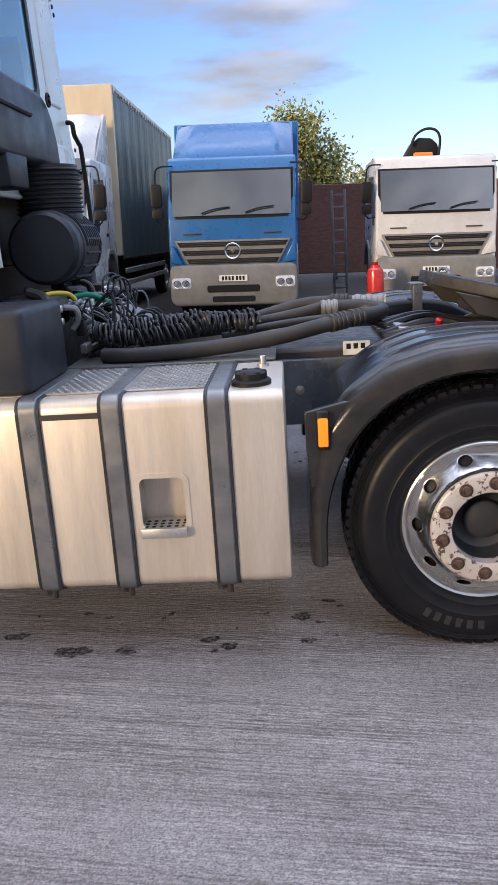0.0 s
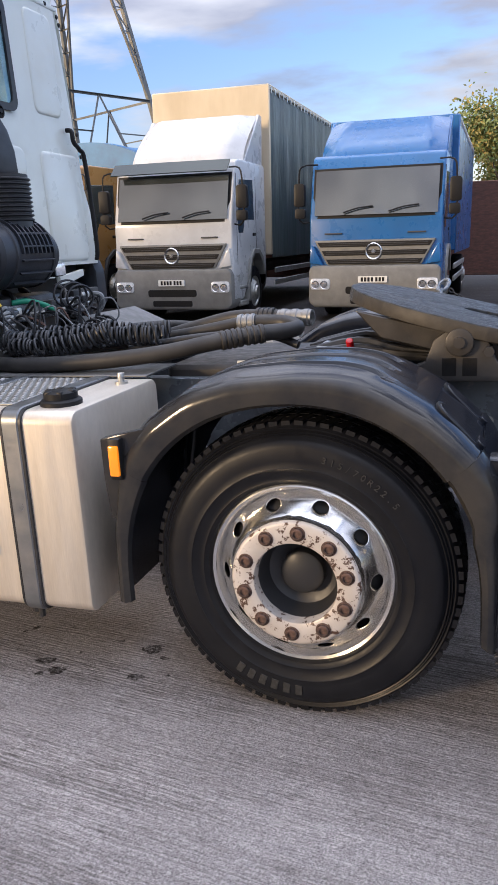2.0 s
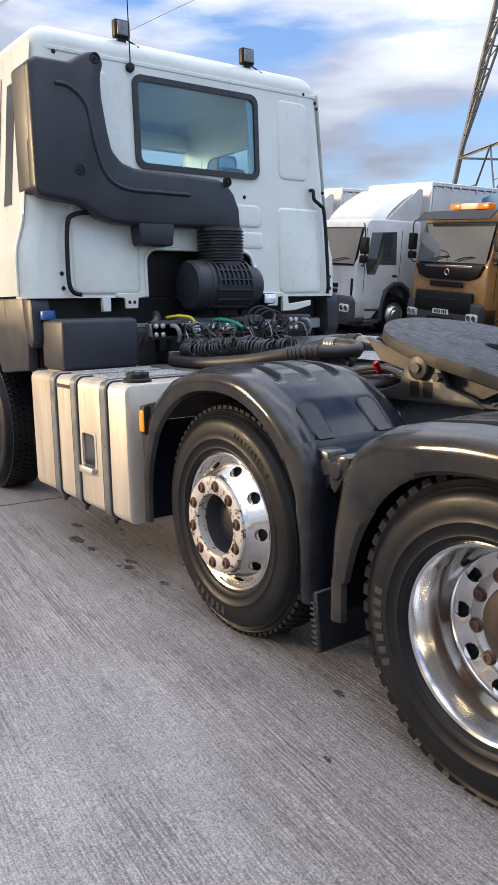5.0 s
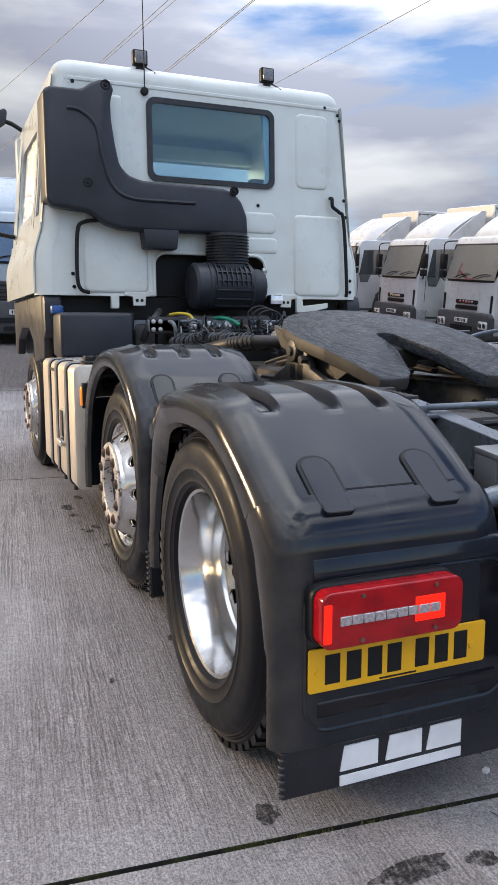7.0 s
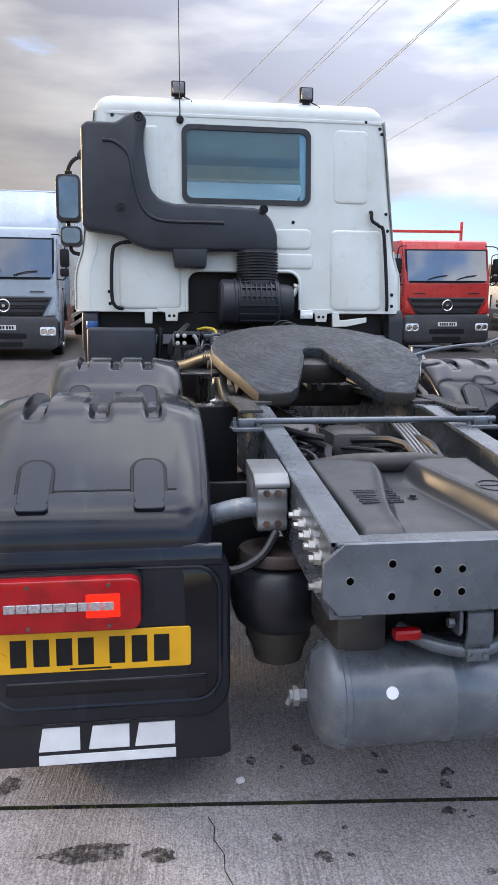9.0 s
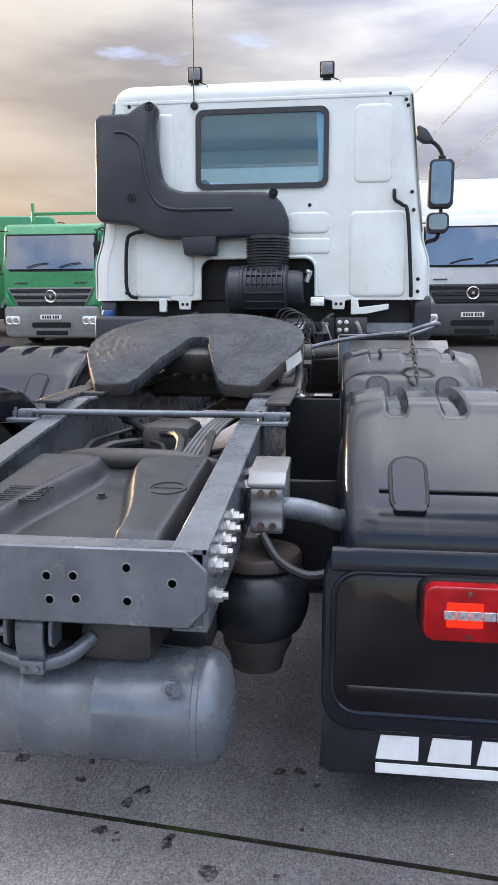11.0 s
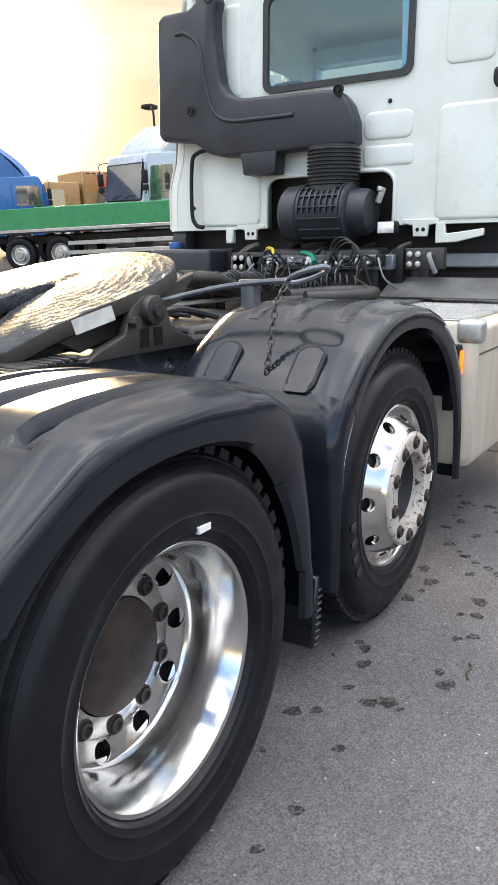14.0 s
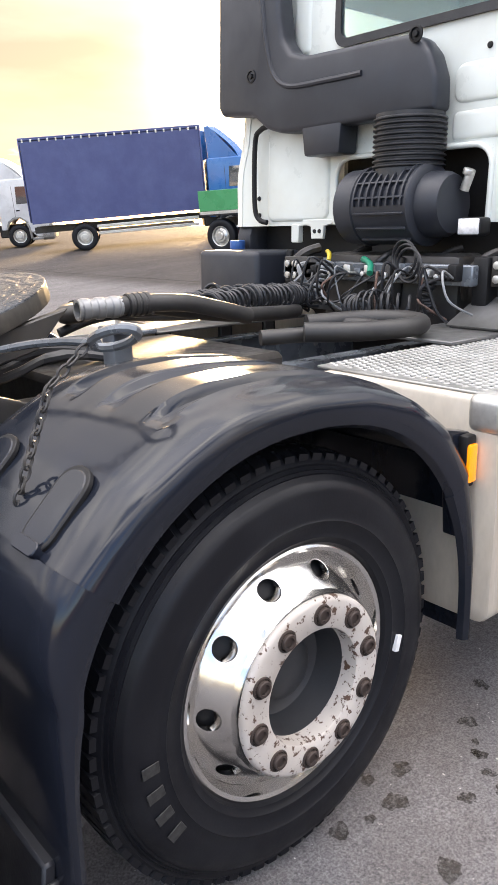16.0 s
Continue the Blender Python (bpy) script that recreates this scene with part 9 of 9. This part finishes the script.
def tree(x, y, h, spread, seed, leaves=5200):
    rnd = random.Random(seed)
    gz = ground_z(x, y)
    root = thing("tree", "slender tree with thin green and yellow autumn leaves", "tree", (x, y, gz))
    bm = bmesh.new()
    tips = []

    def limb(p, d, L, r, depth):
        pts = [p]
        q = p.copy()
        for k in range(4):
            d = (d + V(rnd.uniform(-1, 1), rnd.uniform(-1, 1), rnd.uniform(-0.2, 0.6)) * 0.16).normalized()
            q = q + d * (L / 4)
            pts.append(q.copy())
        tube(bm, pts, [r * (1 - 0.17 * i) for i in range(5)], 6)
        if depth == 0:
            tips.append((pts[-1], L))
            tips.append((pts[-2], L))
            return
        for k in range(rnd.randint(3, 4)):
            f = pts[rnd.randint(1, 4)]
            a = rnd.uniform(0, 6.28)
            nd = (d + V(math.cos(a), math.sin(a), rnd.uniform(-0.1, 0.5)) * 0.55).normalized()
            limb(f, nd, L * rnd.uniform(0.5, 0.72), r * 0.5, depth - 1)

    limb(V(x, y, gz), V(0, 0, 1), h * 0.42, 0.09, 3)
    part("trunk", bm, M_BARK, root)
    bm = bmesh.new()
    for k in range(leaves):
        p, L = tips[rnd.randrange(len(tips))]
        c = p + V(rnd.gauss(0, 1), rnd.gauss(0, 1), rnd.gauss(0, 1)) * 0.20 * spread
        a = V(rnd.uniform(-1, 1), rnd.uniform(-1, 1), rnd.uniform(-1, 1)).normalized()
        b = a.cross(V(rnd.uniform(-1, 1), rnd.uniform(-1, 1), rnd.uniform(-1, 1))).normalized()
        s = rnd.uniform(0.05, 0.085)
        bm.faces.new([bm.verts.new(c + a * s * i + b * s * 0.5 * j) for i, j in ((-1, 0), (0, -1), (1, 0), (0, 1))])
    tagged(part("crown", bm, M_LEAF, root, recalc=False), kind="stuff")


tree(1.95, 26.2, 6.0, 1.35, 3, 12000)
tree(3.1, 26.8, 4.6, 1.3, 5, 8000)
tree(-46.0, -3.5, 7.5, 1.6, 8, 3000)


# street lamp far off
lampost = thing("street_lamp", "tall street lamp far across the yard", "street lamp", (-47.4, -34.9, 1.3))
bm = bmesh.new()
tube(bm, [(-47.4, -34.9, 1.3), (-47.4, -34.9, 11.0), (-47.6, -35.3, 12.3), (-47.8, -35.6, 12.6)], 0.09, 8, 4)
part("pole", bm, M_BLACK, lampost)
bm = bmesh.new()
box(bm, (-48.6, -36.4, 12.4), (-47.6, -35.4, 12.75), 0.1, 2)
part("lamp_head", bm, M_BLACK, lampost)


# red drum by the crane lorry
gz = ground_z(1.75, 14.9)
drum = thing("red_drum", "small red plastic drum standing by the crane lorry", "drum", (1.97, 14.9, gz))
bm = bmesh.new()
lathe(bm, [(0.0, 0.0), (0.15, 0.0), (0.16, 0.03), (0.16, 0.72), (0.14, 0.80), (0.10, 0.83), (0.09, 0.88), (0.0, 0.89)], (1.97, 14.9, gz), (0, 0, 1), 24)
part("body", bm, P_RED, drum)
bm = bmesh.new()
cyl(bm, (1.97, 14.9, gz + 0.87), (1.97, 14.9, gz + 0.94), 0.06, seg=14, bevel=0.01)
part("cap", bm, M_RED, drum)
